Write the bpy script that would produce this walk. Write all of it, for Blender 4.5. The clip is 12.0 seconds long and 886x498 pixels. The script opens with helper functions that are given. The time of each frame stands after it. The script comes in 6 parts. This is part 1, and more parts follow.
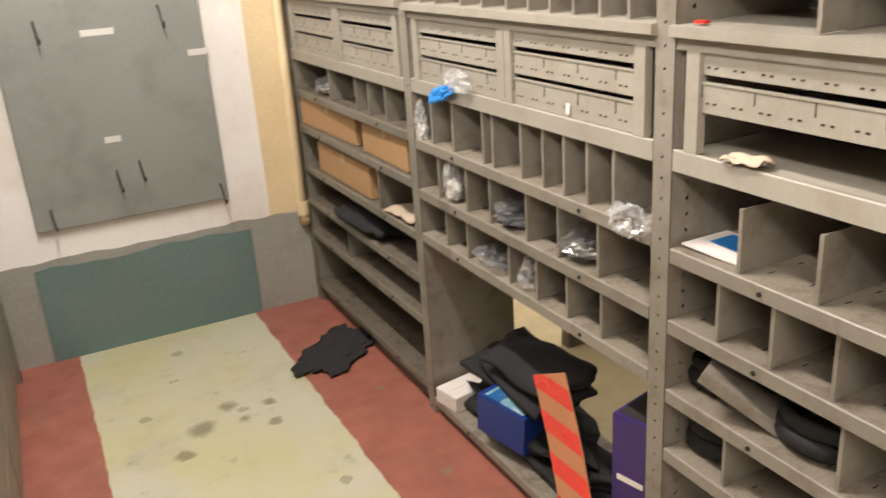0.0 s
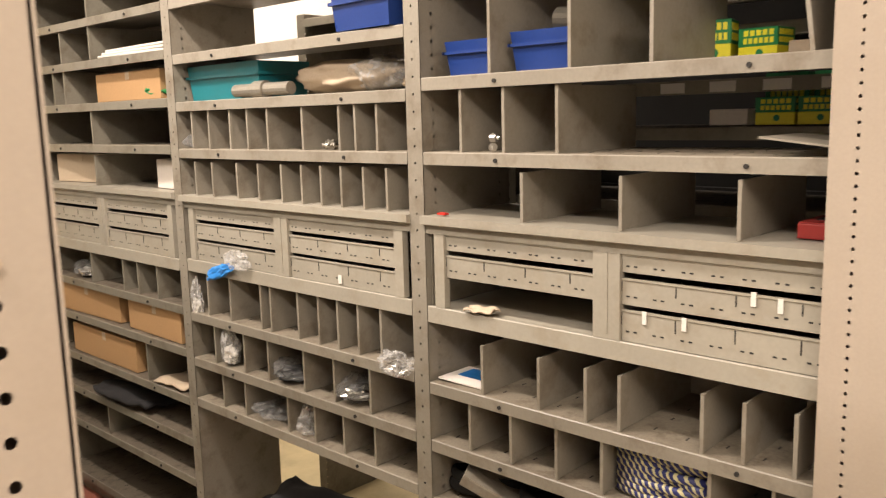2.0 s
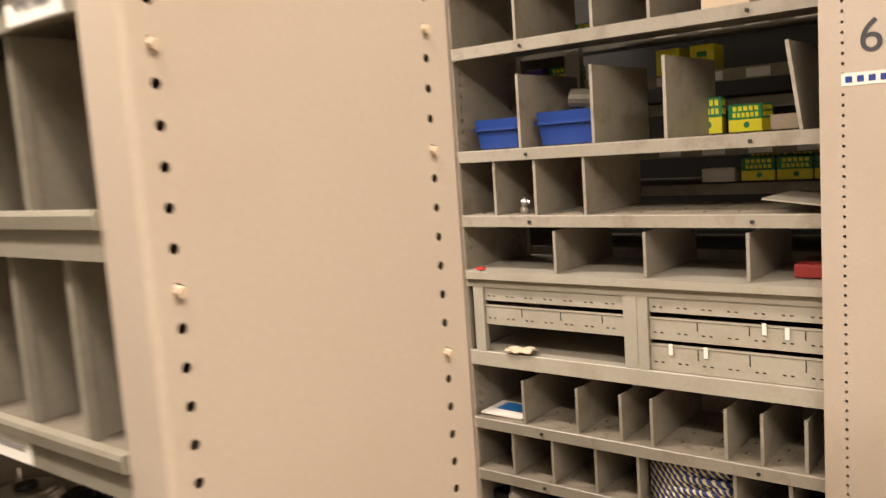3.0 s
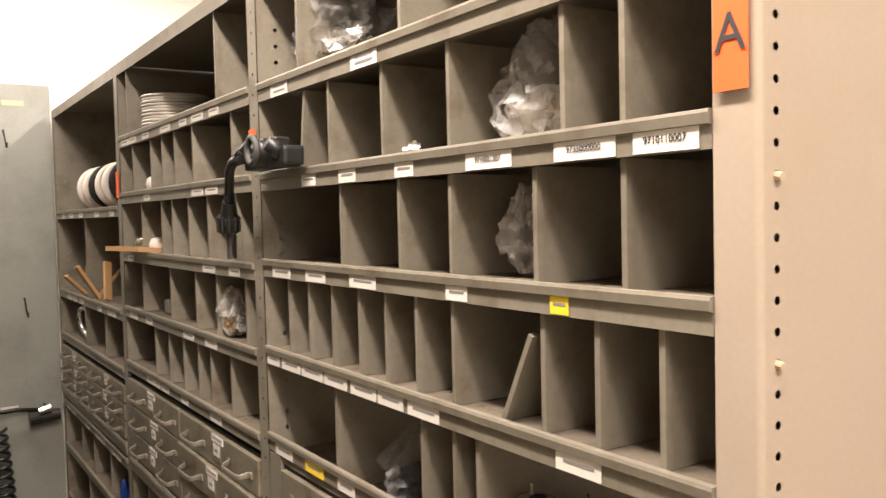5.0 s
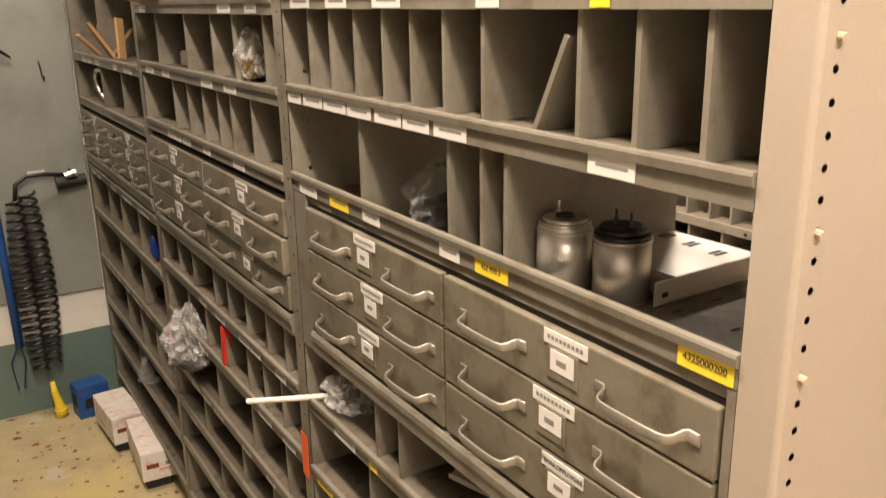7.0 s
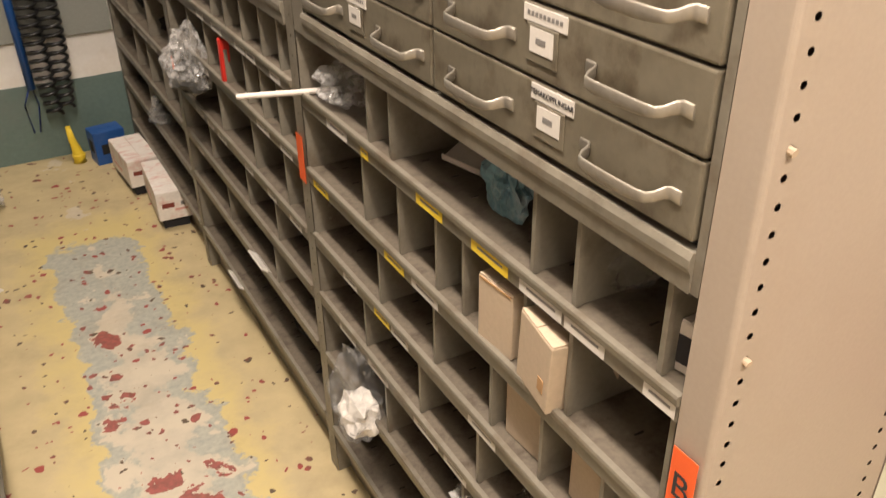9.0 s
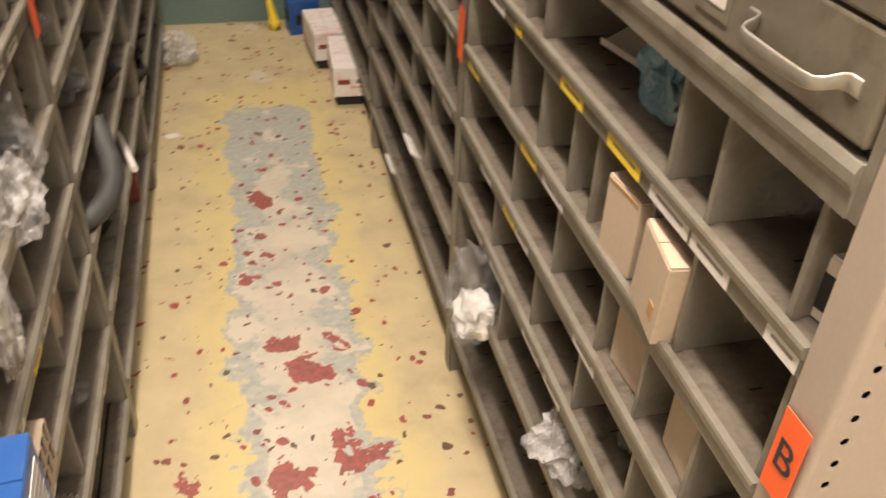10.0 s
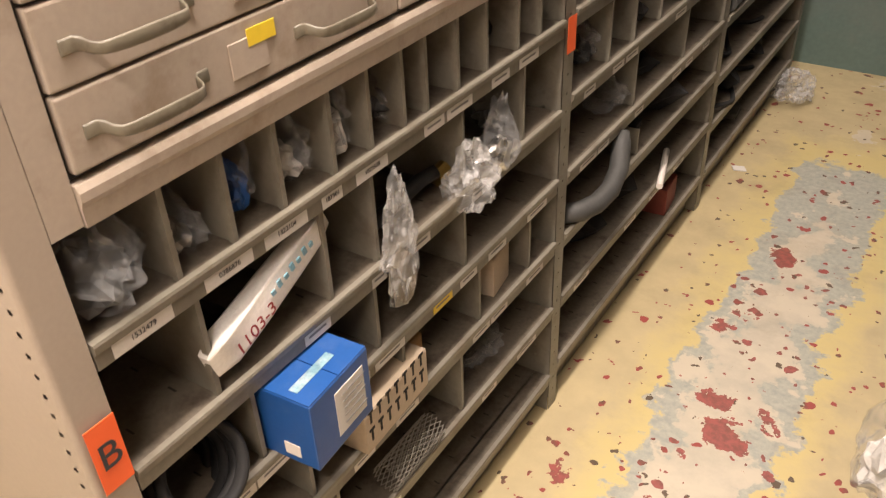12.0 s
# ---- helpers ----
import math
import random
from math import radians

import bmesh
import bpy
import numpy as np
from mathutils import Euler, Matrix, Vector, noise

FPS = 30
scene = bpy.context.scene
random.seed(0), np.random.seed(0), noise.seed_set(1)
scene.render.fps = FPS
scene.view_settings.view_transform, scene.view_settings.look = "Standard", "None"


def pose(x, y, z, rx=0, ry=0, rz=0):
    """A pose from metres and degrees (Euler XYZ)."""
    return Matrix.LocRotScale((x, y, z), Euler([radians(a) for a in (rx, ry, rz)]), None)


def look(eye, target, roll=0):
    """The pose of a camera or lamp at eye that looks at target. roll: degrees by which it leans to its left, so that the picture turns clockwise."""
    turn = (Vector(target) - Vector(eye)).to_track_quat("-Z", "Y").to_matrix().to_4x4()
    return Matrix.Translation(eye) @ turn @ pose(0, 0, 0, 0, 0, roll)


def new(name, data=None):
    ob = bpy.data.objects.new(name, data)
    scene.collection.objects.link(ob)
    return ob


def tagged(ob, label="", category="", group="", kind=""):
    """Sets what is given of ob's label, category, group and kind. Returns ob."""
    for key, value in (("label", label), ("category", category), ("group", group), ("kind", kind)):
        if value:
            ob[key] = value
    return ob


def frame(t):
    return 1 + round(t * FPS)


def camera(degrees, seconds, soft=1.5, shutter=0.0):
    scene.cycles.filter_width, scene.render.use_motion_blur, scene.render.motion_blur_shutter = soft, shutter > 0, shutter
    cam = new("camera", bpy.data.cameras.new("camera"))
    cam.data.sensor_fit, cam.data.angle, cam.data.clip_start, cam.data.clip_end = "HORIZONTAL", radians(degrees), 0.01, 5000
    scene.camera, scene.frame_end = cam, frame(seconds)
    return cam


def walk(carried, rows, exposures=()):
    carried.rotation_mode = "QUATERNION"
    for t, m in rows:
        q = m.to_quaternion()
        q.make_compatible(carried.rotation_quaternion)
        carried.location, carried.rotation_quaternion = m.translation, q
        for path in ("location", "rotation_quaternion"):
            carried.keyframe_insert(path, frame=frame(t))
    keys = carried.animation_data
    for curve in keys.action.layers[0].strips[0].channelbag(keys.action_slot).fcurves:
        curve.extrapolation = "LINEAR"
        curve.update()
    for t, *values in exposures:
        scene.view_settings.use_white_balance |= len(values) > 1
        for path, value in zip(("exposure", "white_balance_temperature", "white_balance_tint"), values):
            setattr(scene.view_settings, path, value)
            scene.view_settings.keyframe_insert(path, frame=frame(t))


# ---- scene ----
cam = camera(55.7, 12.0, soft=1.2, shutter=0.35)
PATH = [
    (0, (-0.021, 0.019, 1.433), (0.906, 1.922, 0.648), -3.9),
    (0.5, (-0.110, 0.011, 1.459), (1.104, 1.784, 0.767), -3.9),
    (1, (-0.194, -0.028, 1.480), (1.196, 1.651, 0.892), -2.6),
    (1.5, (-0.278, -0.110, 1.502), (1.252, 1.492, 1.066), -2.1),
    (2, (-0.384, -0.220, 1.496), (1.052, 1.137, 1.183), -1.5),
    (2.5, (-0.557, -0.239, 1.526), (0.971, 1.022, 1.248), -2.7),
    (3, (-0.749, -0.206, 1.593), (0.799, 1.038, 1.355), -4.0),
    (3.5, (-0.883, -0.212, 1.617), (0.583, 1.144, 1.513), -4.2),
    (3.7, (-0.914, -0.204, 1.638), (0.502, 1.207, 1.564), -3.0),
    (5.3, (-1.025, -0.169, 1.639), (0.033, 1.524, 1.527), -1.4),
    (5.5, (-1.033, -0.176, 1.633), (0.017, 1.519, 1.478), -1.1),
    (6, (-1.024, -0.167, 1.607), (0.012, 1.518, 1.311), -1.1),
    (6.5, (-1.014, -0.155, 1.579), (0.008, 1.507, 1.137), -1.2),
    (7, (-1.009, -0.148, 1.552), (-0.002, 1.483, 0.982), -1.0),
    (7.2, (-1.004, -0.146, 1.54), (-0.008, 1.472, 0.914), -1.2),
    (8.8, (-0.959, -0.146, 1.364), (-0.133, 1.297, 0.444), -0.6),
    (9, (-0.946, -0.148, 1.351), (-0.111, 1.365, 0.344), -0.7),
    (9.5, (-0.899, -0.161, 1.304), (-0.249, 1.389, 0.221), -0.5),
    (10, (-0.854, -0.115, 1.257), (-0.443, 1.461, 0.097), 2.4),
    (10.5, (-0.777, -0.111, 1.285), (-0.834, 1.432, 0.013), 0.7),
    (11, (-0.681, -0.137, 1.274), (-1.271, 1.332, 0.051), 2.2),
    (11.5, (-0.604, -0.111, 1.291), (-1.49, 1.241, 0.113), -0.2),
    (12, (-0.579, -0.089, 1.313), (-1.513, 1.273, 0.184), -2.6),
]
walk(cam, [(t, look(eye, target, roll)) for t, eye, target, roll in PATH],
     exposures=[(0, -0.10, 5950, 9), (1.0, -0.06, 6000, 9), (2.0, -0.22, 6500, 11), (2.5, -0.42, 6700, 12), (3.0, -0.30, 6600, 11), (3.5, -0.14, 6750, 12), (5.5, -0.17, 6500, 13), (7.0, -0.08, 7000, 12), (9.0, -0.07, 6650, 12), (12, 0.0, 6500, 15)])

# ---- world, lamps ----
world = bpy.data.worlds.new("world")
world.use_nodes = True
scene.world = world
world.node_tree.nodes["Background"].inputs[0].default_value = (0.9, 0.85, 0.8, 1)
world.node_tree.nodes["Background"].inputs[1].default_value = 0.004
scene.view_settings.exposure = 0.0
LAMP = (1.0, 0.875, 0.76)


# ---- small helpers ----
def rgba(c):
    return (c[0], c[1], c[2], 1.0)


def box(bm, x0, x1, y0, y1, z0, z1, m=None):
    x0, x1 = min(x0, x1), max(x0, x1)
    y0, y1 = min(y0, y1), max(y0, y1)
    z0, z1 = min(z0, z1), max(z0, z1)
    vs = [bm.verts.new(m @ Vector(c) if m else c) for c in
          ((x0, y0, z0), (x1, y0, z0), (x1, y1, z0), (x0, y1, z0), (x0, y0, z1), (x1, y0, z1), (x1, y1, z1), (x0, y1, z1))]
    for f in ((3, 2, 1, 0), (4, 5, 6, 7), (0, 1, 5, 4), (1, 2, 6, 5), (2, 3, 7, 6), (3, 0, 4, 7)):
        bm.faces.new([vs[k] for k in f])
    return vs


def bevelled(bm, w, seg=1):
    bmesh.ops.bevel(bm, geom=bm.edges[:], offset=w, segments=seg, affect="EDGES", profile=0.6)
    return bm


def cyl(bm, a, b, r, r2=None, n=16, caps=True):
    a, b = Vector(a), Vector(b)
    r2 = r if r2 is None else r2
    q = (b - a).to_track_quat("Z", "Y").to_matrix()
    rings = []
    for p, rr in ((a, r), (b, r2)):
        rings.append([bm.verts.new(p + q @ Vector((rr * math.cos(2 * math.pi * k / n), rr * math.sin(2 * math.pi * k / n), 0))) for k in range(n)])
    for k in range(n):
        bm.faces.new((rings[0][k], rings[0][(k + 1) % n], rings[1][(k + 1) % n], rings[1][k]))
    if caps:
        bm.faces.new(rings[0][::-1])
        bm.faces.new(rings[1])


def tube(bm, pts, r, n=8, caps=True):
    """A round bar along a line of points."""
    pts = [Vector(p) for p in pts]
    rings = []
    for k, p in enumerate(pts):
        d = (pts[min(k + 1, len(pts) - 1)] - pts[max(k - 1, 0)]).normalized()
        q = d.to_track_quat("Z", "Y").to_matrix()
        rr = r[k] if isinstance(r, (list, tuple)) else r
        rings.append([bm.verts.new(p + q @ Vector((rr * math.cos(2 * math.pi * i / n), rr * math.sin(2 * math.pi * i / n), 0))) for i in range(n)])
    for u, v in zip(rings, rings[1:]):
        for i in range(n):
            bm.faces.new((u[i], u[(i + 1) % n], v[(i + 1) % n], v[i]))
    if caps:
        bm.faces.new(rings[0][::-1])
        bm.faces.new(rings[-1])


def part(name, bm, material, parent=None, label="", smooth=False, at=None):
    me = bpy.data.meshes.new(name)
    bm.normal_update()
    bm.to_mesh(me)
    bm.free()
    if material:
        me.materials.append(material)
    if smooth:
        for p in me.polygons:
            p.use_smooth = len(p.vertices) <= 4
    ob = new(name, me)
    if parent:
        ob.parent = parent
    if at is not None:
        ob.matrix_basis = at
    if label:
        ob["label"] = label
    return ob


def thing(name, x, y, z, label, category, group="", rz=0, kind=""):
    e = new(name)
    e.empty_display_size = 0.05
    e.matrix_basis = pose(x, y, z, 0, 0, rz)
    return tagged(e, label, category, group, kind)


def bm_new():
    return bmesh.new()


def words(name, text, size, material, parent, m, label=""):
    cu = bpy.data.curves.new(name, "FONT")
    cu.body, cu.size, cu.align_x, cu.align_y, cu.extrude = text, size, "CENTER", "CENTER", 0.0002
    tmp = bpy.data.objects.new("tmp", cu)
    me = bpy.data.meshes.new_from_object(tmp)
    bpy.data.objects.remove(tmp)
    me.materials.clear()
    me.materials.append(material)
    ob = new(name, me)
    ob.parent = parent
    ob.matrix_basis = m
    if label:
        ob["label"] = label
    return ob


# ---- materials ----
def mat(name, color, rough=0.5, metal=0.0, var=0.12, scale=6.0, fine=90.0, bump=0.0, dirt=None, dirt_amt=0.0, dirt_scale=4.0, spread=0.0, stretch=(1, 1, 1)):
    """Paint or raw stuff: base colour with broad and fine variation, worn or dirty patches, relief."""
    m = bpy.data.materials.new(name)
    m.use_nodes = True
    nt = m.node_tree
    N, L = nt.nodes, nt.links
    p = N["Principled BSDF"]
    geo = N.new("ShaderNodeNewGeometry")
    mp = N.new("ShaderNodeMapping")
    mp.inputs["Scale"].default_value = stretch
    L.new(geo.outputs["Position"], mp.inputs[0])
    n1, n2 = N.new("ShaderNodeTexNoise"), N.new("ShaderNodeTexNoise")
    n1.inputs["Scale"].default_value, n1.inputs["Detail"].default_value = scale, 4
    n2.inputs["Scale"].default_value, n2.inputs["Detail"].default_value = fine, 3
    L.new(mp.outputs[0], n1.inputs["Vector"])
    L.new(mp.outputs[0], n2.inputs["Vector"])
    add = N.new("ShaderNodeMath")
    add.operation = "ADD"
    L.new(n1.outputs["Fac"], add.inputs[0])
    L.new(n2.outputs["Fac"], add.inputs[1])
    rng = N.new("ShaderNodeMapRange")
    rng.inputs["From Min"].default_value, rng.inputs["From Max"].default_value = 0.6, 1.4
    rng.inputs["To Min"].default_value, rng.inputs["To Max"].default_value = 1 - var, 1 + var
    L.new(add.outputs[0], rng.inputs["Value"])
    last = rng.outputs[0]
    if spread:
        info = N.new("ShaderNodeObjectInfo")
        r2 = N.new("ShaderNodeMapRange")
        r2.inputs["To Min"].default_value, r2.inputs["To Max"].default_value = 1 - spread, 1 + spread
        L.new(info.outputs["Random"], r2.inputs["Value"])
        mu = N.new("ShaderNodeMath")
        mu.operation = "MULTIPLY"
        L.new(last, mu.inputs[0])
        L.new(r2.outputs[0], mu.inputs[1])
        last = mu.outputs[0]
    sc = N.new("ShaderNodeVectorMath")
    sc.operation = "SCALE"
    sc.inputs[0].default_value = color
    L.new(last, sc.inputs["Scale"])
    col = sc.outputs[0]
    if dirt:
        n3 = N.new("ShaderNodeTexNoise")
        n3.inputs["Scale"].default_value, n3.inputs["Detail"].default_value, n3.inputs["Roughness"].default_value = dirt_scale, 8, 0.65
        L.new(mp.outputs[0], n3.inputs["Vector"])
        dr = N.new("ShaderNodeMapRange")
        dr.inputs["From Min"].default_value, dr.inputs["From Max"].default_value = 0.5, 0.72
        dr.inputs["To Max"].default_value = dirt_amt
        L.new(n3.outputs["Fac"], dr.inputs["Value"])
        mx = N.new("ShaderNodeMix")
        mx.data_type = "RGBA"
        mx.inputs[7].default_value = rgba(dirt)
        L.new(dr.outputs[0], mx.inputs[0])
        L.new(col, mx.inputs[6])
        col = mx.outputs[2]
    L.new(col, p.inputs["Base Color"])
    rr = N.new("ShaderNodeMapRange")
    rr.inputs["From Min"].default_value, rr.inputs["From Max"].default_value = 0.3, 0.7
    rr.inputs["To Min"].default_value, rr.inputs["To Max"].default_value = max(0.05, rough - 0.08), min(1, rough + 0.1)
    L.new(n1.outputs["Fac"], rr.inputs["Value"])
    L.new(rr.outputs[0], p.inputs["Roughness"])
    p.inputs["Metallic"].default_value = metal
    if bump:
        b = N.new("ShaderNodeBump")
        b.inputs["Strength"].default_value, b.inputs["Distance"].default_value = bump, 0.002
        L.new(n2.outputs["Fac"], b.inputs["Height"])
        L.new(b.outputs[0], p.inputs["Normal"])
    return m


def clear_film(name, tint=(0.9, 0.9, 0.9), milk=0.3):
    m = bpy.data.materials.new(name)
    m.use_nodes = True
    N, L = m.node_tree.nodes, m.node_tree.links
    p = N["Principled BSDF"]
    p.inputs["Base Color"].default_value = rgba(tint)
    p.inputs["Roughness"].default_value = 0.07
    p.inputs["Specular IOR Level"].default_value = 0.9
    n = N.new("ShaderNodeTexNoise")
    n.inputs["Scale"].default_value, n.inputs["Detail"].default_value = 42, 6
    geo = N.new("ShaderNodeNewGeometry")
    L.new(geo.outputs["Position"], n.inputs["Vector"])
    wv = N.new("ShaderNodeTexVoronoi")
    wv.feature = "DISTANCE_TO_EDGE"
    wv.inputs["Scale"].default_value = 60
    L.new(geo.outputs["Position"], wv.inputs["Vector"])
    b = N.new("ShaderNodeBump")
    b.inputs["Strength"].default_value, b.inputs["Distance"].default_value = 0.6, 0.004
    L.new(wv.outputs["Distance"], b.inputs["Height"])
    L.new(b.outputs[0], p.inputs["Normal"])
    t = N.new("ShaderNodeBsdfTransparent")
    mix = N.new("ShaderNodeMixShader")
    r = N.new("ShaderNodeMapRange")
    r.inputs["From Min"].default_value, r.inputs["From Max"].default_value = 0.35, 0.7
    r.inputs["To Min"].default_value, r.inputs["To Max"].default_value = milk * 0.35, min(1, milk * 2.6)
    L.new(n.outputs["Fac"], r.inputs["Value"])
    L.new(r.outputs[0], mix.inputs[0])
    L.new(t.outputs[0], mix.inputs[1])
    L.new(p.outputs[0], mix.inputs[2])
    L.new(mix.outputs[0], N["Material Output"].inputs[0])
    return m


M = {}
M["shelf"] = mat("shelf_paint", (0.25, 0.223, 0.18), 0.45, 0, 0.10, 5, 140, 0.06, (0.13, 0.095, 0.06), 0.7, 13, 0.06)
M["shelf2"] = mat("grey_shelf_paint", (0.19, 0.172, 0.135), 0.40, 0, 0.12, 5, 140, 0.06, (0.10, 0.072, 0.045), 0.75, 14, 0.06)
# shelf paint made paler and pinker: lamp light on the end panels, as colour
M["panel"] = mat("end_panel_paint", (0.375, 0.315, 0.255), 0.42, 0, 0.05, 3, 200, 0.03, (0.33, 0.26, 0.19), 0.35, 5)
M["drawer"] = mat("drawer_paint", (0.165, 0.146, 0.106), 0.38, 0, 0.12, 8, 120, 0.06, (0.062, 0.042, 0.024), 0.8, 23, 0.06)
M["tray"] = mat("pale_tray_paint", (0.31, 0.283, 0.23), 0.5, 0, 0.08, 8, 120, 0.04, (0.22, 0.17, 0.11), 0.4, 12, 0.04)
# near-black: slots and bolts, also shade painted into drawer gaps and deep openings
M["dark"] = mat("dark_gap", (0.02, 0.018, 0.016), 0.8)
M["white"] = mat("white_wall_paint", (0.80, 0.77, 0.72), 0.7, 0, 0.05, 2, 60, 0.15, (0.55, 0.45, 0.32), 0.5, 2.2)
M["teal"] = mat("teal_wall_paint", (0.125, 0.185, 0.168), 0.5, 0, 0.12, 3, 60, 0.15, (0.2, 0.2, 0.18), 0.35, 5)
M["greywall"] = mat("bare_grey_plaster", (0.30, 0.29, 0.25), 0.8, 0, 0.15, 4, 70, 0.3, (0.2, 0.17, 0.13), 0.5, 6)
M["board"] = mat("grey_board_paint", (0.25, 0.26, 0.235), 0.45, 0, 0.08, 2, 90, 0.03, (0.10, 0.10, 0.09), 0.5, 3)
M["ceil"] = mat("ceiling_paint", (0.45, 0.42, 0.37), 0.8, 0, 0.05, 2, 60)
M["paper"] = mat("white_paper", (0.64, 0.61, 0.56), 0.7, 0, 0.06, 20, 200)
M["ink"] = mat("black_ink", (0.03, 0.03, 0.035), 0.6)
M["grime_ink"] = mat("faded_ink", (0.2, 0.19, 0.18), 0.6)
M["orange"] = mat("orange_fluorescent_card", (0.85, 0.13, 0.03), 0.55, 0, 0.04)
M["yellow"] = mat("yellow_label", (0.80, 0.58, 0.04), 0.5, 0, 0.06)
M["steel"] = mat("zinc_steel", (0.62, 0.60, 0.56), 0.28, 1.0, 0.12, 20, 200, 0.05)
M["handle"] = mat("worn_handle", (0.30, 0.275, 0.23), 0.36, 0.5, 0.12, 30, 200, 0.05, (0.2, 0.16, 0.11), 0.4, 30)
M["black"] = mat("black_rubber", (0.011, 0.0105, 0.010), 0.8, 0, 0.25, 20, 200, 0.2)
M["black_plastic"] = mat("black_plastic", (0.011, 0.011, 0.011), 0.42, 0, 0.2, 20, 200)
M["cloth"] = mat("dark_felt", (0.017, 0.016, 0.017), 0.95, 0, 0.3, 25, 300, 0.5)
M["card"] = mat("brown_cardboard", (0.42, 0.25, 0.115), 0.8, 0, 0.08, 6, 150, 0.1)
M["card_pale"] = mat("pale_cardboard", (0.47, 0.375, 0.27), 0.8, 0, 0.08, 6, 150, 0.1)
M["card_white"] = mat("white_cardboard", (0.72, 0.66, 0.60), 0.7, 0, 0.06, 6, 150, 0.05)
M["blue"] = mat("blue_plastic", (0.011, 0.038, 0.19), 0.35, 0, 0.08, 8, 150)
M["blue_card"] = mat("blue_carton", (0.012, 0.075, 0.27), 0.4, 0, 0.08, 12, 150, 0, (0.2, 0.25, 0.36), 0.15, 18)
M["tealbin"] = mat("teal_plastic", (0.01, 0.16, 0.19), 0.35, 0, 0.08, 8, 150)
M["green"] = mat("green_carton", (0.015, 0.20, 0.06), 0.4, 0, 0.06)
M["lime"] = mat("yellow_carton", (0.75, 0.68, 0.03), 0.4, 0, 0.06)
M["purple"] = mat("dark_purple_carton", (0.045, 0.02, 0.13), 0.4, 0, 0.1)
M["red"] = mat("red_plastic", (0.55, 0.03, 0.02), 0.4)
M["dull_red"] = mat("dull_red_carton", (0.20, 0.04, 0.026), 0.65, 0, 0.15)
M["drawer_beige"] = mat("beige_drawer_paint", (0.40, 0.335, 0.27), 0.4, 0, 0.08, 7, 140, 0.05, (0.20, 0.13, 0.075), 0.6, 17, 0.04)
# dust and grime of the shelf tops, darkened further for shade inside the bins
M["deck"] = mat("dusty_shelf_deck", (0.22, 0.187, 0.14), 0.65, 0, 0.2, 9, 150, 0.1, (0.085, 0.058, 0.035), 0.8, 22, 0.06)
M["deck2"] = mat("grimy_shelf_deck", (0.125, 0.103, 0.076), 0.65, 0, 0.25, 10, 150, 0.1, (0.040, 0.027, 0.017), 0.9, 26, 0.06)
M["dull_steel"] = mat("scuffed_steel_plate", (0.52, 0.49, 0.44), 0.45, 0.3, 0.15, 14, 160, 0.05, (0.25, 0.20, 0.15), 0.4, 14)
M["bright_sheet"] = mat("bright_galvanised_sheet", (0.62, 0.60, 0.56), 0.35, 0.25, 0.08, 10, 160, 0.03)
M["zinc"] = mat("zinc_plated_can", (0.60, 0.58, 0.53), 0.34, 0.75, 0.12, 26, 200, 0.03, (0.40, 0.36, 0.30), 0.4, 16)
M["dull_red_plastic"] = mat("dusty_red_plastic", (0.30, 0.025, 0.02), 0.5)
M["printed_wrap"] = mat("white_wrap_with_faded_red_print", (0.72, 0.67, 0.61), 0.55, 0, 0.1, 14, 120, 0.3, (0.56, 0.23, 0.18), 0.75, 19, 0, (1, 2.2, 1))
M["ochre"] = mat("yellow_carton_side", (0.45, 0.25, 0.03), 0.5)
M["film"] = clear_film("clear_film", (0.62, 0.61, 0.59), 0.24)
M["film_thin"] = clear_film("thin_clear_film", (0.34, 0.34, 0.335), 0.15)
M["foam"] = mat("white_foam_wrap", (0.78, 0.74, 0.68), 0.6, 0, 0.1, 20, 200, 0.3)
M["pipe"] = mat("cream_pipe_paint", (0.70, 0.56, 0.33), 0.5, 0, 0.1, 6, 90, 0.1)
M["grey_rubber"] = mat("grey_rubber", (0.055, 0.054, 0.05), 0.6, 0, 0.15, 20, 150, 0.2)
M["pink"] = mat("faded_red_print", (0.62, 0.33, 0.28), 0.7)
M["blue_sky"] = mat("bright_blue_film", (0.03, 0.22, 0.62), 0.35)
M["orange_pale"] = mat("dusty_orange_plate", (0.52, 0.22, 0.10), 0.4, 0, 0.15, 12, 120)
M["hazard_red"] = mat("reflective_red", (0.75, 0.045, 0.03), 0.3)
M["brass"] = mat("brass", (0.55, 0.38, 0.12), 0.3, 1.0)
M["bluefilm"] = mat("blue_printed_bag", (0.16, 0.30, 0.36), 0.35, 0, 0.4, 30, 120, 0.4, (0.7, 0.75, 0.75), 0.6, 25)

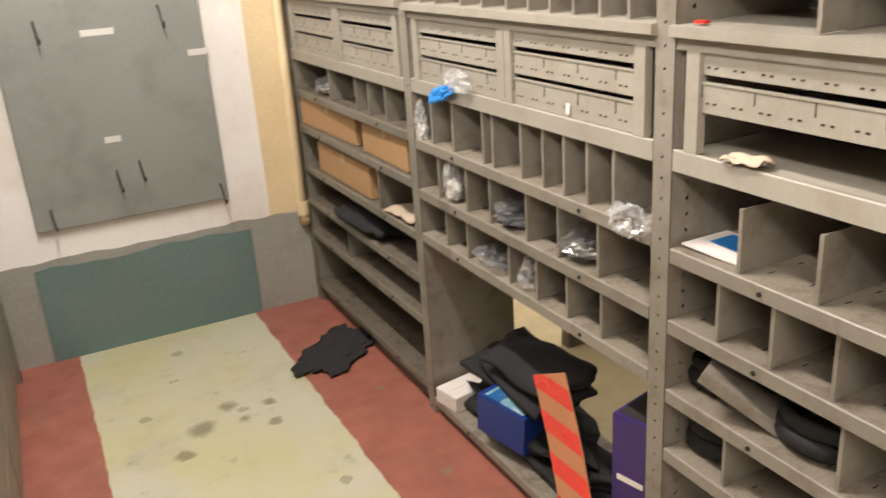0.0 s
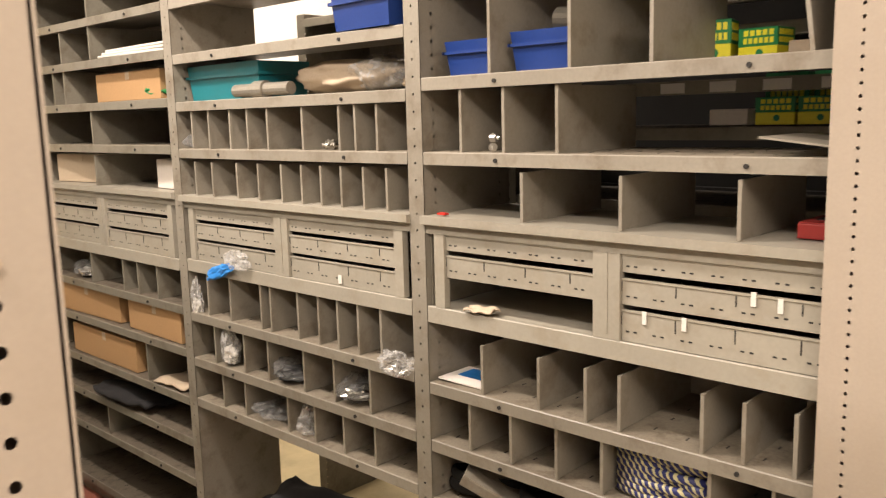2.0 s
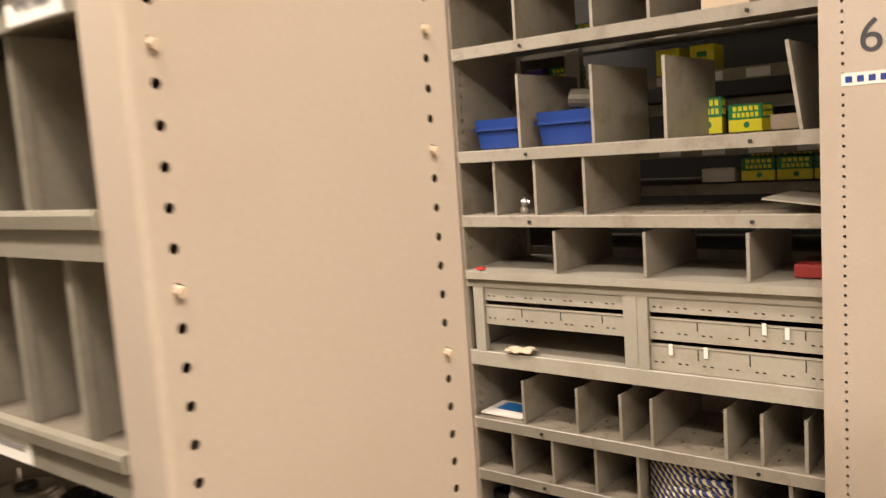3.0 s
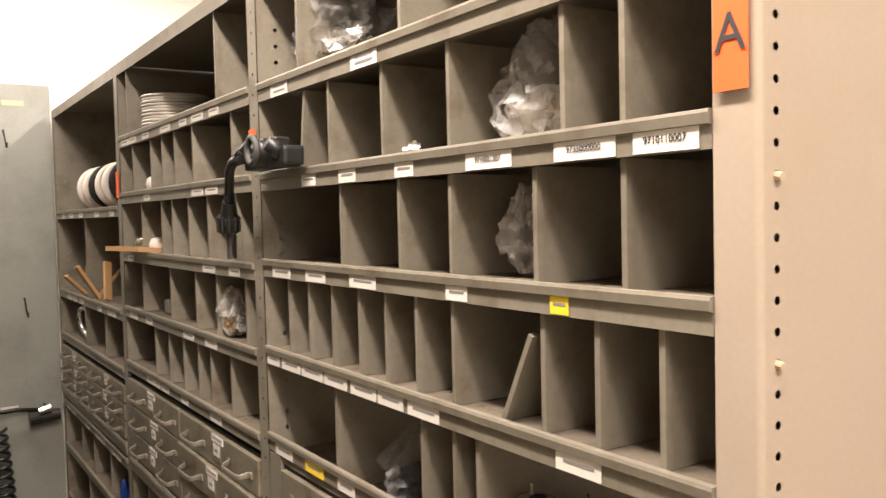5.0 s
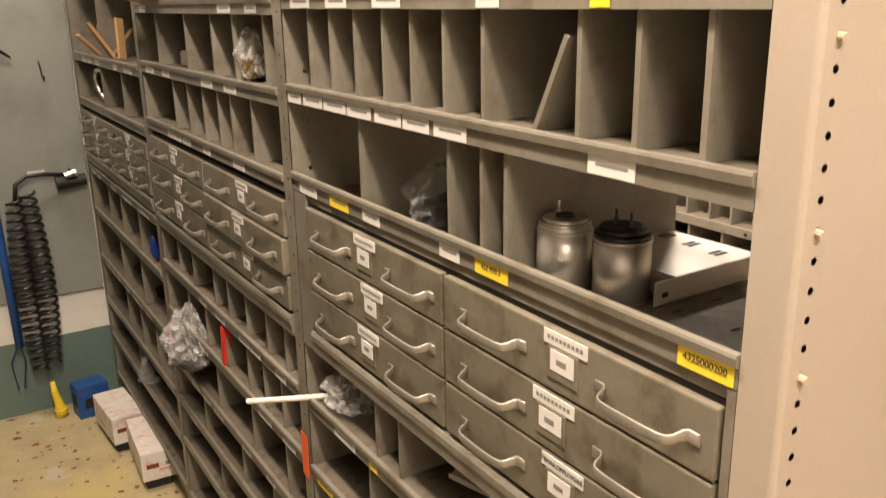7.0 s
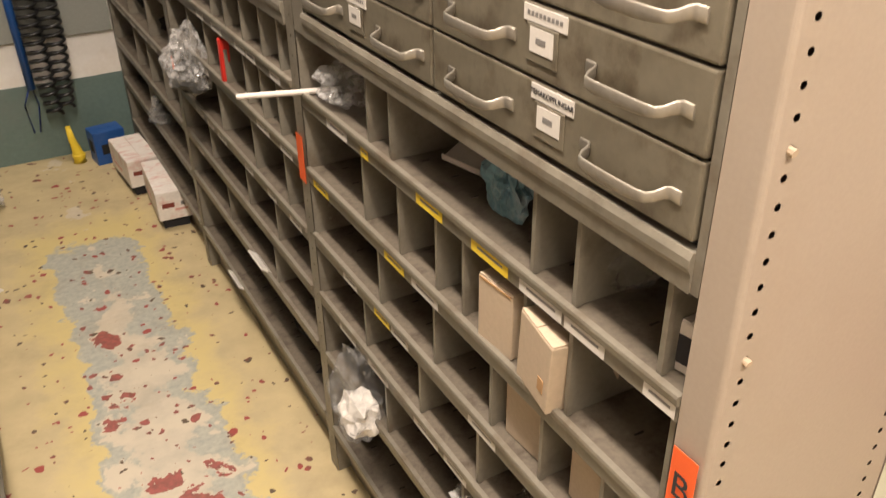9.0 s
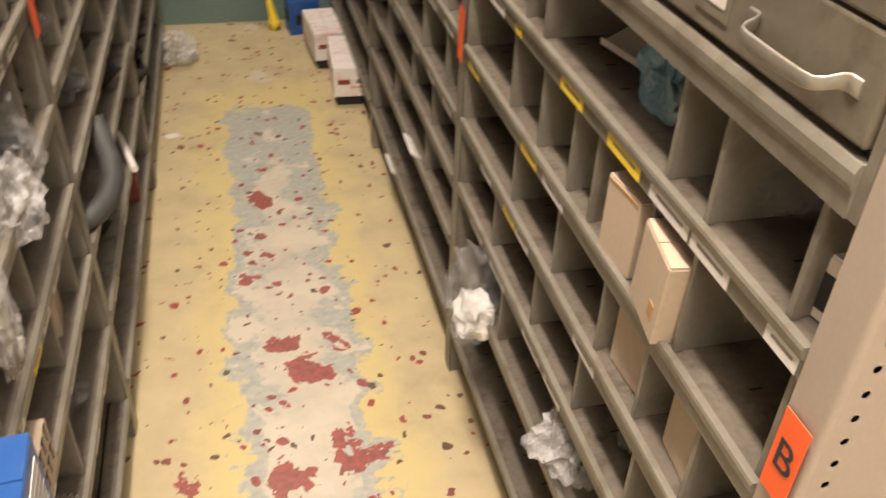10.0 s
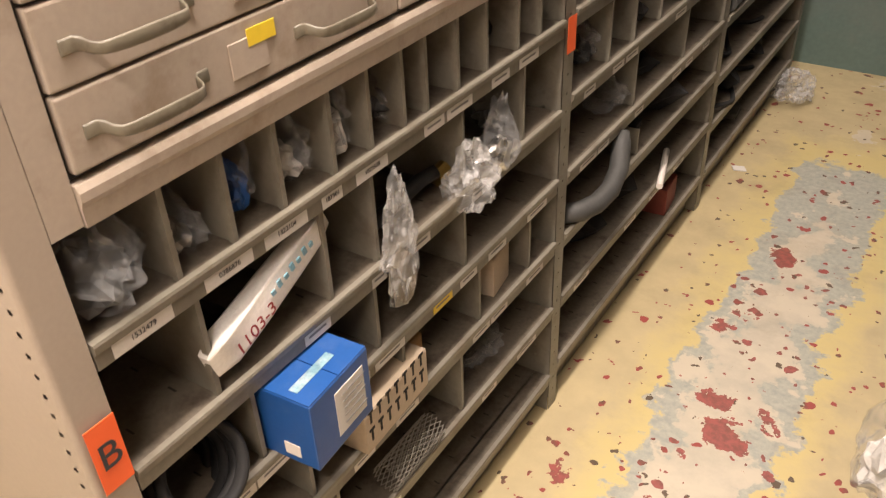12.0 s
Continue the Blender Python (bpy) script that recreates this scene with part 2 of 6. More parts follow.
def striped_sleeve():
    """Dark blue woven sleeve with slanting pale yellow stripes."""
    m = mat("striped_sleeve", (0.02, 0.025, 0.12), 0.5)
    N, L = m.node_tree.nodes, m.node_tree.links
    geo, w = N.new("ShaderNodeNewGeometry"), N.new("ShaderNodeTexWave")
    mp = N.new("ShaderNodeMapping")
    mp.inputs["Rotation"].default_value = (0.7, 0, 0.3)
    w.inputs["Scale"].default_value, w.inputs["Distortion"].default_value = 26, 1.0
    w.bands_direction = "Y"
    L.new(geo.outputs["Position"], mp.inputs[0])
    L.new(mp.outputs[0], w.inputs["Vector"])
    r = N.new("ShaderNodeMapRange")
    r.inputs["From Min"].default_value, r.inputs["From Max"].default_value = 0.62, 0.70
    L.new(w.outputs["Fac"], r.inputs["Value"])
    mx = N.new("ShaderNodeMix")
    mx.data_type = "RGBA"
    mx.inputs[6].default_value, mx.inputs[7].default_value = (0.02, 0.025, 0.13, 1), (0.55, 0.50, 0.28, 1)
    L.new(r.outputs[0], mx.inputs[0])
    L.new(mx.outputs[2], N["Principled BSDF"].inputs["Base Color"])
    return m


M["sleeve"] = striped_sleeve()


def floor_material():
    """Painted concrete: cream and yellow aisle with a worn grey strip and red flecks; red aisle with a pale stripe."""
    m = bpy.data.materials.new("painted_concrete_floor")
    m.use_nodes = True
    N, L = m.node_tree.nodes, m.node_tree.links
    p = N["Principled BSDF"]
    geo = N.new("ShaderNodeNewGeometry")
    pos = geo.outputs["Position"]

    def noise_at(scale, detail=4, rough=0.6):
        n = N.new("ShaderNodeTexNoise")
        n.inputs["Scale"].default_value, n.inputs["Detail"].default_value, n.inputs["Roughness"].default_value = scale, detail, rough
        L.new(pos, n.inputs["Vector"])
        return n.outputs["Fac"]

    def math_(op, a, b=None, c=None):
        n = N.new("ShaderNodeMath")
        n.operation = op
        for k, v in enumerate((a, b, c)):
            if v is None:
                continue
            if isinstance(v, (int, float)):
                n.inputs[k].default_value = v
            else:
                L.new(v, n.inputs[k])
        return n.outputs[0]

    def step(v, lo, hi):
        n = N.new("ShaderNodeMapRange")
        n.inputs["From Min"].default_value, n.inputs["From Max"].default_value = lo, hi
        L.new(v, n.inputs["Value"])
        return n.outputs[0]

    def blend(f, a, b):
        n = N.new("ShaderNodeMix")
        n.data_type = "RGBA"
        L.new(f, n.inputs[0])
        for k, v in ((6, a), (7, b)):
            if isinstance(v, tuple):
                n.inputs[k].default_value = rgba(v)
            else:
                L.new(v, n.inputs[k])
        return n.outputs[2]

    xyz = N.new("ShaderNodeSeparateXYZ")
    L.new(pos, xyz.inputs[0])
    X, Y = xyz.outputs[0], xyz.outputs[1]
    n_mid, n_fine, n_big = noise_at(9, 5), noise_at(60, 4), noise_at(2.5, 3)
    n_edge = math_("MULTIPLY_ADD", n_mid, 0.24, -0.12)
    n_rag = math_("ADD", n_edge, math_("MULTIPLY_ADD", n_fine, 0.045, -0.0225))

    # second aisle: distance from the middle of the worn strip
    off = math_("ABSOLUTE", math_("SUBTRACT", X, -0.808))
    offn = math_("ADD", off, n_rag)
    endn = math_("ADD", Y, math_("MULTIPLY", n_rag, 1.5))
    stop = step(endn, 2.48, 2.51)
    cream = blend(step(n_mid, 0.35, 0.7), (0.50, 0.41, 0.23), (0.42, 0.345, 0.20))
    yellow = (0.53, 0.43, 0.19)
    grey = blend(step(n_fine, 0.35, 0.65), (0.30, 0.31, 0.27), (0.40, 0.39, 0.32))
    pale = blend(step(n_mid, 0.4, 0.62), (0.52, 0.46, 0.35), (0.42, 0.38, 0.30))
    far_stop = step(endn, 2.58, 2.72)
    c2 = blend(math_("MULTIPLY", math_("SUBTRACT", 1.0, step(offn, 0.15, 0.24)), math_("SUBTRACT", 1.0, far_stop)), cream, yellow)
    ginner = math_("MULTIPLY", math_("SUBTRACT", 1.0, step(offn, 0.128, 0.138)), math_("SUBTRACT", 1.0, stop))
    c2 = blend(ginner, c2, grey)
    wide = math_("ADD", offn, math_("MULTIPLY", step(endn, 1.7, 2.4), 0.11))
    pin = math_("SUBTRACT", 1.0, step(math_("ADD", wide, math_("MULTIPLY_ADD", n_mid, 0.22, -0.11)), 0.082, 0.096))
    c2 = blend(pin, c2, pale)

    # red flecks and scabs of old paint
    warp = N.new("ShaderNodeVectorMath")
    warp.operation = "ADD"
    nv = N.new("ShaderNodeTexNoise")
    nv.inputs["Scale"].default_value = 40
    L.new(pos, nv.inputs["Vector"])
    sc = N.new("ShaderNodeVectorMath")
    sc.operation = "SCALE"
    sc.inputs["Scale"].default_value = 0.03
    L.new(nv.outputs["Color"], sc.inputs[0])
    L.new(pos, warp.inputs[0])
    L.new(sc.outputs[0], warp.inputs[1])
    flecks = None
    for scale, lim, keep in ((38, 0.36, 0.50), (17, 0.26, 0.66)):
        v = N.new("ShaderNodeTexVoronoi")
        v.inputs["Scale"].default_value = scale
        L.new(warp.outputs[0], v.inputs["Vector"])
        sepc = N.new("ShaderNodeSeparateColor")
        L.new(v.outputs["Color"], sepc.inputs[0])
        size = math_("MULTIPLY", math_("SUBTRACT", sepc.outputs[0], keep), lim / (1 - keep))
        f = math_("LESS_THAN", v.outputs["Distance"], size)
        flecks = f if flecks is None else math_("MAXIMUM", flecks, f)
    blobs = None
    for bx, by, r in ((-0.786, 1.215, 0.058), (-0.762, 1.205, 0.05), (-0.853, 1.307, 0.04), (-0.729, 0.985, 0.055), (-0.722, 0.945, 0.05), (-0.863, 0.93, 0.034), (-0.866, 0.875, 0.036),
                      (-0.862, 1.608, 0.036), (-0.745, 1.294, 0.028), (-1.044, 0.957, 0.032), (-0.748, 0.795, 0.065), (-0.80, 0.77, 0.05), (-0.861, 1.888, 0.024), (-0.853, 1.130, 0.032), (-0.876, 1.56, 0.028), (-0.70, 0.70, 0.06)):
        d = N.new("ShaderNodeVectorMath")
        d.operation = "DISTANCE"
        L.new(pos, d.inputs[0])
        d.inputs[1].default_value = (bx, by, 0)
        f = math_("LESS_THAN", math_("ADD", d.outputs["Value"], math_("MULTIPLY", n_rag, 1.3)), r * 0.66)
        blobs = f if blobs is None else math_("MAXIMUM", blobs, f)
    redc = blend(step(n_fine, 0.4, 0.6), (0.30, 0.075, 0.06), (0.19, 0.06, 0.045))
    darkf = blend(step(n_mid, 0.45, 0.55), (0.09, 0.06, 0.035), (0.28, 0.05, 0.04))
    flecks = math_("MULTIPLY", flecks, math_("LESS_THAN", X, -0.3))
    c2 = blend(flecks, c2, darkf)
    vr = N.new("ShaderNodeTexVoronoi")
    vr.inputs["Scale"].default_value = 24
    L.new(warp.outputs[0], vr.inputs["Vector"])
    rsep = N.new("ShaderNodeSeparateColor")
    L.new(vr.outputs["Color"], rsep.inputs[0])
    streak = math_("LESS_THAN", vr.outputs["Distance"], math_("MULTIPLY", math_("SUBTRACT", rsep.outputs[1], 0.55), 0.85))
    streak = math_("MULTIPLY", streak, math_("MULTIPLY", math_("LESS_THAN", offn, 0.13), math_("LESS_THAN", endn, 1.9)))
    c2 = blend(streak, c2, redc)
    c2 = blend(blobs, c2, redc)

    # first aisle: brick-red floor with a pale green stripe
    red = blend(step(n_mid, 0.35, 0.7), (0.32, 0.115, 0.08), (0.25, 0.085, 0.055))
    stripe = blend(step(n_big, 0.4, 0.62), (0.47, 0.45, 0.33), (0.46, 0.43, 0.24))
    stripe = blend(step(n_mid, 0.62, 0.72), stripe, (0.33, 0.31, 0.22))
    xs = math_("ADD", X, math_("MULTIPLY", n_rag, 0.12))
    instr = math_("MULTIPLY", math_("GREATER_THAN", xs, -0.022), math_("LESS_THAN", xs, 0.674))
    c1 = blend(instr, red, stripe)
    spots = N.new("ShaderNodeTexVoronoi")
    spots.inputs["Scale"].default_value = 9
    L.new(warp.outputs[0], spots.inputs["Vector"])
    ssep = N.new("ShaderNodeSeparateColor")
    L.new(spots.outputs["Color"], ssep.inputs[0])
    sp = math_("LESS_THAN", spots.outputs["Distance"], math_("MULTIPLY", math_("SUBTRACT", ssep.outputs[1], 0.6), 0.5))
    c1 = blend(math_("MULTIPLY", sp, 0.6), c1, (0.2, 0.18, 0.11))

    oil = None
    for bx, by, r in ((0.28, 2.485, 0.05), (0.417, 2.477, 0.03), (0.512, 2.541, 0.028), (0.378, 2.586, 0.034), (0.499, 2.402, 0.026), (0.43, 2.53, 0.022), (0.20, 2.36, 0.03)):
        d = N.new("ShaderNodeVectorMath")
        d.operation = "DISTANCE"
        L.new(pos, d.inputs[0])
        d.inputs[1].default_value = (bx, by, 0)
        f = math_("SUBTRACT", 1.0, step(math_("ADD", d.outputs["Value"], math_("MULTIPLY", n_rag, 0.5)), r * 0.5, r * 1.1))
        oil = f if oil is None else math_("MAXIMUM", oil, f)
    c1 = blend(math_("MULTIPLY", oil, 0.75), c1, (0.16, 0.14, 0.075))
    inside = math_("MULTIPLY", math_("GREATER_THAN", X, -0.36), math_("LESS_THAN", X, 1.25))
    c = blend(inside, c2, c1)
    stain = step(noise_at(3.2, 8, 0.7), 0.52, 0.75)
    c = blend(math_("MULTIPLY", stain, 0.4), c, (0.20, 0.15, 0.09))
    L.new(c, p.inputs["Base Color"])
    L.new(step(n_mid, -0.6, 1.6), p.inputs["Roughness"])
    b = N.new("ShaderNodeBump")
    b.inputs["Strength"].default_value, b.inputs["Distance"].default_value = 0.25, 0.002
    L.new(math_("ADD", n_fine, math_("MULTIPLY", flecks, 0.6)), b.inputs["Height"])
    L.new(b.outputs[0], p.inputs["Normal"])
    return m


M["floor"] = floor_material()


# ---- large structure ----
WALL_Y, CEIL = 3.30, 2.75
X_MIN, X_MAX, Y_MIN = -2.6, 2.9, -2.6


def slab(name, x0, x1, y0, y1, z0, z1, material, label, category, kind="structure"):
    bm = bm_new()
    box(bm, x0, x1, y0, y1, z0, z1)
    return tagged(part(name, bm, material), label, category, kind=kind)


slab("floor", X_MIN, X_MAX, Y_MIN, WALL_Y, -0.1, 0, M["floor"], "worn painted concrete floor, cream, yellow and brick red", "floor")
# the first aisle is laid out at its own measure: its floor at RAISED, its end wall at AISLE_WALL, set into the room by FIRST_AISLE
RAISED, AISLE_WALL = 0.20, 2.92
FIRST_AISLE = Matrix.Translation((0.075, 0.004, -0.2258)) @ Matrix.Scale(1.129, 4)
slab("ceiling", X_MIN, X_MAX, Y_MIN, WALL_Y, CEIL, CEIL + 0.1, M["ceil"], "plain pale ceiling above the racks", "ceiling")
slab("wall_north", X_MIN - 0.2, X_MAX + 0.2, WALL_Y, WALL_Y + 0.2, -0.1, CEIL + 0.1, M["white"], "white plaster wall behind the shelving aisles", "wall")
slab("wall_south", X_MIN - 0.2, X_MAX + 0.2, Y_MIN - 0.2, Y_MIN, -0.1, CEIL + 0.1, M["white"], "plain white plaster wall closing the room", "wall")
slab("wall_east", X_MAX, X_MAX + 0.2, Y_MIN, WALL_Y, -0.1, CEIL + 0.1, M["white"], "plain white plaster wall beyond the racks", "wall")
slab("wall_west", X_MIN - 0.2, X_MIN, Y_MIN, WALL_Y, -0.1, CEIL + 0.1, M["white"], "plain white plaster wall closing the room", "wall")


def ragged_band(name, x0, x1, z0, z1, material, label, amp=0.012, out=0.004, wall=WALL_Y):
    """A painted band on the north wall, with an uneven brushed upper edge."""
    bm = bm_new()
    n = max(4, int((x1 - x0) / 0.03))
    tops = [z1 + amp * noise.noise(Vector((k * 0.31, z1 * 9, x0))) for k in range(n + 1)]
    rows = []
    for k in range(n + 1):
        x = x0 + (x1 - x0) * k / n
        rows.append([bm.verts.new((x, wall - out, z0)), bm.verts.new((x, wall - out, tops[k])), bm.verts.new((x, wall, tops[k])), bm.verts.new((x, wall, z0))])
    for a, b in zip(rows, rows[1:]):
        bm.faces.new((a[0], b[0], b[1], a[1]))
        bm.faces.new((a[1], b[1], b[2], a[2]))
    bm.faces.new(rows[0])
    bm.faces.new(rows[-1][::-1])
    return tagged(part(name, bm, material), label, "wall paint", kind="structure")


ragged_band("trim", -0.163, 0.560, RAISED, 0.530, M["teal"], "dark teal painted band along the foot of the wall", 0.014, 0.007, AISLE_WALL)
ragged_band("trim", -0.400, 0.900, RAISED, 0.556, M["greywall"], "bare grey plaster along the foot of the wall", 0.014, 0.003, AISLE_WALL)
ragged_band("trim", -1.6, -0.42, 0.0, 0.30, M["teal"], "dark teal painted band along the foot of the wall", 0.004, 0.004)


# ---- lamps: fluorescent fittings under the ceiling, all out of view ----
def ceiling_light(x, y, along_y, length, power):
    t = thing("ceiling_light", x, y, CEIL, "unseen white fluorescent ceiling fitting above the aisle", "ceiling light", "ceiling lights", 90 if along_y else 0)
    bm = bm_new()
    box(bm, -length / 2, length / 2, -0.07, 0.07, -0.05, 0)
    part("housing", bevelled(bm, 0.006), M["card_white"], t)
    ld = bpy.data.lights.new("tube_light", "AREA")
    ld.shape, ld.size, ld.size_y, ld.energy, ld.color = "RECTANGLE", length, 0.12, power, LAMP
    lo = new("tube_light", ld)
    lo.parent = t
    lo.matrix_basis = pose(0, 0, -0.06)
    return t


ceiling_light(0.18, 1.75, True, 1.3, 84)
ceiling_light(-0.92, 0.45, True, 1.3, 85)
# added fill lamp: brightens the far floor and wall board of the second aisle
ceiling_light(-0.82, 2.75, False, 0.9, 30)
ceiling_light(-0.72, -0.92, False, 1.5, 82)
# added fill lamp: brightens the floor and wall beyond the first rack
ceiling_light(1.72, 2.35, False, 1.2, 70)


# ---- shelving ----
def extruded(bm, pts, ya, yb, s):
    """A closed outline of (depth, height) drawn out along y; s turns the depth."""
    if s < 0:
        pts = [(-d, z) for d, z in pts][::-1]
    a = [bm.verts.new((d, ya, z)) for d, z in pts]
    b = [bm.verts.new((d, yb, z)) for d, z in pts]
    n = len(pts)
    for k in range(n):
        bm.faces.new((a[k], a[(k + 1) % n], b[(k + 1) % n], b[k]))
    bm.faces.new(a[::-1])
    bm.faces.new(b)


def perforated(bm, origin, u, v, width, height, columns, pitch, r, skip=0.0):
    """A sheet with columns of round holes, spanned by the unit vectors u (across) and v (up)."""
    origin, u, v = Vector(origin), Vector(u), Vector(v)
    edges = [0.0]
    for c in columns:
        edges += [c - pitch / 2, c + pitch / 2]
    edges.append(width)
    rows = int(height / pitch)

    def P(a, b):
        return bm.verts.new(origin + u * a + v * b)

    for k in range(0, len(edges) - 1):
        a0, a1 = edges[k], edges[k + 1]
        if k % 2 == 0:
            bm.faces.new((P(a0, 0), P(a1, 0), P(a1, height), P(a0, height)))
            continue
        for j in range(rows):
            b0, b1 = j * pitch, (j + 1) * pitch
            if j == rows - 1:
                b1 = height
            ca, cb = (a0 + a1) / 2, b0 + pitch / 2
            corners = [P(a0, b0), P(a1, b0), P(a1, b1), P(a0, b1)]
            if noise.noise(Vector((ca * 9 + origin.y, j * 0.7, origin.x))) < skip - 1:
                bm.faces.new(corners)
                continue
            ring = [P(ca + r * math.cos(math.pi * (i / 4 + 1.25)), cb + r * math.sin(math.pi * (i / 4 + 1.25))) for i in range(8)]
            for i in range(4):
                bm.faces.new((corners[i], corners[(i + 1) % 4], ring[(2 * i + 2) % 8], ring[2 * i + 1], ring[2 * i]))


def upright(parent, s, ya, yb, depth, top, material, foot=0.0, pitch=0.0265, r=0.0036):
    """One upright between two bays: folded front, two perforated cheeks and a closed back."""
    bm = bm_new()
    perforated(bm, (0, ya, foot), (0, 1, 0), (0, 0, 1), yb - ya, top - foot, [(yb - ya) / 2], 0.0338, 0.0025, 0.35)
    for y in (ya, yb):
        perforated(bm, (s * 0.002, y, foot), (s, 0, 0), (0, 0, 1), depth - 0.002, top - foot, [0.032, depth - 0.034], pitch, r)
    box(bm, s * (depth - 0.002), s * depth, ya, yb, foot, top)
    box(bm, s * 0.002, s * depth, ya, yb, top - 0.002, top)
    return part("upright", bm, material, parent)


LIP_PLAIN = [(0.0, -0.025), (0.012, -0.025), (0.012, -0.022), (0.003, -0.022), (0.003, -0.005)]
LIP_BEAD = [(0.0, -0.026), (0.010, -0.026), (0.010, -0.023), (0.003, -0.023), (0.003, -0.005)]
DIVIDERS = {}


def shelf(parent, s, z, ya, yb, depth, material, bead=False, bolts=False, sink=0.0):
    """One shelf with its folded front; sink lowers the plate behind the lip."""
    bm = bm_new()
    lip = LIP_BEAD if bead else LIP_PLAIN
    lip = lip[:-1] + [(0.003, -0.005 - sink)]
    tail = [(depth, -0.005 - sink), (depth, -sink)]
    nose = [(0.004, -sink), (0.004, 0.004), (-0.0035, 0.004), (-0.0045, 0.001), (-0.0035, -0.007), (0.0, -0.008)] if bead else [(0.002, 0.0), (0.0, -0.002)]
    extruded(bm, [(d, z + h) for d, h in lip + tail + nose], ya, yb, s)
    ob = part("shelf", bm, material, parent)
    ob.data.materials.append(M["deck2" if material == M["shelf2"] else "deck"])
    # upward decks get the dirty paint with bin shade mixed in
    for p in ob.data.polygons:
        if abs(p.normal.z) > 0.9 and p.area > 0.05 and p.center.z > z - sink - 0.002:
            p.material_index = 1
    cuts = bm_new()
    n = max(2, int((yb - ya) / 0.062))
    for i in range(n):
        y = ya + (yb - ya) * (i + 0.5) / n
        for d in (0.045, 0.105, 0.165):
            q = 0.006 if (i + int(d * 100)) % 2 else -0.004
            box(cuts, s * (d + q), s * (d + q + 0.012), y - 0.0012, y + 0.0012, z - sink + 0.0002, z - sink + 0.0007)
    part("slot_row", cuts, M["dark"], ob)["kind"] = "stuff"
    if bolts:
        for f in (0.22, 0.78):
            b2 = bm_new()
            cyl(b2, (0, ya + (yb - ya) * f, z - 0.014), (-s * 0.003, ya + (yb - ya) * f, z - 0.014), 0.004, n=8)
            part("bolt", b2, M["dark"], ob)
    return ob


def divider(parent, s, y, z, h, depth, material, lean=0.0, front=0.006):
    key = (round(h, 3), round(depth, 3), s, material.name)
    if key not in DIVIDERS:
        bm = bm_new()
        box(bm, s * 0.004, s * (depth - front - 0.004), -0.0012, 0.0012, 0, h)
        box(bm, 0, s * 0.008, -0.0032, 0.0032, 0, h)
        me = bpy.data.meshes.new("divider")
        bm.to_mesh(me)
        bm.free()
        me.materials.append(material)
        DIVIDERS[key] = me
    ob = new("divider", DIVIDERS[key])
    ob.parent = parent
    ob.matrix_basis = pose(s * front, y, z + 0.0005, lean, 0, 0)
    return ob


def back(parent, s, ya, yb, z0, z1, depth, material):
    bm = bm_new()
    box(bm, s * (depth - 0.003), s * (depth - 0.001), ya, yb, z0, z1)
    return part("back_panel", bm, material, parent)


def label(sh, s, y, z, w, h=0.02, material=None, text="", rows=1, out=0.0035):
    """A paper label on a shelf's lip, with its number or bars for what cannot be read."""
    bm = bm_new()
    box(bm, -s * out, -s * (out + 0.0006), y - w / 2, y + w / 2, z - h / 2, z + h / 2)
    part("label", bm, material or M["paper"], sh)
    rz = -90 if s > 0 else 90
    if text:
        words("number", text, h * 0.44, M["ink"], sh, pose(-s * (out + 0.0011), y, z, 90, 0, rz))
    else:
        b2 = bm_new()
        for k in range(rows):
            zz = z + (k - (rows - 1) / 2) * h * 0.35
            box(b2, -s * (out + 0.0006), -s * (out + 0.0009), y - w * 0.36, y + w * 0.32, zz - h * 0.08, zz + h * 0.08)
        part("print", b2, M["grime_ink"], sh)


def pull(parent, s, y, z, w=0.10, material=None):
    """A drawer handle bent from one flat steel band, with two flat feet."""
    bm = bm_new()
    h = w / 2
    line = [(0.0012, -h - 0.012, 0.0058), (0.0012, -h, 0.0058), (0.005, -h + 0.004, 0.0055), (0.014, -h + 0.006, 0.0048), (0.019, -h + 0.010, 0.0045), (0.0215, -h + 0.018, 0.0050),
            (0.023, -h * 0.4, 0.0056), (0.0235, 0.0, 0.0058)]
    line += [(o, -v, q) for o, v, q in line[-2::-1]]
    rings = []
    for k, (o, v, q) in enumerate(line):
        a, b = line[max(k - 1, 0)], line[min(k + 1, len(line) - 1)]
        t = Vector((b[0] - a[0], b[1] - a[1], 0)).normalized()
        n = Vector((t.y, -t.x, 0)) * 0.0012
        drop = -0.004 * min(1, o / 0.02)
        rings.append([bm.verts.new((-s * (o + e * n.x), y + v + e * n.y, z + drop + g * q * 1.05)) for e, g in ((1, -0.7), (1, 0.7), (0.4, 1), (-0.4, 1), (-1, 0.7), (-1, -0.7), (-0.4, -1), (0.4, -1))])
    for p, q in zip(rings, rings[1:]):
        for i in range(8):
            bm.faces.new((p[i], p[(i + 1) % 8], q[(i + 1) % 8], q[i]))
    bm.faces.new(rings[0])
    bm.faces.new(rings[-1][::-1])
    bmesh.ops.recalc_face_normals(bm, faces=bm.faces[:])
    return part("handle", bm, material or M["handle"], parent, "worn bare metal handle", True)


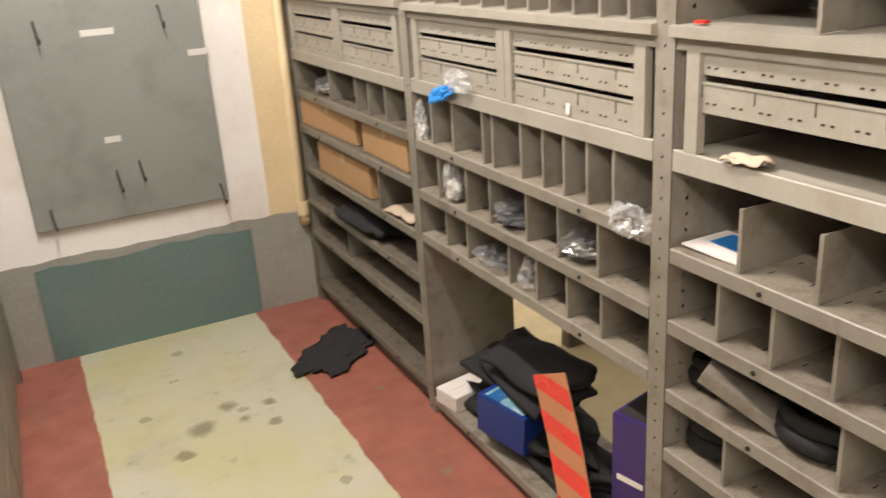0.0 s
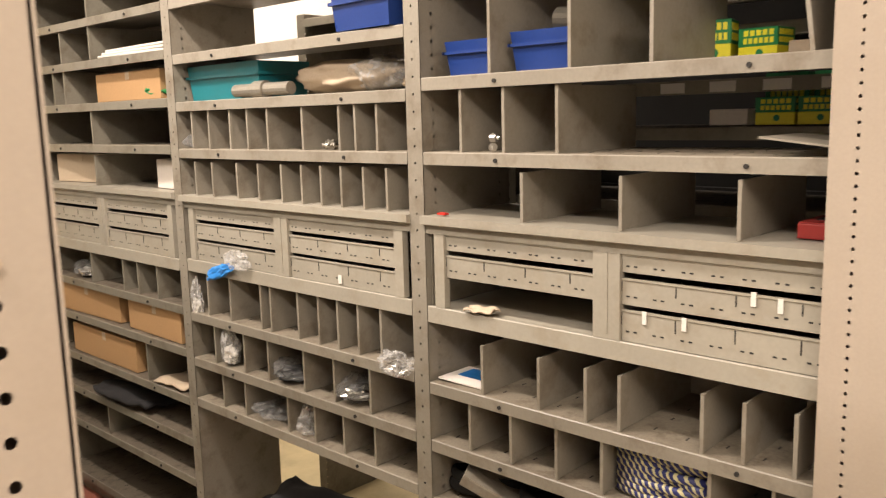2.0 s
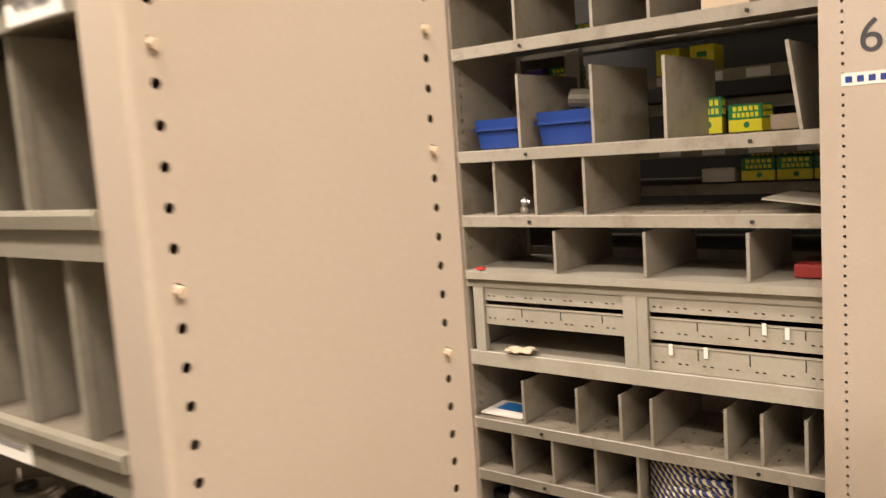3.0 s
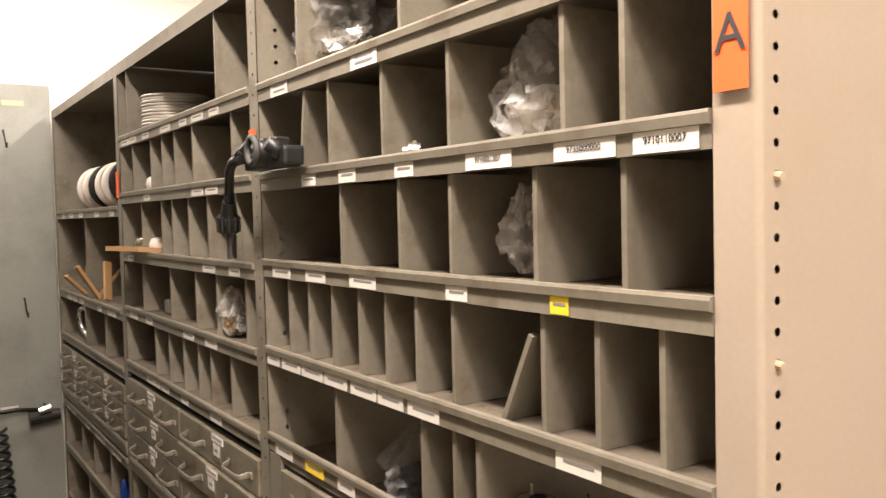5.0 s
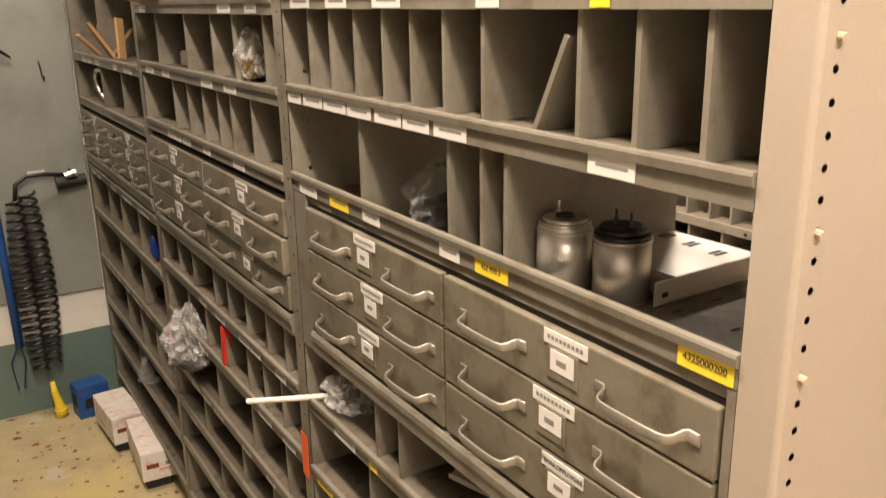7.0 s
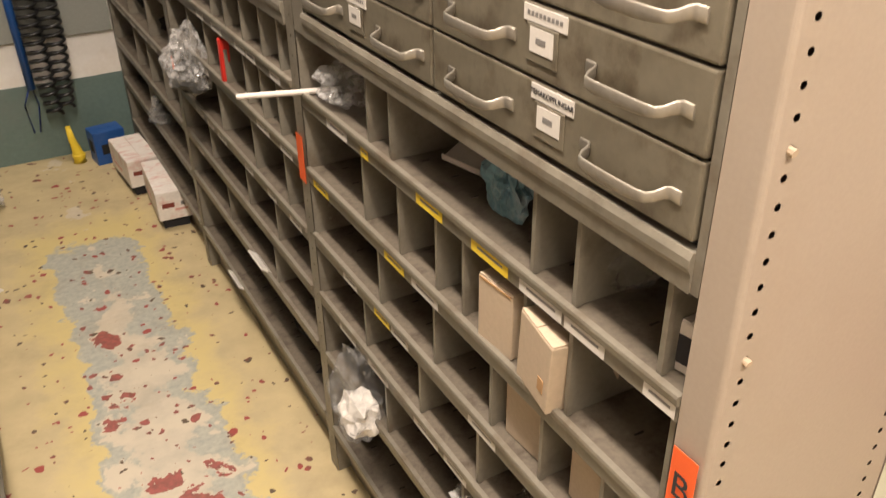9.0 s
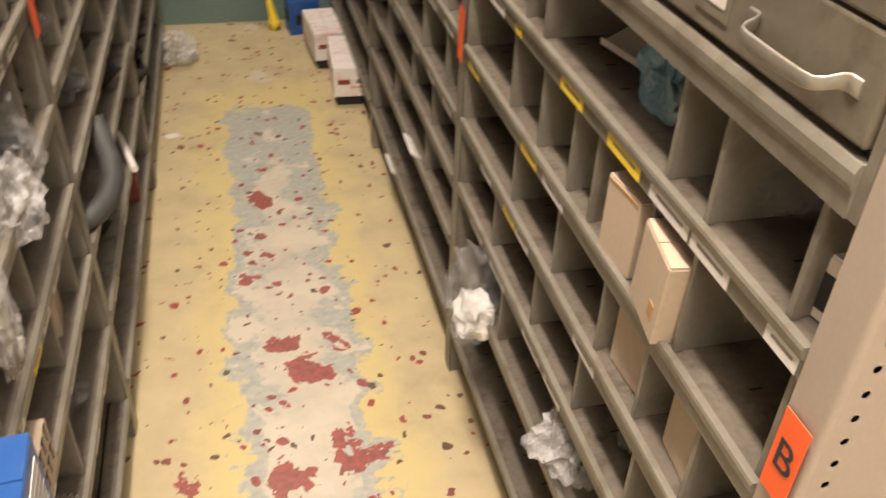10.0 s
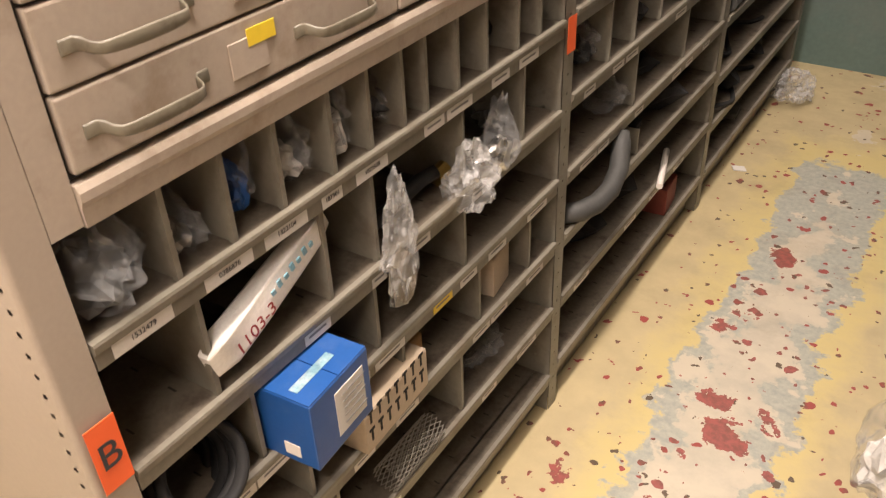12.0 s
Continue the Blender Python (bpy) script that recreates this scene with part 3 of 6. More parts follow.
def drawer_block(parent, s, ya, yb, z0, z1, depth, open_one=-1, count=3, paint="drawer", papers=True, texts=()):
    """Two columns of three steel drawers in a frame, two bent handles on each."""
    bm = bm_new()
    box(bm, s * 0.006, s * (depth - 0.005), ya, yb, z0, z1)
    # near-black body paints the shade in the gaps between drawers
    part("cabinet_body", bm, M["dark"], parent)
    bm = bm_new()
    extruded(bm, [(-0.002, z0 - 0.040), (0.012, z0 - 0.040), (0.012, z0 - 0.002), (-0.003, z0 - 0.002), (-0.006, z0 - 0.008), (-0.006, z0 - 0.016), (-0.003, z0 - 0.022)], ya, yb, s)
    part("bottom_rail", bm, M["shelf2" if papers else paint], parent)
    mid = (ya + yb) / 2
    k = 0
    for a, b in ((ya + 0.004, mid - 0.003), (mid + 0.003, yb - 0.004)):
        hh = (z1 - z0 - 0.008) / count
        for row in range(count):
            za = z0 + 0.004 + row * hh
            bm = bm_new()
            pull_out = 0.007 if k == open_one else 0.0
            box(bm, s * (-0.003 - pull_out), s * 0.02, a, b, za + 0.0015, za + hh - 0.0015)
            d = part("drawer", bevelled(bm, 0.0025, 2), M[paint], parent)
            for f in (0.19, 0.755):
                h = pull(d, s, a + (b - a) * f, za + hh * 0.48, 0.104, M["handle" if papers else "drawer"])
                h.matrix_basis = pose(-s * (0.003 + pull_out), 0, 0)
            bm = bm_new()
            c = a + (b - a) * (0.50 if k % 2 else 0.46)
            box(bm, -s * (0.003 + pull_out), -s * (0.0045 + pull_out), c - 0.024, c + 0.024, za + hh * 0.22, za + hh * 0.72)
            part("label_holder", bevelled(bm, 0.0006), M[paint], d)
            k += 1
            if not papers:
                continue
            bm = bm_new()
            box(bm, -s * (0.0045 + pull_out), -s * (0.0052 + pull_out), c - 0.018, c + 0.018, za + hh * 0.36, za + hh * 0.68)
            part("label", bm, M["paper"], d)
            bm = bm_new()
            box(bm, -s * (0.003 + pull_out), -s * (0.0042 + pull_out), c - 0.036, c + 0.030, za + hh * 0.74, za + hh * 0.95)
            part("label", bm, M["paper"], d)
            if k - 1 < len(texts) and texts[k - 1]:
                words("name", texts[k - 1], 0.0078, M["ink"], d, pose(-s * (0.0046 + pull_out), c - 0.003, za + hh * 0.845, 90, 0, -90 if s > 0 else 90))
            bm = bm_new()
            for q in range(0 if k - 1 < len(texts) and texts[k - 1] else 9):
                yy = c - 0.030 + q * 0.0062
                box(bm, -s * (0.0042 + pull_out), -s * (0.0045 + pull_out), yy, yy + 0.0042, za + hh * 0.82, za + hh * 0.88)
            box(bm, -s * (0.0052 + pull_out), -s * (0.0055 + pull_out), c - 0.007, c + 0.008, za + hh * 0.48, za + hh * 0.56)
            part("print", bm, M["grime_ink"], d)


def tray_block(parent, s, ya, yb, z0, z1, depth, missing=()):
    """A low cabinet of slotted sheet-metal trays behind a face frame with a broad middle stile."""
    mid = (ya + yb) / 2
    bm = bm_new()
    top = 0.036
    extruded(bm, [(0.003, z1 - top), (0.012, z1 - top), (0.012, z1 - 0.004), (depth, z1 - 0.004), (depth, z1), (-0.012, z1), (-0.012, z1 - 0.016), (0.003, z1 - 0.020)], ya - 0.004, yb + 0.004, s)
    part("top_rail", bm, M["tray"], parent)
    bm = bm_new()
    extruded(bm, [(0.0, z0), (0.014, z0), (0.014, z0 + 0.032), (0.002, z0 + 0.034), (0.0, z0 + 0.032)], ya, yb, s)
    box(bm, 0.012 * s, s * depth, ya, yb, z0 + 0.026, z0 + 0.030)
    part("bottom_rail", bm, M["tray"], parent)
    za, zb = z0 + 0.034, z1 - top
    for a, b in ((ya + 0.022, ya + 0.048), (yb - 0.048, yb - 0.022), (mid - 0.026, mid + 0.026)):
        bm = bm_new()
        box(bm, s * 0.0005, s * 0.016, a, b, za, zb)
        if b - a > 0.04:
            box(bm, -s * 0.001, s * 0.002, mid - 0.003, mid + 0.003, za + 0.01, zb)
        part("stile", bm, M["tray"], parent)
    for a, b in ((ya, ya + 0.003), (yb - 0.003, yb), (mid - 0.0015, mid + 0.0015)):
        bm = bm_new()
        box(bm, s * 0.014, s * (depth - 0.004), a, b, za, zb)
        part("side_sheet", bm, M["shelf2"], parent)
    bm = bm_new()
    box(bm, s * (depth - 0.006), s * (depth - 0.004), ya, yb, za, zb)
    part("back_panel", bm, M["shelf2"], parent)
    rows = ((0.0, 0.36), (0.42, 0.72), (0.79, 1.0))
    for col, (a, b) in enumerate(((ya + 0.049, mid - 0.027), (mid + 0.027, yb - 0.049))):
        for row, (f0, f1) in enumerate(rows):
            if (col, row) in missing:
                continue
            zz0, zz1 = za + (zb - za) * f0, za + (zb - za) * f1
            bm = bm_new()
            extruded(bm, [(0.008, zz0), (depth - 0.01, zz0), (depth - 0.01, zz0 + 0.002), (0.0105, zz0 + 0.002), (0.0105, zz1 - 0.003), (0.013, zz1 - 0.003), (0.013, zz1), (0.006, zz1), (0.006, zz1 - 0.003), (0.008, zz1 - 0.004)], a, b, s)
            t = part("tray", bm, M["tray"], parent)
            bm = bm_new()
            n = 7
            for q in range(n):
                yy = a + (b - a) * (q + 0.6) / n
                for e in (-0.008, 0.006):
                    box(bm, s * 0.0072, s * 0.0085, yy + e, yy + e + 0.006, zz0 + (zz1 - zz0) * 0.30, zz0 + (zz1 - zz0) * 0.30 + 0.0025)
                if row < 2 and q % 2 == 0:
                    box(bm, s * 0.0072, s * 0.0085, yy + 0.02, yy + 0.022, zz0 + (zz1 - zz0) * 0.5, zz1 - 0.005)
            part("slot_row", bm, M["dark"], t)["kind"] = "stuff"


SUNK = {1.280: 0.034}


def shelving_bay(xf, s, ya, yb, depth, top, rows, material, lab, group, near_post=None, far_post=None, bead=False, bolts=False, base=None, post_mat=None, blocks=(), foot=0.0):
    """One bay. rows: (height, dividers, gap above the dividers' tops or None, back or not); uprights at one or both ends."""
    t = thing("shelving_unit", xf, ya, 0, lab, "shelving unit", group)
    rows = sorted(rows, key=lambda r: r[0])
    shelves = {}
    for k, (z, divs, tall, closed) in enumerate(rows):
        above = rows[k + 1][0] if k + 1 < len(rows) else top
        for b in blocks:
            if b > z:
                above = min(above, b)
        sh = shelf(t, s, z, 0, yb - ya, depth, material, bead, bolts, SUNK.get(round(z, 3), 0.0))
        shelves[round(z, 3)] = sh
        h = (above - z - 0.027) if tall is None else tall
        for y in divs:
            ln = 0.0
            if isinstance(y, tuple):
                y, ln = y
            sunk = SUNK.get(round(z, 3), 0.0)
            divider(t, s, y - ya, z - sunk, h + sunk - (0.012 if ln > 15 else 0), depth, material, ln)
        if closed:
            back(t, s, 0, yb - ya, z, above - 0.004, depth, material)
    for p in (near_post, far_post):
        if p:
            upright(t, s, p[0] - ya, p[1] - ya, depth, top, post_mat or material, foot)
    if base:
        bm = bm_new()
        box(bm, s * 0.030, s * 0.034, 0, yb - ya, foot, base)
        part("plinth", bm, material, t)
    return t, shelves


# R1: the rack along the first aisle
R1X, R1D = 0.78, 0.27
R1_TOP = 2.14
bay_1, s_1 = shelving_bay(R1X, 1, 1.950, 2.875, R1D, R1_TOP, [
    (1.985, [], None, True), (1.851, [2.41], None, True), (1.724, [2.62, 2.41], None, True), (1.594, [2.70, 2.615], None, True), (1.465, [2.44], None, True),
    (1.010, [2.535, 2.312, 2.217, 2.097], None, True), (0.885, [], None, True), (0.739, [2.2], None, True), (0.613, [], None, True), (0.488, [2.51], None, True), (0.285, [], None, True)],
    M["shelf2"], "grey steel shelving unit with bins, trays and cardboard boxes", "shelving along the first aisle", None, (2.877, 2.915), bolts=True, base=0.26, blocks=(1.14,), foot=RAISED)
bay_2, s_2 = shelving_bay(R1X, 1, 1.016, 1.905, R1D, R1_TOP, [
    (1.985, [], None, False), (1.850, [], None, False), (1.706, [], None, False), (1.581, [], None, False), (1.456, [1.84, 1.758, 1.659, 1.582, 1.498, 1.362, 1.232, 1.179, 1.11], None, True),
    (1.000, [1.819, 1.71, 1.57, 1.528, 1.416, 1.337, 1.267, 1.196, 1.121], None, True), (0.868, [1.80, 1.659, 1.552, 1.404, 1.29, 1.164], None, True), (0.748, [1.773, 1.667, 1.479, 1.371, 1.263, 1.154], None, True), (0.255, [], 0, False)],
    M["shelf"], "beige steel shelving unit with narrow bins and an open foot", "shelving along the first aisle", None, (1.907, 1.948), bolts=True, base=0.23, blocks=(1.146,), foot=RAISED)
bay_3, s_3 = shelving_bay(R1X, 1, 0.130, 0.970, R1D, R1_TOP, [
    (1.994, [0.8, 0.62, 0.45], None, False), (1.826, [0.80, 0.62, 0.5], 0.13, False), (1.600, [0.802, 0.627, 0.474, (0.23, -8)], 0.155, False), (1.456, [0.875, 0.771, 0.653], None, False),
    (0.985, [0.833, 0.697, 0.595, 0.527, 0.377, 0.309, 0.231], 0.098, True), (0.860, [0.868, 0.764, 0.658, 0.561, 0.362, 0.26], None, True), (0.731, [0.636, 0.30], None, True), (0.614, [0.838, 0.55], None, True), (0.46, [], None, True), (0.285, [], None, True)],
    M["shelf"], "beige steel shelving unit with filter boxes and wide bins", "shelving along the first aisle", (0.09, 0.128), (0.972, 1.014), bolts=True, base=0.26, blocks=(1.14,), foot=RAISED)
tray_block(bay_1, 1, 0, 0.925, 1.112, 1.334, R1D)
tray_block(bay_2, 1, 0, 0.889, 1.118, 1.330, R1D)
tray_block(bay_3, 1, 0, 0.840, 1.112, 1.330, R1D, missing=((1, 0),))
for y in (0.731, 0.527, 0.326):
    divider(bay_3, 1, y - 0.130, 1.331, 0.09, R1D, M["shelf"])
for y in (1.839, 1.756, 1.641, 1.548, 1.453, 1.375, 1.304, 1.233, 1.159, 1.086):
    divider(bay_2, 1, y - 1.016, 1.331, 0.09, R1D, M["shelf"])
divider(bay_1, 1, 2.44 - 1.95, 1.335, 0.095, R1D, M["shelf2"])
back(bay_2, 1, 0, 0.889, 1.33, 1.452, R1D, M["shelf"])
back(bay_1, 1, 0, 0.925, 1.33, 1.46, R1D, M["shelf2"])

# R2: the rack on the inner side of the second aisle
R2X, R2D, R2_TOP = -0.5, 0.27, 2.05
bay_a, s_a = shelving_bay(R2X, 1, 0.241, 1.148, R2D, R2_TOP, [
    (1.853, [1.0, 0.7, 0.36], None, True), (1.708, [(1.0, 10), 0.900, 0.748, 0.599, 0.412, 0.337], None, True), (1.568, [0.870, 0.712, 0.600, 0.454, 0.337], None, True),
    (1.424, [1.059, 0.984, 0.905, 0.824, 0.752, 0.678, 0.600, (0.512, 27), 0.446, 0.372, 0.297], None, True), (1.280, [0.903, 0.671, 0.603, 0.558], None, False),
    (0.874, [0.890, 0.817, 0.475, 0.401, 0.276], None, True), (0.732, [0.92, 0.80, 0.690, 0.62, 0.484, 0.40, 0.25], None, True), (0.600, [0.88, 0.70, 0.55, 0.44, 0.33], None, True),
    (0.470, [0.95, 0.75, 0.58, 0.42], None, True), (0.326, [0.88, 0.62, 0.4], None, True), (0.13, [], None, True)],
    M["shelf2"], "grey steel shelving unit with bins and six drawers", "shelving along the second aisle", None, (1.150, 1.188), bead=True, base=0.1, blocks=(1.012,))
bay_b, s_b = shelving_bay(R2X, 1, 1.190, 2.150, R2D, R2_TOP, [
    (1.855, [2.075, 1.376], None, True), (1.709, [2.034, 1.859, 1.761, 1.662, 1.533, 1.299], None, True), (1.559, [1.965, 1.784, 1.697, 1.576, 1.450, 1.287], None, True),
    (1.412, [1.98, 1.732, 1.544, 1.412, 1.252], None, True), (1.267, [1.88, 1.762, 1.648, 1.544, 1.463, 1.344], None, True),
    (0.876, [2.0, 1.87, 1.7, 1.6, 1.48, 1.36, 1.26], None, True), (0.738, [1.95, 1.8, 1.65, 1.5, 1.4, 1.3], None, True), (0.590, [2.0, 1.75, 1.5, 1.3], None, True), (0.460, [1.9, 1.6, 1.4], None, True), (0.325, [1.8, 1.45], None, True), (0.14, [], None, True)],
    M["shelf2"], "grey steel shelving unit with bins and a drawer block", "shelving along the second aisle", None, (2.152, 2.190), bead=True, base=0.1, blocks=(1.012,))
bay_c, s_c = shelving_bay(R2X, 1, 2.192, 3.185, R2D, R2_TOP, [
    (1.676, [], None, True), (1.394, [2.7], None, True), (1.235, [2.75, 2.45], None, True), (0.986, [2.7], None, True), (0.822, [2.9, 2.7, 2.45], None, True), (0.635, [2.8, 2.5], None, True), (0.46, [2.8, 2.6, 2.4], None, True), (0.31, [2.7], None, True), (0.14, [], None, True)],
    M["shelf2"], "grey steel shelving unit with open shelves at the wall", "shelving along the second aisle", None, (3.187, 3.222), bead=True, base=0.1, blocks=(1.012,))
drawer_block(bay_a, 1, 0.009, 0.859, 1.018, 1.238, R2D, texts=("TEMAKOPPLINGAR",))
for y0, y1 in ((0.0, 0.009), (0.859, 0.907)):
    bm = bm_new()
    box(bm, 0.0, 0.010, y0, y1, 0.978, 1.252)
    part("stile", bm, M["shelf2"], bay_a)
drawer_block(bay_b, 1, 0.004, 0.956, 1.015, 1.228, R2D, open_one=1)
drawer_block(bay_c, 1, 0.004, 0.989, 1.040, 1.195, R2D)
for t, w in ((bay_a, 0.907), (bay_b, 0.96), (bay_c, 0.993)):
    bm = bm_new()
    box(bm, 0.0, R2D, 0, w, R2_TOP - 0.003, R2_TOP)
    box(bm, 0.0, 0.003, 0, w, R2_TOP - 0.03, R2_TOP - 0.003)
    part("top_sheet", bm, M["shelf2"], t)


def end_panel(parent, s, y, ny, depth, top, material, width=0.040):
    """The closed end of a rack: folded front edge and a sheet with two columns of holes."""
    bm = bm_new()
    perforated(bm, (s * 0.006, y, 0), (s, 0, 0), (0, 0, 1), depth - 0.012, top, [0.0125, depth - 0.042], 0.0226, 0.0034)
    # rounded front fold
    pts = []
    for k in range(6):
        a = k / 5 * math.pi / 2
        pts.append((0.006 - 0.006 * math.sin(a), 0.006 - 0.006 * math.cos(a)))
    prev = None
    for d, w in pts:
        cur = [bm.verts.new((s * d, y + ny * -w, 0)), bm.verts.new((s * d, y + ny * -w, top))]
        if prev:
            bm.faces.new((prev[0], cur[0], cur[1], prev[1]))
        prev = cur
    box(bm, 0, s * 0.002, y - ny * 0.006, y - ny * width, 0, top)
    box(bm, s * 0.002, s * (depth - 0.004), y - ny * width, y - ny * (width - 0.002), 0, top)
    box(bm, s * (depth - 0.008), s * (depth - 0.004), y, y - ny * (width - 0.002), 0, top)
    box(bm, s * 0.004, s * (depth - 0.008), y - ny * 0.004, y - ny * (width - 0.002), top - 0.003, top)
    return part("end_panel", bm, material, parent, "perforated end panel")


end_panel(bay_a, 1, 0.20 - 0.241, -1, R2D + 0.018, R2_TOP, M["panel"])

for x, z in ((0.0125, 1.672), (0.0125, 1.533), (0.0125, 1.399), (0.0125, 1.28), (0.246, 1.675), (0.246, 1.44), (0.0125, 0.93), (0.246, 1.60), (0.0125, 1.12)):
    z = round(z / 0.0226 - 0.5) * 0.0226 + 0.0113
    bm = bm_new()
    cyl(bm, (x + 0.006, 0.20 - 0.241 - 0.005, z - 0.002), (x + 0.006, 0.20 - 0.241 + 0.006, z), 0.0034, n=8)
    part("peg", bm, M["card_pale"], bay_a, "small pale peg in a hole")

# R4: the rack on the outer side of the second aisle
R4X, R4D, R4_TOP = -1.135, 0.27, 2.05
bay_d, s_d = shelving_bay(R4X, -1, 0.190, 1.090, R4D, R4_TOP, [
    (1.85, [0.9, 0.7, 0.5, 0.3], None, True), (1.70, [0.9, 0.7, 0.5, 0.3], None, True), (1.55, [0.9, 0.7, 0.5, 0.3], None, True), (1.41, [0.9, 0.7, 0.5, 0.3], None, True), (1.295, [], None, True),
    (0.855, [0.297, 0.370, 0.443, 0.527, 0.595, 0.662, 0.712, 0.786, 0.86, 0.95, 1.02], None, True), (0.700, [0.307, 0.493, 0.586, 0.793, 0.97], None, True), (0.567, [0.346, 0.571, 0.791], None, True),
    (0.433, [0.41, 0.62, 0.83, 1.0], None, True), (0.278, [0.45, 0.77], None, True), (0.10, [], None, True)],
    M["shelf2"], "grey steel shelving unit with bagged parts in bins and drawers above", "shelving along the second aisle", None, (1.092, 1.128), bead=True, base=0.1, blocks=(0.992,))
drawer_block(bay_d, -1, 0.030, 0.896, 1.000, 1.274, R4D, count=4, paint="drawer_beige", papers=False)
bm = bm_new()
box(bm, -0.0, -0.012, -0.001, 0.029, 0.962, 1.276)
part("stile", bm, M["drawer_beige"], bay_d)
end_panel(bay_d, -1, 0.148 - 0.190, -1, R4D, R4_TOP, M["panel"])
bay_e, s_e = shelving_bay(R4X, -1, 1.130, 2.020, R4D, R4_TOP, [
    (1.85, [], None, True), (1.55, [], None, True), (1.25, [], None, True), (1.0, [1.3, 1.5, 1.7], None, True), (0.86, [1.25, 1.4, 1.55, 1.7, 1.85], None, True), (0.712, [1.3, 1.42, 1.56, 1.7, 1.83], None, True),
    (0.564, [1.45, 1.75], None, True), (0.428, [1.5], 0.06, True), (0.281, [], None, True), (0.115, [], None, True)],
    M["shelf2"], "grey steel shelving unit with hoses and bagged parts", "shelving along the second aisle", None, (2.022, 2.060), bead=True, base=0.1)
bay_f, s_f = shelving_bay(R4X, -1, 2.062, 3.000, R4D, R4_TOP, [
    (1.7, [], None, True), (1.3, [], None, True), (0.95, [], None, True), (0.75, [2.4, 2.7], None, True), (0.56, [], None, True), (0.40, [], None, True), (0.26, [], None, True), (0.115, [], None, True)],
    M["shelf2"], "grey steel shelving unit with coiled cables at the wall", "shelving along the second aisle", None, (3.002, 3.04), bead=True, base=0.1)

# R6: the end of the next rack, closing the view past the filters
rack_end = thing("shelving_unit", 0.745, 0.190, 0, "end panel of a beige steel shelving unit marked six", "shelving unit")
bm = bm_new()
perforated(bm, (0, -0.28, RAISED), (0, 1, 0), (0, 0, 1), 0.274, 2.14 - RAISED, [0.030, 0.244], 0.0164, 0.0026)
box(bm, 0, 0.03, -0.006, 0, RAISED, 2.14)
box(bm, 0.03, 0.035, -0.28, 0, RAISED, 2.14)
box(bm, 0, 0.03, -0.284, -0.28, RAISED, 2.14)
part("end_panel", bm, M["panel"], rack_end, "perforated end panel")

# R5: the rack that stands back to back with R1
R5X = 1.10
bay_g, s_g = shelving_bay(R5X, 1, 0.10, 0.99, 0.27, R1_TOP, [
    (2.02, [], None, False), (1.84, [0.5], None, False), (1.675, [], None, False), (1.492, [], None, False), (1.345, [], None, False), (0.99, [], None, False), (0.86, [], None, True), (0.6, [], None, True), (0.28, [], None, True)],
    M["shelf2"], "steel shelving unit standing back to back, with filter cartons", "shelving behind the first aisle", (0.06, 0.098), (0.992, 1.03), foot=RAISED)
bay_h, s_h = shelving_bay(R5X + 0.22, 1, 1.50, 2.02, 0.28, 1.86, [
    (1.845, [], None, False), (1.690, [], None, True), (1.50, [], None, True), (1.20, [], None, True)], M["shelf2"], "steel shelving unit standing behind, partly empty", "shelving behind the first aisle", (1.46, 1.50), (2.02, 2.06), foot=RAISED)
# near-black sheet and rails added to stand for the darkness behind the filters
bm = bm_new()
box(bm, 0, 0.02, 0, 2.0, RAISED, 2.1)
dark_backdrop = thing("shelving_unit", 1.62, -0.5, 0, "near-black sheet added for the darkness behind the filter shelves", "shelving unit")
part("back_panel", bm, M["dark"], dark_backdrop)
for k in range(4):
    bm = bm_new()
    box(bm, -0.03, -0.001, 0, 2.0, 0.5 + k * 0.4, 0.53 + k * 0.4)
    part("rail", bm, M["dark"], dark_backdrop)


# ---- loose things: how each kind is made ----
def crumpled(bm, sx, sy, sz, seed, amp=0.35, sub=3, flat=True, freq=2.2):
    """A creased bag-like skin of the given size, its foot on z = 0."""
    geom = bmesh.ops.create_icosphere(bm, subdivisions=sub, radius=1.0)["verts"]
    off = Vector((seed * 3.7, seed * 1.9, seed * 5.3))
    for v in geom:
        n = v.co.normalized()
        ridge = 1 - abs(noise.noise(n * freq * 1.8 + off)) * 1.6
        k = 1 + amp * (1.3 * noise.noise(n * freq + off) + 0.5 * ridge - 0.3) + 0.22 * amp * abs(noise.noise(n * freq * 3.1 + off)) * 2
        v.co = Vector((n.x * k * sx / 2, n.y * k * sy / 2, n.z * k * sz / 2 + sz / 2))
        if flat and v.co.z < 0.004:
            v.co.z = 0.002


def film_skin(bm, sx, sy, sz, seed, neck=0.0):
    """A pinched, sharply creased film pouch; neck gathers its top into a flared mouth."""
    verts = bmesh.ops.create_icosphere(bm, subdivisions=4, radius=1.0)["verts"]
    off = Vector((seed * 3.7, seed * 1.9, seed * 5.3))
    for v in verts:
        n = v.co.normalized()
        fold = abs(noise.noise(n * 1.6 + off)) * 0.75 + abs(noise.noise(n * 3.4 + off * 1.3)) * 0.42 + abs(noise.noise(n * 7.0 + off * 0.7)) * 0.20
        k = 1.22 - fold + 0.25 * noise.noise(n * 1.1 + off * 2)
        p = Vector((n.x * k, n.y * k, n.z * k))
        if neck and n.z > 0.35:
            g = (n.z - 0.35) / 0.65
            w = 1 - neck * math.sin(min(1, g * 1.25) * math.pi * 0.75)
            p.x, p.y, p.z = p.x * w, p.y * w, p.z + 0.35 * g
        v.co = Vector((p.x * sx / 2, p.y * sy / 2, max(p.z * sz / 2 + sz / 2, 0.002)))


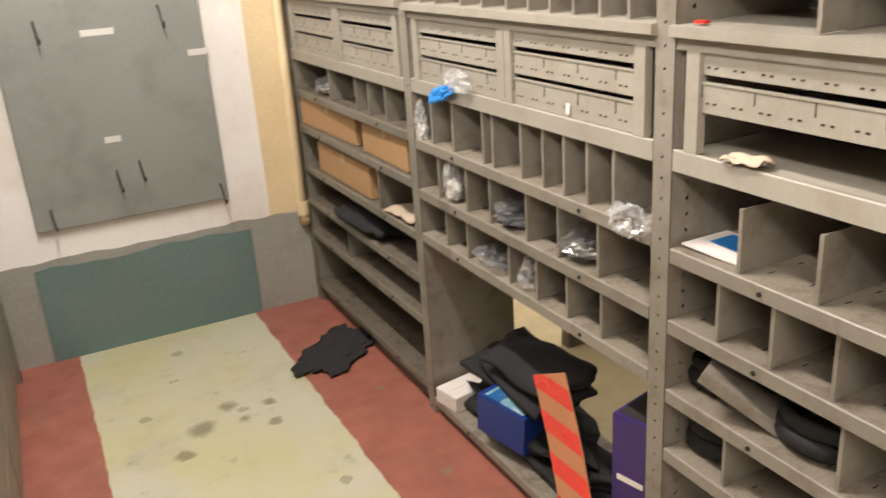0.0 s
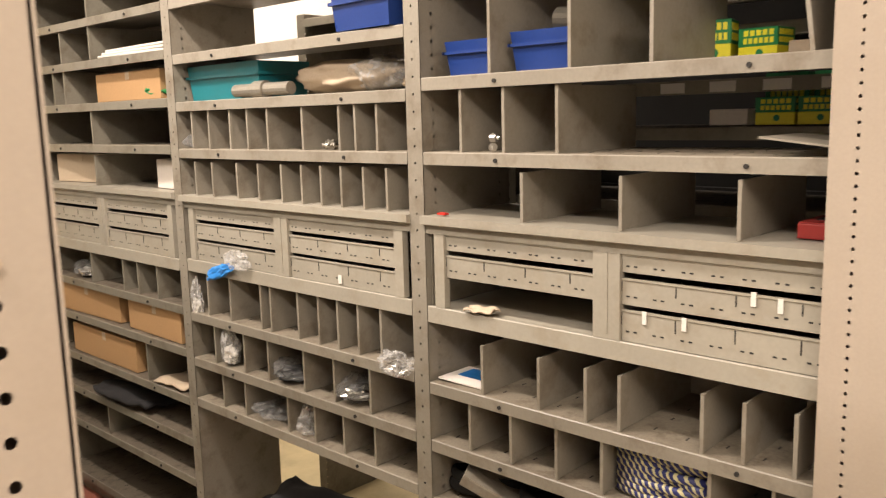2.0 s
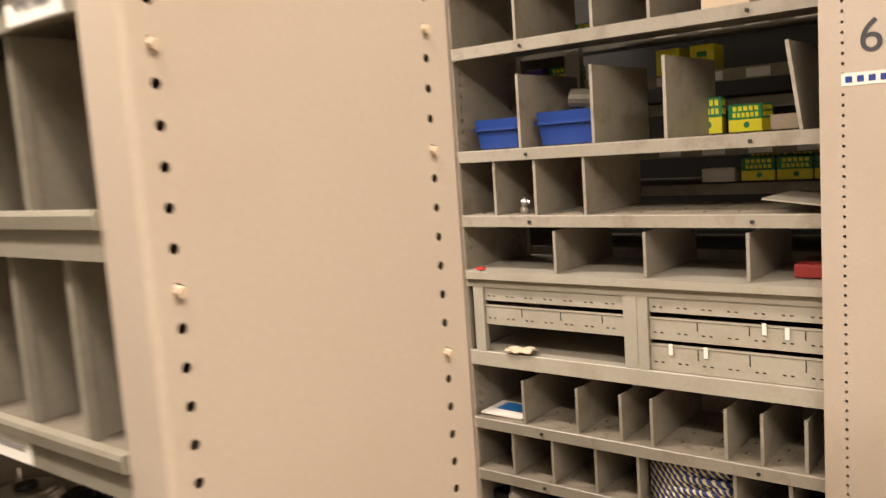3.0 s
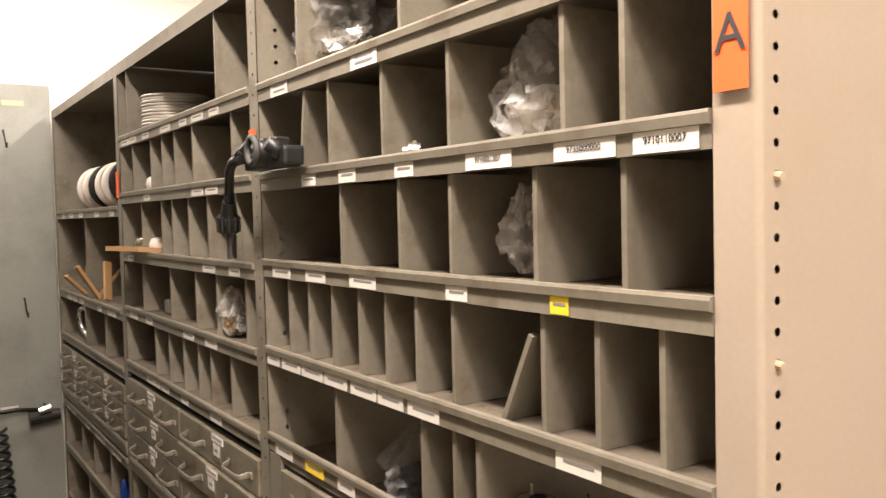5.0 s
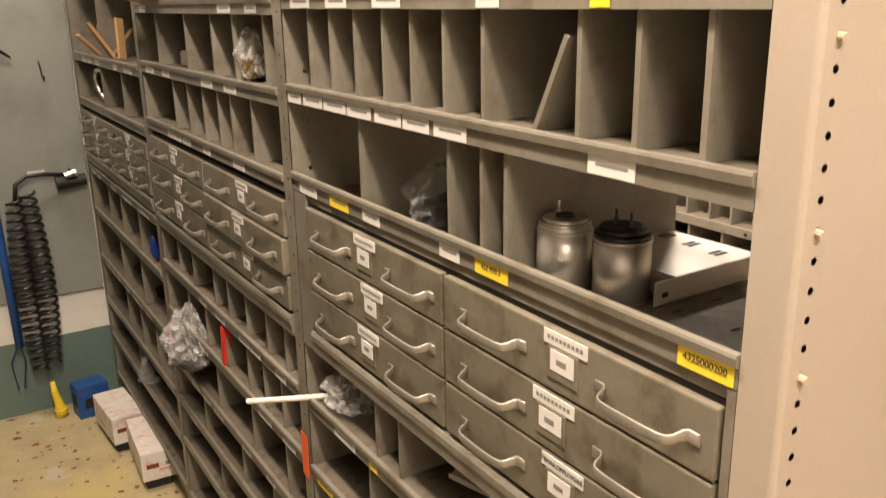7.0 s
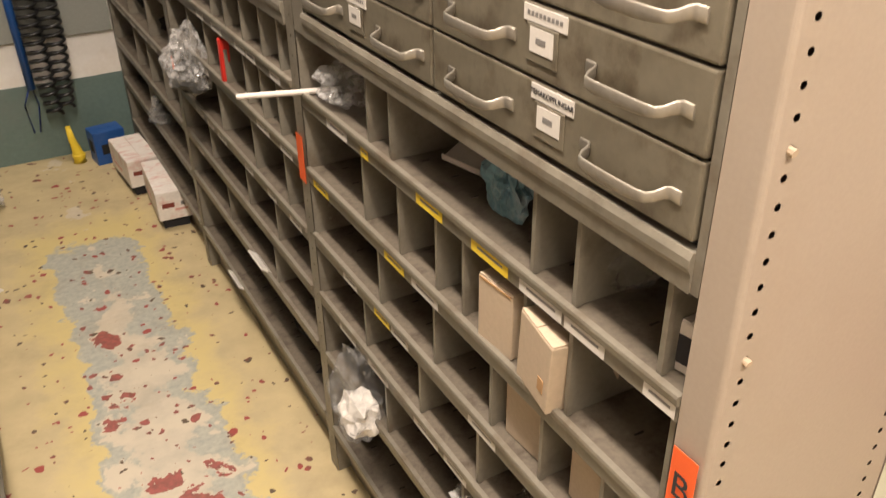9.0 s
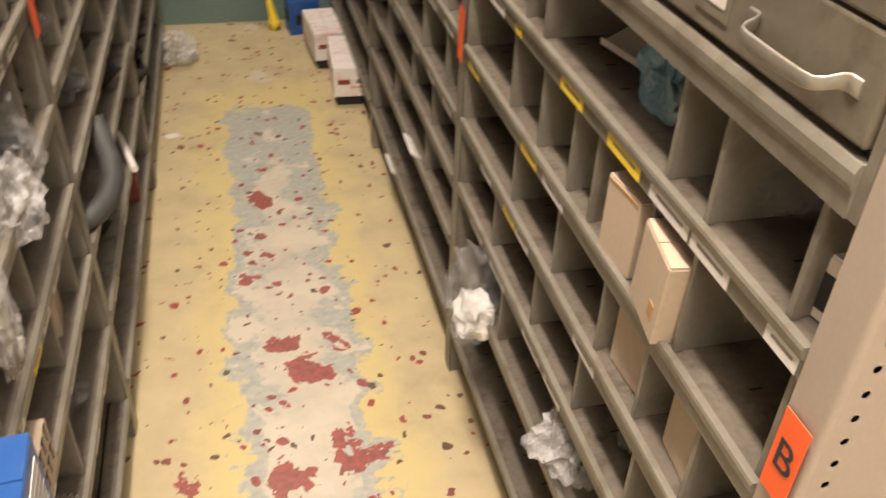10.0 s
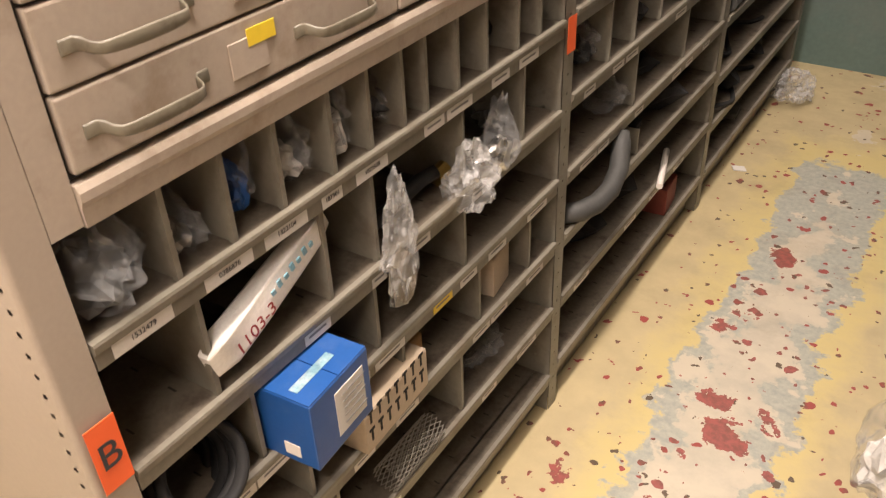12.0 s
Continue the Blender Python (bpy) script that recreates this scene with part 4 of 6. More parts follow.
def bag(x, y, z, sx, sy, sz, seed, lab="crumpled clear plastic bag of small parts in a bin", content=None, rz=0, film="film_thin", rx=0):
    t = thing("plastic_bag", x, y, z, lab, "plastic bag", "bagged parts")
    t.matrix_basis = pose(x, y, z, rx, 0, rz)
    bm = bm_new()
    film_skin(bm, sx, sy, sz, seed, 0.28 if sz > 0.7 * sy else 0.0)
    part("film", bm, M[film], t, "creased clear film")
    if content:
        bm = bm_new()
        crumpled(bm, sx * 0.66, sy * 0.68, sz * 0.5, seed + 4, 0.38, 3, True, 2.0)
        c = part("content", bm, M[content], t, "parts inside the bag")
        c.matrix_basis = pose(0, 0, 0.003)
    return t


def carton(x, y, z, dx, dy, dz, material, lab, rz=0, tape=True, group="", rx=0, stickers=()):
    """A folded carton with flaps, a tape strip and stickers: (side, u, v, w, h, material)."""
    t = thing("carton", x, y, z, lab, "box", group, rz)
    if rx:
        t.matrix_basis = pose(x, y, z, rx, 0, rz)
    bm = bm_new()
    box(bm, -dx / 2, dx / 2, -dy / 2, dy / 2, 0, dz - 0.002)
    part("body", bevelled(bm, 0.002, 2), M[material], t)
    for e in (-1, 1):
        bm = bm_new()
        if dy >= dx:
            box(bm, (-dx / 2 + 0.001) if e < 0 else 0.0008, -0.0008 if e < 0 else dx / 2 - 0.001, -dy / 2 + 0.001, dy / 2 - 0.001, dz - 0.002, dz)
        else:
            box(bm, -dx / 2 + 0.001, dx / 2 - 0.001, (-dy / 2 + 0.001) if e < 0 else 0.0008, -0.0008 if e < 0 else dy / 2 - 0.001, dz - 0.002, dz)
        part("flap", bm, M[material], t)
    if tape:
        bm = bm_new()
        if dy >= dx:
            box(bm, -dx / 2 - 0.0006, -dx / 2, -dy * 0.02 - 0.012, -dy * 0.02 + 0.012, dz * 0.72, dz)
        else:
            box(bm, -0.012, 0.012, -dy / 2 - 0.0006, -dy / 2, dz * 0.72, dz)
        part("tape", bm, M["card_pale"], t)
    for side, u, v, w, h, m in stickers:
        bm = bm_new()
        if side == "-x":
            box(bm, -dx / 2 - 0.0008, -dx / 2, u - w / 2, u + w / 2, v - h / 2, v + h / 2)
        elif side == "+x":
            box(bm, dx / 2, dx / 2 + 0.0008, u - w / 2, u + w / 2, v - h / 2, v + h / 2)
        elif side == "-y":
            box(bm, u - w / 2, u + w / 2, -dy / 2 - 0.0008, -dy / 2, v - h / 2, v + h / 2)
        else:
            box(bm, u - w / 2, u + w / 2, v - h / 2, v + h / 2, dz, dz + 0.0008)
        part("print", bm, M[m], t)
    return t


def filter_carton(x, y, z, dx, dy, dz, rz=0, split=0.5, seed=0):
    """A green and yellow filter carton with a chequered edge and blocks for its lettering."""
    t = thing("filter_carton", x, y, z, "green and yellow filter carton standing on the shelf", "box", "filter cartons", rz)
    bm = bm_new()
    box(bm, -dx / 2, dx / 2, -dy / 2, dy / 2, 0, dz * split)
    part("lower_half", bevelled(bm, 0.001), M["lime"], t)
    bm = bm_new()
    box(bm, -dx / 2, dx / 2, -dy / 2, dy / 2, dz * split, dz)
    part("upper_half", bevelled(bm, 0.001), M["green"], t)
    for row in range(2):
        bm = bm_new()
        zz = dz * (split + (1 - split) * (0.72 - 0.42 * row))
        hh = dz * (1 - split) * 0.15
        n = 5 + row
        for k in range(n):
            yy = -dy * 0.40 + dy * 0.80 * k / n
            box(bm, -dx / 2 - 0.0008, -dx / 2, yy, yy + dy * 0.80 / n * 0.7, zz - hh, zz + hh)
        part("lettering", bm, M["lime"], t)
        bm = bm_new()
        for k in range(n):
            xx = -dx * 0.40 + dx * 0.80 * k / n
            box(bm, xx, xx + dx * 0.8 / n * 0.7, -dy / 2 - 0.0008, -dy / 2, zz - hh, zz + hh)
        part("lettering", bm, M["lime"], t)
    bm = bm_new()
    cyl(bm, (-dx / 2, -dy * 0.05, dz * split * 0.55), (-dx / 2 - 0.0008, -dy * 0.05, dz * split * 0.55), dz * split * 0.25, n=12)
    part("emblem", bm, M["green"], t)
    return t


def plastic_bin(x, y, z, dx, dy, dz, material, lab, rz=0):
    t = thing("storage_bin", x, y, z, lab, "storage bin", "", rz)
    w = 0.003
    tp = 0.008
    bm = bm_new()
    lo = [bm.verts.new(c) for c in ((-dx / 2 + tp, -dy / 2 + tp, 0), (dx / 2 - tp, -dy / 2 + tp, 0), (dx / 2 - tp, dy / 2 - tp, 0), (-dx / 2 + tp, dy / 2 - tp, 0))]
    up = [bm.verts.new(c) for c in ((-dx / 2, -dy / 2, dz), (dx / 2, -dy / 2, dz), (dx / 2, dy / 2, dz), (-dx / 2, dy / 2, dz))]
    iu = [bm.verts.new(c) for c in ((-dx / 2 + w, -dy / 2 + w, dz), (dx / 2 - w, -dy / 2 + w, dz), (dx / 2 - w, dy / 2 - w, dz), (-dx / 2 + w, dy / 2 - w, dz))]
    il = [bm.verts.new(c) for c in ((-dx / 2 + tp + w, -dy / 2 + tp + w, w), (dx / 2 - tp - w, -dy / 2 + tp + w, w), (dx / 2 - tp - w, dy / 2 - tp - w, w), (-dx / 2 + tp + w, dy / 2 - tp - w, w))]
    bm.faces.new(lo[::-1])
    bm.faces.new(il)
    for k in range(4):
        j = (k + 1) % 4
        bm.faces.new((lo[k], lo[j], up[j], up[k]))
        bm.faces.new((up[k], up[j], iu[j], iu[k]))
        bm.faces.new((iu[k], iu[j], il[j], il[k]))
    part("tub", bm, M[material], t)
    bm = bm_new()
    for e in (-1, 1):
        box(bm, -dx / 2 - 0.004, dx / 2 + 0.004, e * dy / 2 - 0.003, e * dy / 2 + 0.003, dz * 0.62, dz * 0.70)
        box(bm, e * dx / 2 - 0.004, e * dx / 2 + 0.002, -dy / 2, dy / 2, dz * 0.62, dz * 0.70)
    part("rib", bm, M[material], t)
    return t


def sheet_pile(name, x, y, z, lx, ly, thick, material, lab, category, rz=0, seed=1, amp=0.02, tilt=0, n=10, rag=0.14):
    """A limp sheet: a gridded slab bent by soft noise, with a ragged outline."""
    bm = bm_new()
    top, bot = [], []
    for i in range(n + 1):
        ta, ba = [], []
        for j in range(n + 1):
            u, v = i / n - 0.5, j / n - 0.5
            r = 1 + 0.16 * noise.noise(Vector((u * 3 + seed, v * 3, seed))) + rag * noise.noise(Vector((u * 9 + seed, v * 9, seed)))
            h = amp * (noise.noise(Vector((u * 2.3 + seed * 2, v * 2.3, seed))) + 0.5) + amp * 0.4
            q = 1 - 0.06 * abs(u * v) * 4
            px, py = u * lx * r * q, v * ly * r * q
            ta.append(bm.verts.new((px, py, h + thick)))
            ba.append(bm.verts.new((px, py, max(h * 0.9, 0.0005))))
        top.append(ta)
        bot.append(ba)
    for i in range(n):
        for j in range(n):
            bm.faces.new((top[i][j], top[i + 1][j], top[i + 1][j + 1], top[i][j + 1]))
            bm.faces.new((bot[i][j], bot[i][j + 1], bot[i + 1][j + 1], bot[i + 1][j]))
    for k in range(n):
        bm.faces.new((top[0][k], top[0][k + 1], bot[0][k + 1], bot[0][k]))
        bm.faces.new((top[n][k + 1], top[n][k], bot[n][k], bot[n][k + 1]))
        bm.faces.new((top[k + 1][0], top[k][0], bot[k][0], bot[k + 1][0]))
        bm.faces.new((top[k][n], top[k + 1][n], bot[k + 1][n], bot[k][n]))
    ob = part(name, bm, M[material], smooth=True)
    ob.matrix_basis = pose(x, y, z, 0, tilt, rz)
    return tagged(ob, lab, category)


def ring(bm, R, r, squash=1.0, n=32, m=8, z=0.0, oval=1.0):
    rows = []
    for i in range(n):
        a = 2 * math.pi * i / n
        rows.append([bm.verts.new(((R + r * math.cos(2 * math.pi * j / m)) * math.cos(a) * oval, (R + r * math.cos(2 * math.pi * j / m)) * math.sin(a), z + r * squash * math.sin(2 * math.pi * j / m))) for j in range(m)])
    for i in range(n):
        for j in range(m):
            bm.faces.new((rows[i][j], rows[(i + 1) % n][j], rows[(i + 1) % n][(j + 1) % m], rows[i][(j + 1) % m]))


def belt_coil(x, y, z, R, w, turns, lab, rz=0, rx=0, ry=0, material="black", name="drive_belt", oval=1.0):
    t = thing(name, x, y, z, lab, "belt")
    t.matrix_basis = pose(x, y, z, rx, ry, rz)
    for k in range(turns):
        bm = bm_new()
        ring(bm, R * (1 - 0.05 * (k % 2)), w / 2, 1.5, 36, 8, w * 0.75 + k * w * 1.45, oval)
        part("belt", bm, M[material], t, smooth=True)
    return t


def fitting(x, y, z, size, lab="small zinc-plated hose clamp lying in a bin", seed=0, material="steel"):
    """A little bit of hardware: a ringed clamp with a screw housing."""
    t = thing("metal_fitting", x, y, z, lab, "metal fitting", "loose fittings", seed * 47)
    bm = bm_new()
    n = 20
    cyl(bm, (-size * 0.5, 0, size * 0.5), (size * 0.12, 0, size * 0.5), size * 0.46, n=n)
    cyl(bm, (size * 0.12, 0, size * 0.5), (size * 0.22, 0, size * 0.5), size * 0.5, n=n)
    part("collar", bm, M[material], t)
    bm = bm_new()
    cyl(bm, (size * 0.22, 0, size * 0.5), (size * 0.62, 0, size * 0.5), size * 0.24, n=6)
    part("hex_end", bm, M[material], t)
    bm = bm_new()
    box(bm, -size * 0.3, 0, -size * 0.16, size * 0.16, size * 0.92, size * 1.12)
    part("screw_housing", bevelled(bm, size * 0.03), M["handle"], t)
    return t


def orange_tag(parent, s, y0, y1, z0, z1, text="", out=0.0035):
    """A fluorescent orange card stuck on an upright, with a hand-drawn letter."""
    bm = bm_new()
    box(bm, -s * out, -s * (out + 0.0008), y0, y1, z0, z1)
    part("orange_tag", bm, M["orange"], parent, "fluorescent orange card")
    if text:
        words("letter", text, (y1 - y0) * 1.35, M["ink"], parent, pose(-s * (out + 0.0015), (y0 + y1) / 2, (z0 + z1) / 2, 90, 0, -90 if s > 0 else 90), "black marker letter")


def lip(shelves, s, base_y, z, y, w, h=0.019, material=None, text="", rows=1):
    key = min(shelves, key=lambda q: abs(q - z))
    label(shelves[key], s, y - base_y, key - 0.015, w, h, material, text, rows, 0.0006)


# ---- tags and labels on the second aisle's racks ----
orange_tag(bay_a, 1, 0.206 - 0.241, 0.236 - 0.241, 1.722, 1.802, "A")
orange_tag(bay_a, 1, 0.206 - 0.241, 0.236 - 0.241, 0.748, 0.828, "B")
orange_tag(bay_a, 1, 1.155 - 0.241, 1.185 - 0.241, 1.735, 1.785)
orange_tag(bay_a, 1, 1.155 - 0.241, 1.185 - 0.241, 0.70, 0.79)
orange_tag(bay_b, 1, 2.156 - 1.190, 2.186 - 1.190, 1.70, 1.77)
orange_tag(bay_b, 1, 2.156 - 1.190, 2.186 - 1.190, 0.58, 0.66)
orange_tag(bay_d, -1, 0.155 - 0.190, 0.187 - 0.190, 0.705, 0.785, "B")
orange_tag(bay_d, -1, 1.095 - 0.190, 1.125 - 0.190, 0.80, 0.86)
words("digit", "6", 0.075, M["ink"], rack_end, pose(-0.001, 0.112 - 0.190, 1.738, 90, 0, -90), "large black stencilled digit")
bm = bm_new()
box(bm, -0.001, 0, -0.15, -0.034, 1.665, 1.685)
part("label", bm, M["paper"], rack_end)
bm = bm_new()
for k in range(6):
    box(bm, -0.0016, -0.001, -0.050 - k * 0.017, -0.040 - k * 0.017, 1.670, 1.680)
part("print", bm, M["blue"], rack_end)

for y0, y1, tx, m in ((1.091, 1.025, "", None),):
    lip(s_a, 1, 0.241, 1.853, (y0 + y1) / 2, y0 - y1, 0.022, m, tx, 2)
lip(s_a, 1, 0.241, 1.853, 0.78, 0.07, 0.022, None, "", 2)
for y0, y1, tx in ((0.982, 0.934, ""), (0.859, 0.810, ""), (0.708, 0.665, ""), (0.558, 0.480, "9710021507"), (0.417, 0.339, "9735000000"), (0.319, 0.252, "9710110007")):
    lip(s_a, 1, 0.241, 1.708, (y0 + y1) / 2, y0 - y1, 0.020, None, tx)
for y0, y1, tx, m in ((1.107, 1.035, "", None), (0.978, 0.911, "", None), (0.836, 0.763, "", None), (0.602, 0.561, "", None), (0.426, 0.401, "", M["yellow"])):
    lip(s_a, 1, 0.241, 1.568, (y0 + y1) / 2, y0 - y1, 0.019, m, tx)
for y0, y1 in ((1.14, 1.09), (1.079, 1.009), (1.003, 0.929), (0.924, 0.852), (0.841, 0.770), (0.765, 0.702), (0.691, 0.622), (0.422, 0.362)):
    lip(s_a, 1, 0.241, 1.424, (y0 + y1) / 2, y0 - y1, 0.020)
for y0, y1, m, tx in ((1.117, 1.049, None, ""), (1.0, 0.936, M["yellow"], ""), (0.89, 0.838, None, ""), (0.683, 0.639, None, ""), (0.606, 0.543, M["yellow"], "432 410 3"), (0.302, 0.244, M["yellow"], "4325000200")):
    lip(s_a, 1, 0.241, 1.280, (y0 + y1) / 2, y0 - y1, 0.021, m, tx)
for y0, y1, m in ((1.035, 0.956, None), (0.73, 0.66, M["yellow"]), (0.589, 0.510, M["yellow"]), (0.487, 0.410, None), (0.405, 0.341, None), (0.285, 0.244, None), (0.905, 0.88, M["yellow"])):
    lip(s_a, 1, 0.241, 0.874, (y0 + y1) / 2, y0 - y1, 0.019, m)
rnd = random.Random(5)
for sh, s, base, a, b, zs in ((s_a, 1, 0.241, 0.26, 1.13, (0.732, 0.600, 0.470)), (s_b, 1, 1.190, 1.22, 2.12, (1.855, 1.709, 1.559, 1.412, 1.267, 0.876, 0.738, 0.590, 0.460)),
                              (s_c, 1, 2.192, 2.22, 3.15, (1.676, 1.394, 0.986, 0.635)), (s_d, -1, 0.190, 0.25, 1.05, (0.567, 0.433, 0.278)), (s_e, -1, 1.130, 1.16, 1.98, (0.712, 0.564, 0.86, 0.281))):
    for z in zs:
        y = a + rnd.random() * 0.08
        while y < b - 0.07:
            w = 0.045 + rnd.random() * 0.035
            if rnd.random() < 0.62:
                lip(sh, s, base, z, y + w / 2, w, 0.018, M["yellow"] if rnd.random() < 0.03 else None)
            y += w + rnd.random() * 0.10
for y0, y1, tx in ((0.207, 0.275, "1532479"), (0.316, 0.381, "0386876"), (0.399, 0.465, "1322104"), (0.490, 0.525, "187901"), (0.551, 0.612, "1829508"), (0.691, 0.737, ""), (0.744, 0.807, ""), (0.86, 0.91, ""), (0.94, 1.0, "")):
    lip(s_d, -1, 0.190, 0.855, (y0 + y1) / 2, y1 - y0, 0.019, None, tx)
for y0, y1 in ((0.431, 0.477), (0.650, 0.691), (0.56, 0.59), (0.80, 0.85)):
    lip(s_d, -1, 0.190, 0.700, (y0 + y1) / 2, y1 - y0, 0.019)

# ---- the second aisle, inner rack ----
bag(-0.42, 0.52, 1.709, 0.10, 0.13, 0.115, 3, "crumpled clear bag of white parts hanging over the lip", "foam", film="film")
bag(-0.44, 0.535, 1.570, 0.05, 0.055, 0.085, 7, "small clear bag leaning against a divider", None, film="film")
bag(-0.42, 1.00, 1.855, 0.12, 0.24, 0.14, 11, "large clear plastic bag of fittings on the shelf", "steel")
bag(-0.42, 0.80, 1.247, 0.10, 0.10, 0.085, 13, "clear bag of dark fittings at the back of a bin", "black")
bag(-0.47, 1.39, 1.413, 0.05, 0.09, 0.085, 17, "clear bag holding brass fittings on the lip", "brass", film="film")
bag(-0.46, 1.05, 0.875, 0.09, 0.12, 0.07, 19, "clear bag bulging from a bin", None, film="film")
bag(-0.51, 1.93, 0.635, 0.12, 0.20, 0.15, 23, "printed clear bag stuffed over the shelf edge", "grey_rubber", film="film")
bag(-0.515, 0.955, 0.275, 0.10, 0.13, 0.17, 29, "clear bag of white cups hanging from a low shelf", "foam")
bag(-0.45, 0.60, 0.327, 0.14, 0.14, 0.10, 31, "crumpled milky plastic bag in a low bin", None, film="film")
bag(-0.42, 0.49, 0.471, 0.1, 0.09, 0.07, 37, "crumpled clear bag in a low bin", "black")
bag(-0.42, 0.40, 0.876, 0.07, 0.06, 0.06, 41, "small clear bag at the back of a bin", None)
bag(-0.47, 2.60, 0.31, 0.12, 0.14, 0.10, 43, "clear bag drooping over a shelf edge", None)
t = bag(-0.435, 0.612, 0.862, 0.05, 0.10, 0.105, 47, "blue and white printed parts bag in a bin", None, film="film")
t.children[0].data.materials[0] = M["bluefilm"]
for k, (y, z, sz) in enumerate(((1.03, 1.425, 0.028), (1.09, 1.425, 0.03), (0.87, 1.425, 0.026), (0.74, 1.709, 0.02), (0.79, 1.425, 0.024), (1.95, 1.268, 0.022), (1.90, 1.268, 0.018), (2.05, 1.413, 0.02))):
    fitting(-0.455, y, z, sz, "zinc-plated clamp lying at the front of a bin", k)


def air_can(x, y, z, r, h, dark):
    t = thing("filter_canister", x, y, z, "zinc canister with a dark cap on the shelf" if dark else "zinc canister with a bright stepped lid on the shelf", "canister", "canisters")
    bm = bm_new()
    cyl(bm, (0, 0, 0.002), (0, 0, h * 0.74), r, n=40)
    cyl(bm, (0, 0, 0), (0, 0, 0.002), r * 0.96, r, n=40)
    part("body", bm, M["zinc"], t, "dull zinc-plated body", True)
    bm = bm_new()
    ring(bm, r * 0.975, r * 0.06, 1, 40, 8, h * 0.75)
    part("rolled_rim", bm, M["zinc"], t, smooth=True)
    bm = bm_new()
    top = M["black_plastic" if dark else "zinc"]
    cyl(bm, (0, 0, h * 0.75), (0, 0, h * 0.83), r * 0.97, n=40)
    cyl(bm, (0, 0, h * 0.83), (0, 0, h * 0.90), r * (0.92 if dark else 0.82), r * (0.80 if dark else 0.80), n=40)
    part("cap", bm, top, t, smooth=True)
    if not dark:
        bm = bm_new()
        ring(bm, r * 0.88, r * 0.07, 1, 40, 8, h * 0.84)
        part("lid_rim", bm, M["steel"], t, "bright rolled lid rim", True)
        bm = bm_new()
        cyl(bm, (0, 0, h * 0.90), (0, 0, h * 0.94), r * 0.32, n=16)
        part("boss", bm, M["black_plastic"], t)
    for e in ((-1, 1) if dark else (1,)):
        bm = bm_new()
        cyl(bm, (0, e * r * 0.36, h * 0.88), (0, e * r * 0.36, h * 0.97), r * 0.12, r * 0.09, n=6)
        cyl(bm, (0, e * r * 0.36, h * 0.97), (0, e * r * 0.36, h * 1.08), r * 0.05, n=8)
        part("stud", bm, top if dark else M["steel"], t)
    return t


air_can(-0.437, 0.527, 1.247, 0.030, 0.088, False)
air_can(-0.413, 0.463, 1.247, 0.030, 0.088, True)
plate = thing("metal_plate", -0.30, 0.428, 1.247, "loose bright slotted steel tray lying upside down on the shelf", "metal plate", "", 2)
bm = bm_new()
box(bm, -0.072, 0.064, 0.0, 0.135, 0.024, 0.026)
box(bm, -0.072, -0.070, 0.002, 0.135, 0.0, 0.024)
part("sheet", bm, M["bright_sheet"], plate, "bright galvanised sheet")
bm = bm_new()
box(bm, -0.105, 0.064, -0.002, 0.0, 0.0, 0.026)
part("folded_edge", bevelled(bm, 0.0008), M["dull_steel"], plate)
bm = bm_new()
box(bm, -0.094, -0.086, -0.0026, -0.002, 0.008, 0.013)
part("slot", bm, M["dark"], plate)
for k in range(3):
    for y in (0.0, 0.008):
        bm = bm_new()
        box(bm, 0.020 + k * 0.005, 0.040 + k * 0.005, 0.022 + k * 0.042 + y, 0.027 + k * 0.042 + y, 0.026, 0.0265)
        part("slot", bm, M["dark"], plate)
bm = bm_new()
box(bm, -0.06, 0.06, -0.004, 0.004, 0, 0.09)
tagged(part("black_card", bm, M["black_plastic"], at=pose(-0.42, 0.58, 1.247, 0, 0, 0)), "thin black plastic plate leaning on a divider", "plastic plate")
bm = bm_new()
cyl(bm, (-0.590, 1.215, 0.860), (-0.45, 1.085, 0.888), 0.005, n=12)
tagged(part("metal_rod", bm, M["card_white"]), "pale rod sticking out over the shelf edge", "rod")

# the black connector with its cable
con = thing("cable_connector", -0.530, 1.035, 1.712, "black multi-way plug connector with a cable hanging down", "connector")
bm = bm_new()
box(bm, -0.012, 0.022, -0.085, 0.075, 0.0, 0.030)
part("housing", bevelled(bm, 0.006, 2), M["black_plastic"], con)
for y, r, q in ((-0.062, 0.013, 0.034), (-0.015, 0.017, 0.030), (0.03, 0.015, 0.040), (0.065, 0.010, 0.032)):
    bm = bm_new()
    cyl(bm, (0.0, y, 0.018), (-0.026, y + 0.004, q), r, r * 0.85, n=18)
    part("port", bm, M["black_plastic"], con, smooth=True)
for y, zz in ((-0.045, 0.036), (0.008, 0.038), (0.052, 0.034)):
    bm = bm_new()
    box(bm, -0.012, 0.012, y - 0.012, y + 0.012, 0.026, zz + 0.008)
    part("latch", bevelled(bm, 0.003), M["black_plastic"], con)
bm = bm_new()
ring(bm, 0.019, 0.0055, 1, 24, 8)
o = part("locking_ring", bm, M["grey_rubber"], con, smooth=True)
o.matrix_basis = pose(-0.030, -0.012, 0.026, 0, 90, 0)
bm = bm_new()
tube(bm, [(-0.02, 0.06, 0.018), (-0.022, 0.095, 0.016), (-0.020, 0.118, 0.004), (-0.014, 0.140, -0.02), (-0.008, 0.162, -0.048)], 0.008, 10)
part("cable", bm, M["black_plastic"], con, smooth=True)
bm = bm_new()
cyl(bm, (-0.008, 0.160, -0.045), (-0.004, 0.176, -0.070), 0.011, 0.015, n=16)
cyl(bm, (-0.004, 0.176, -0.070), (-0.003, 0.180, -0.082), 0.019, n=16)
cyl(bm, (-0.003, 0.180, -0.082), (-0.002, 0.183, -0.097), 0.016, n=16)
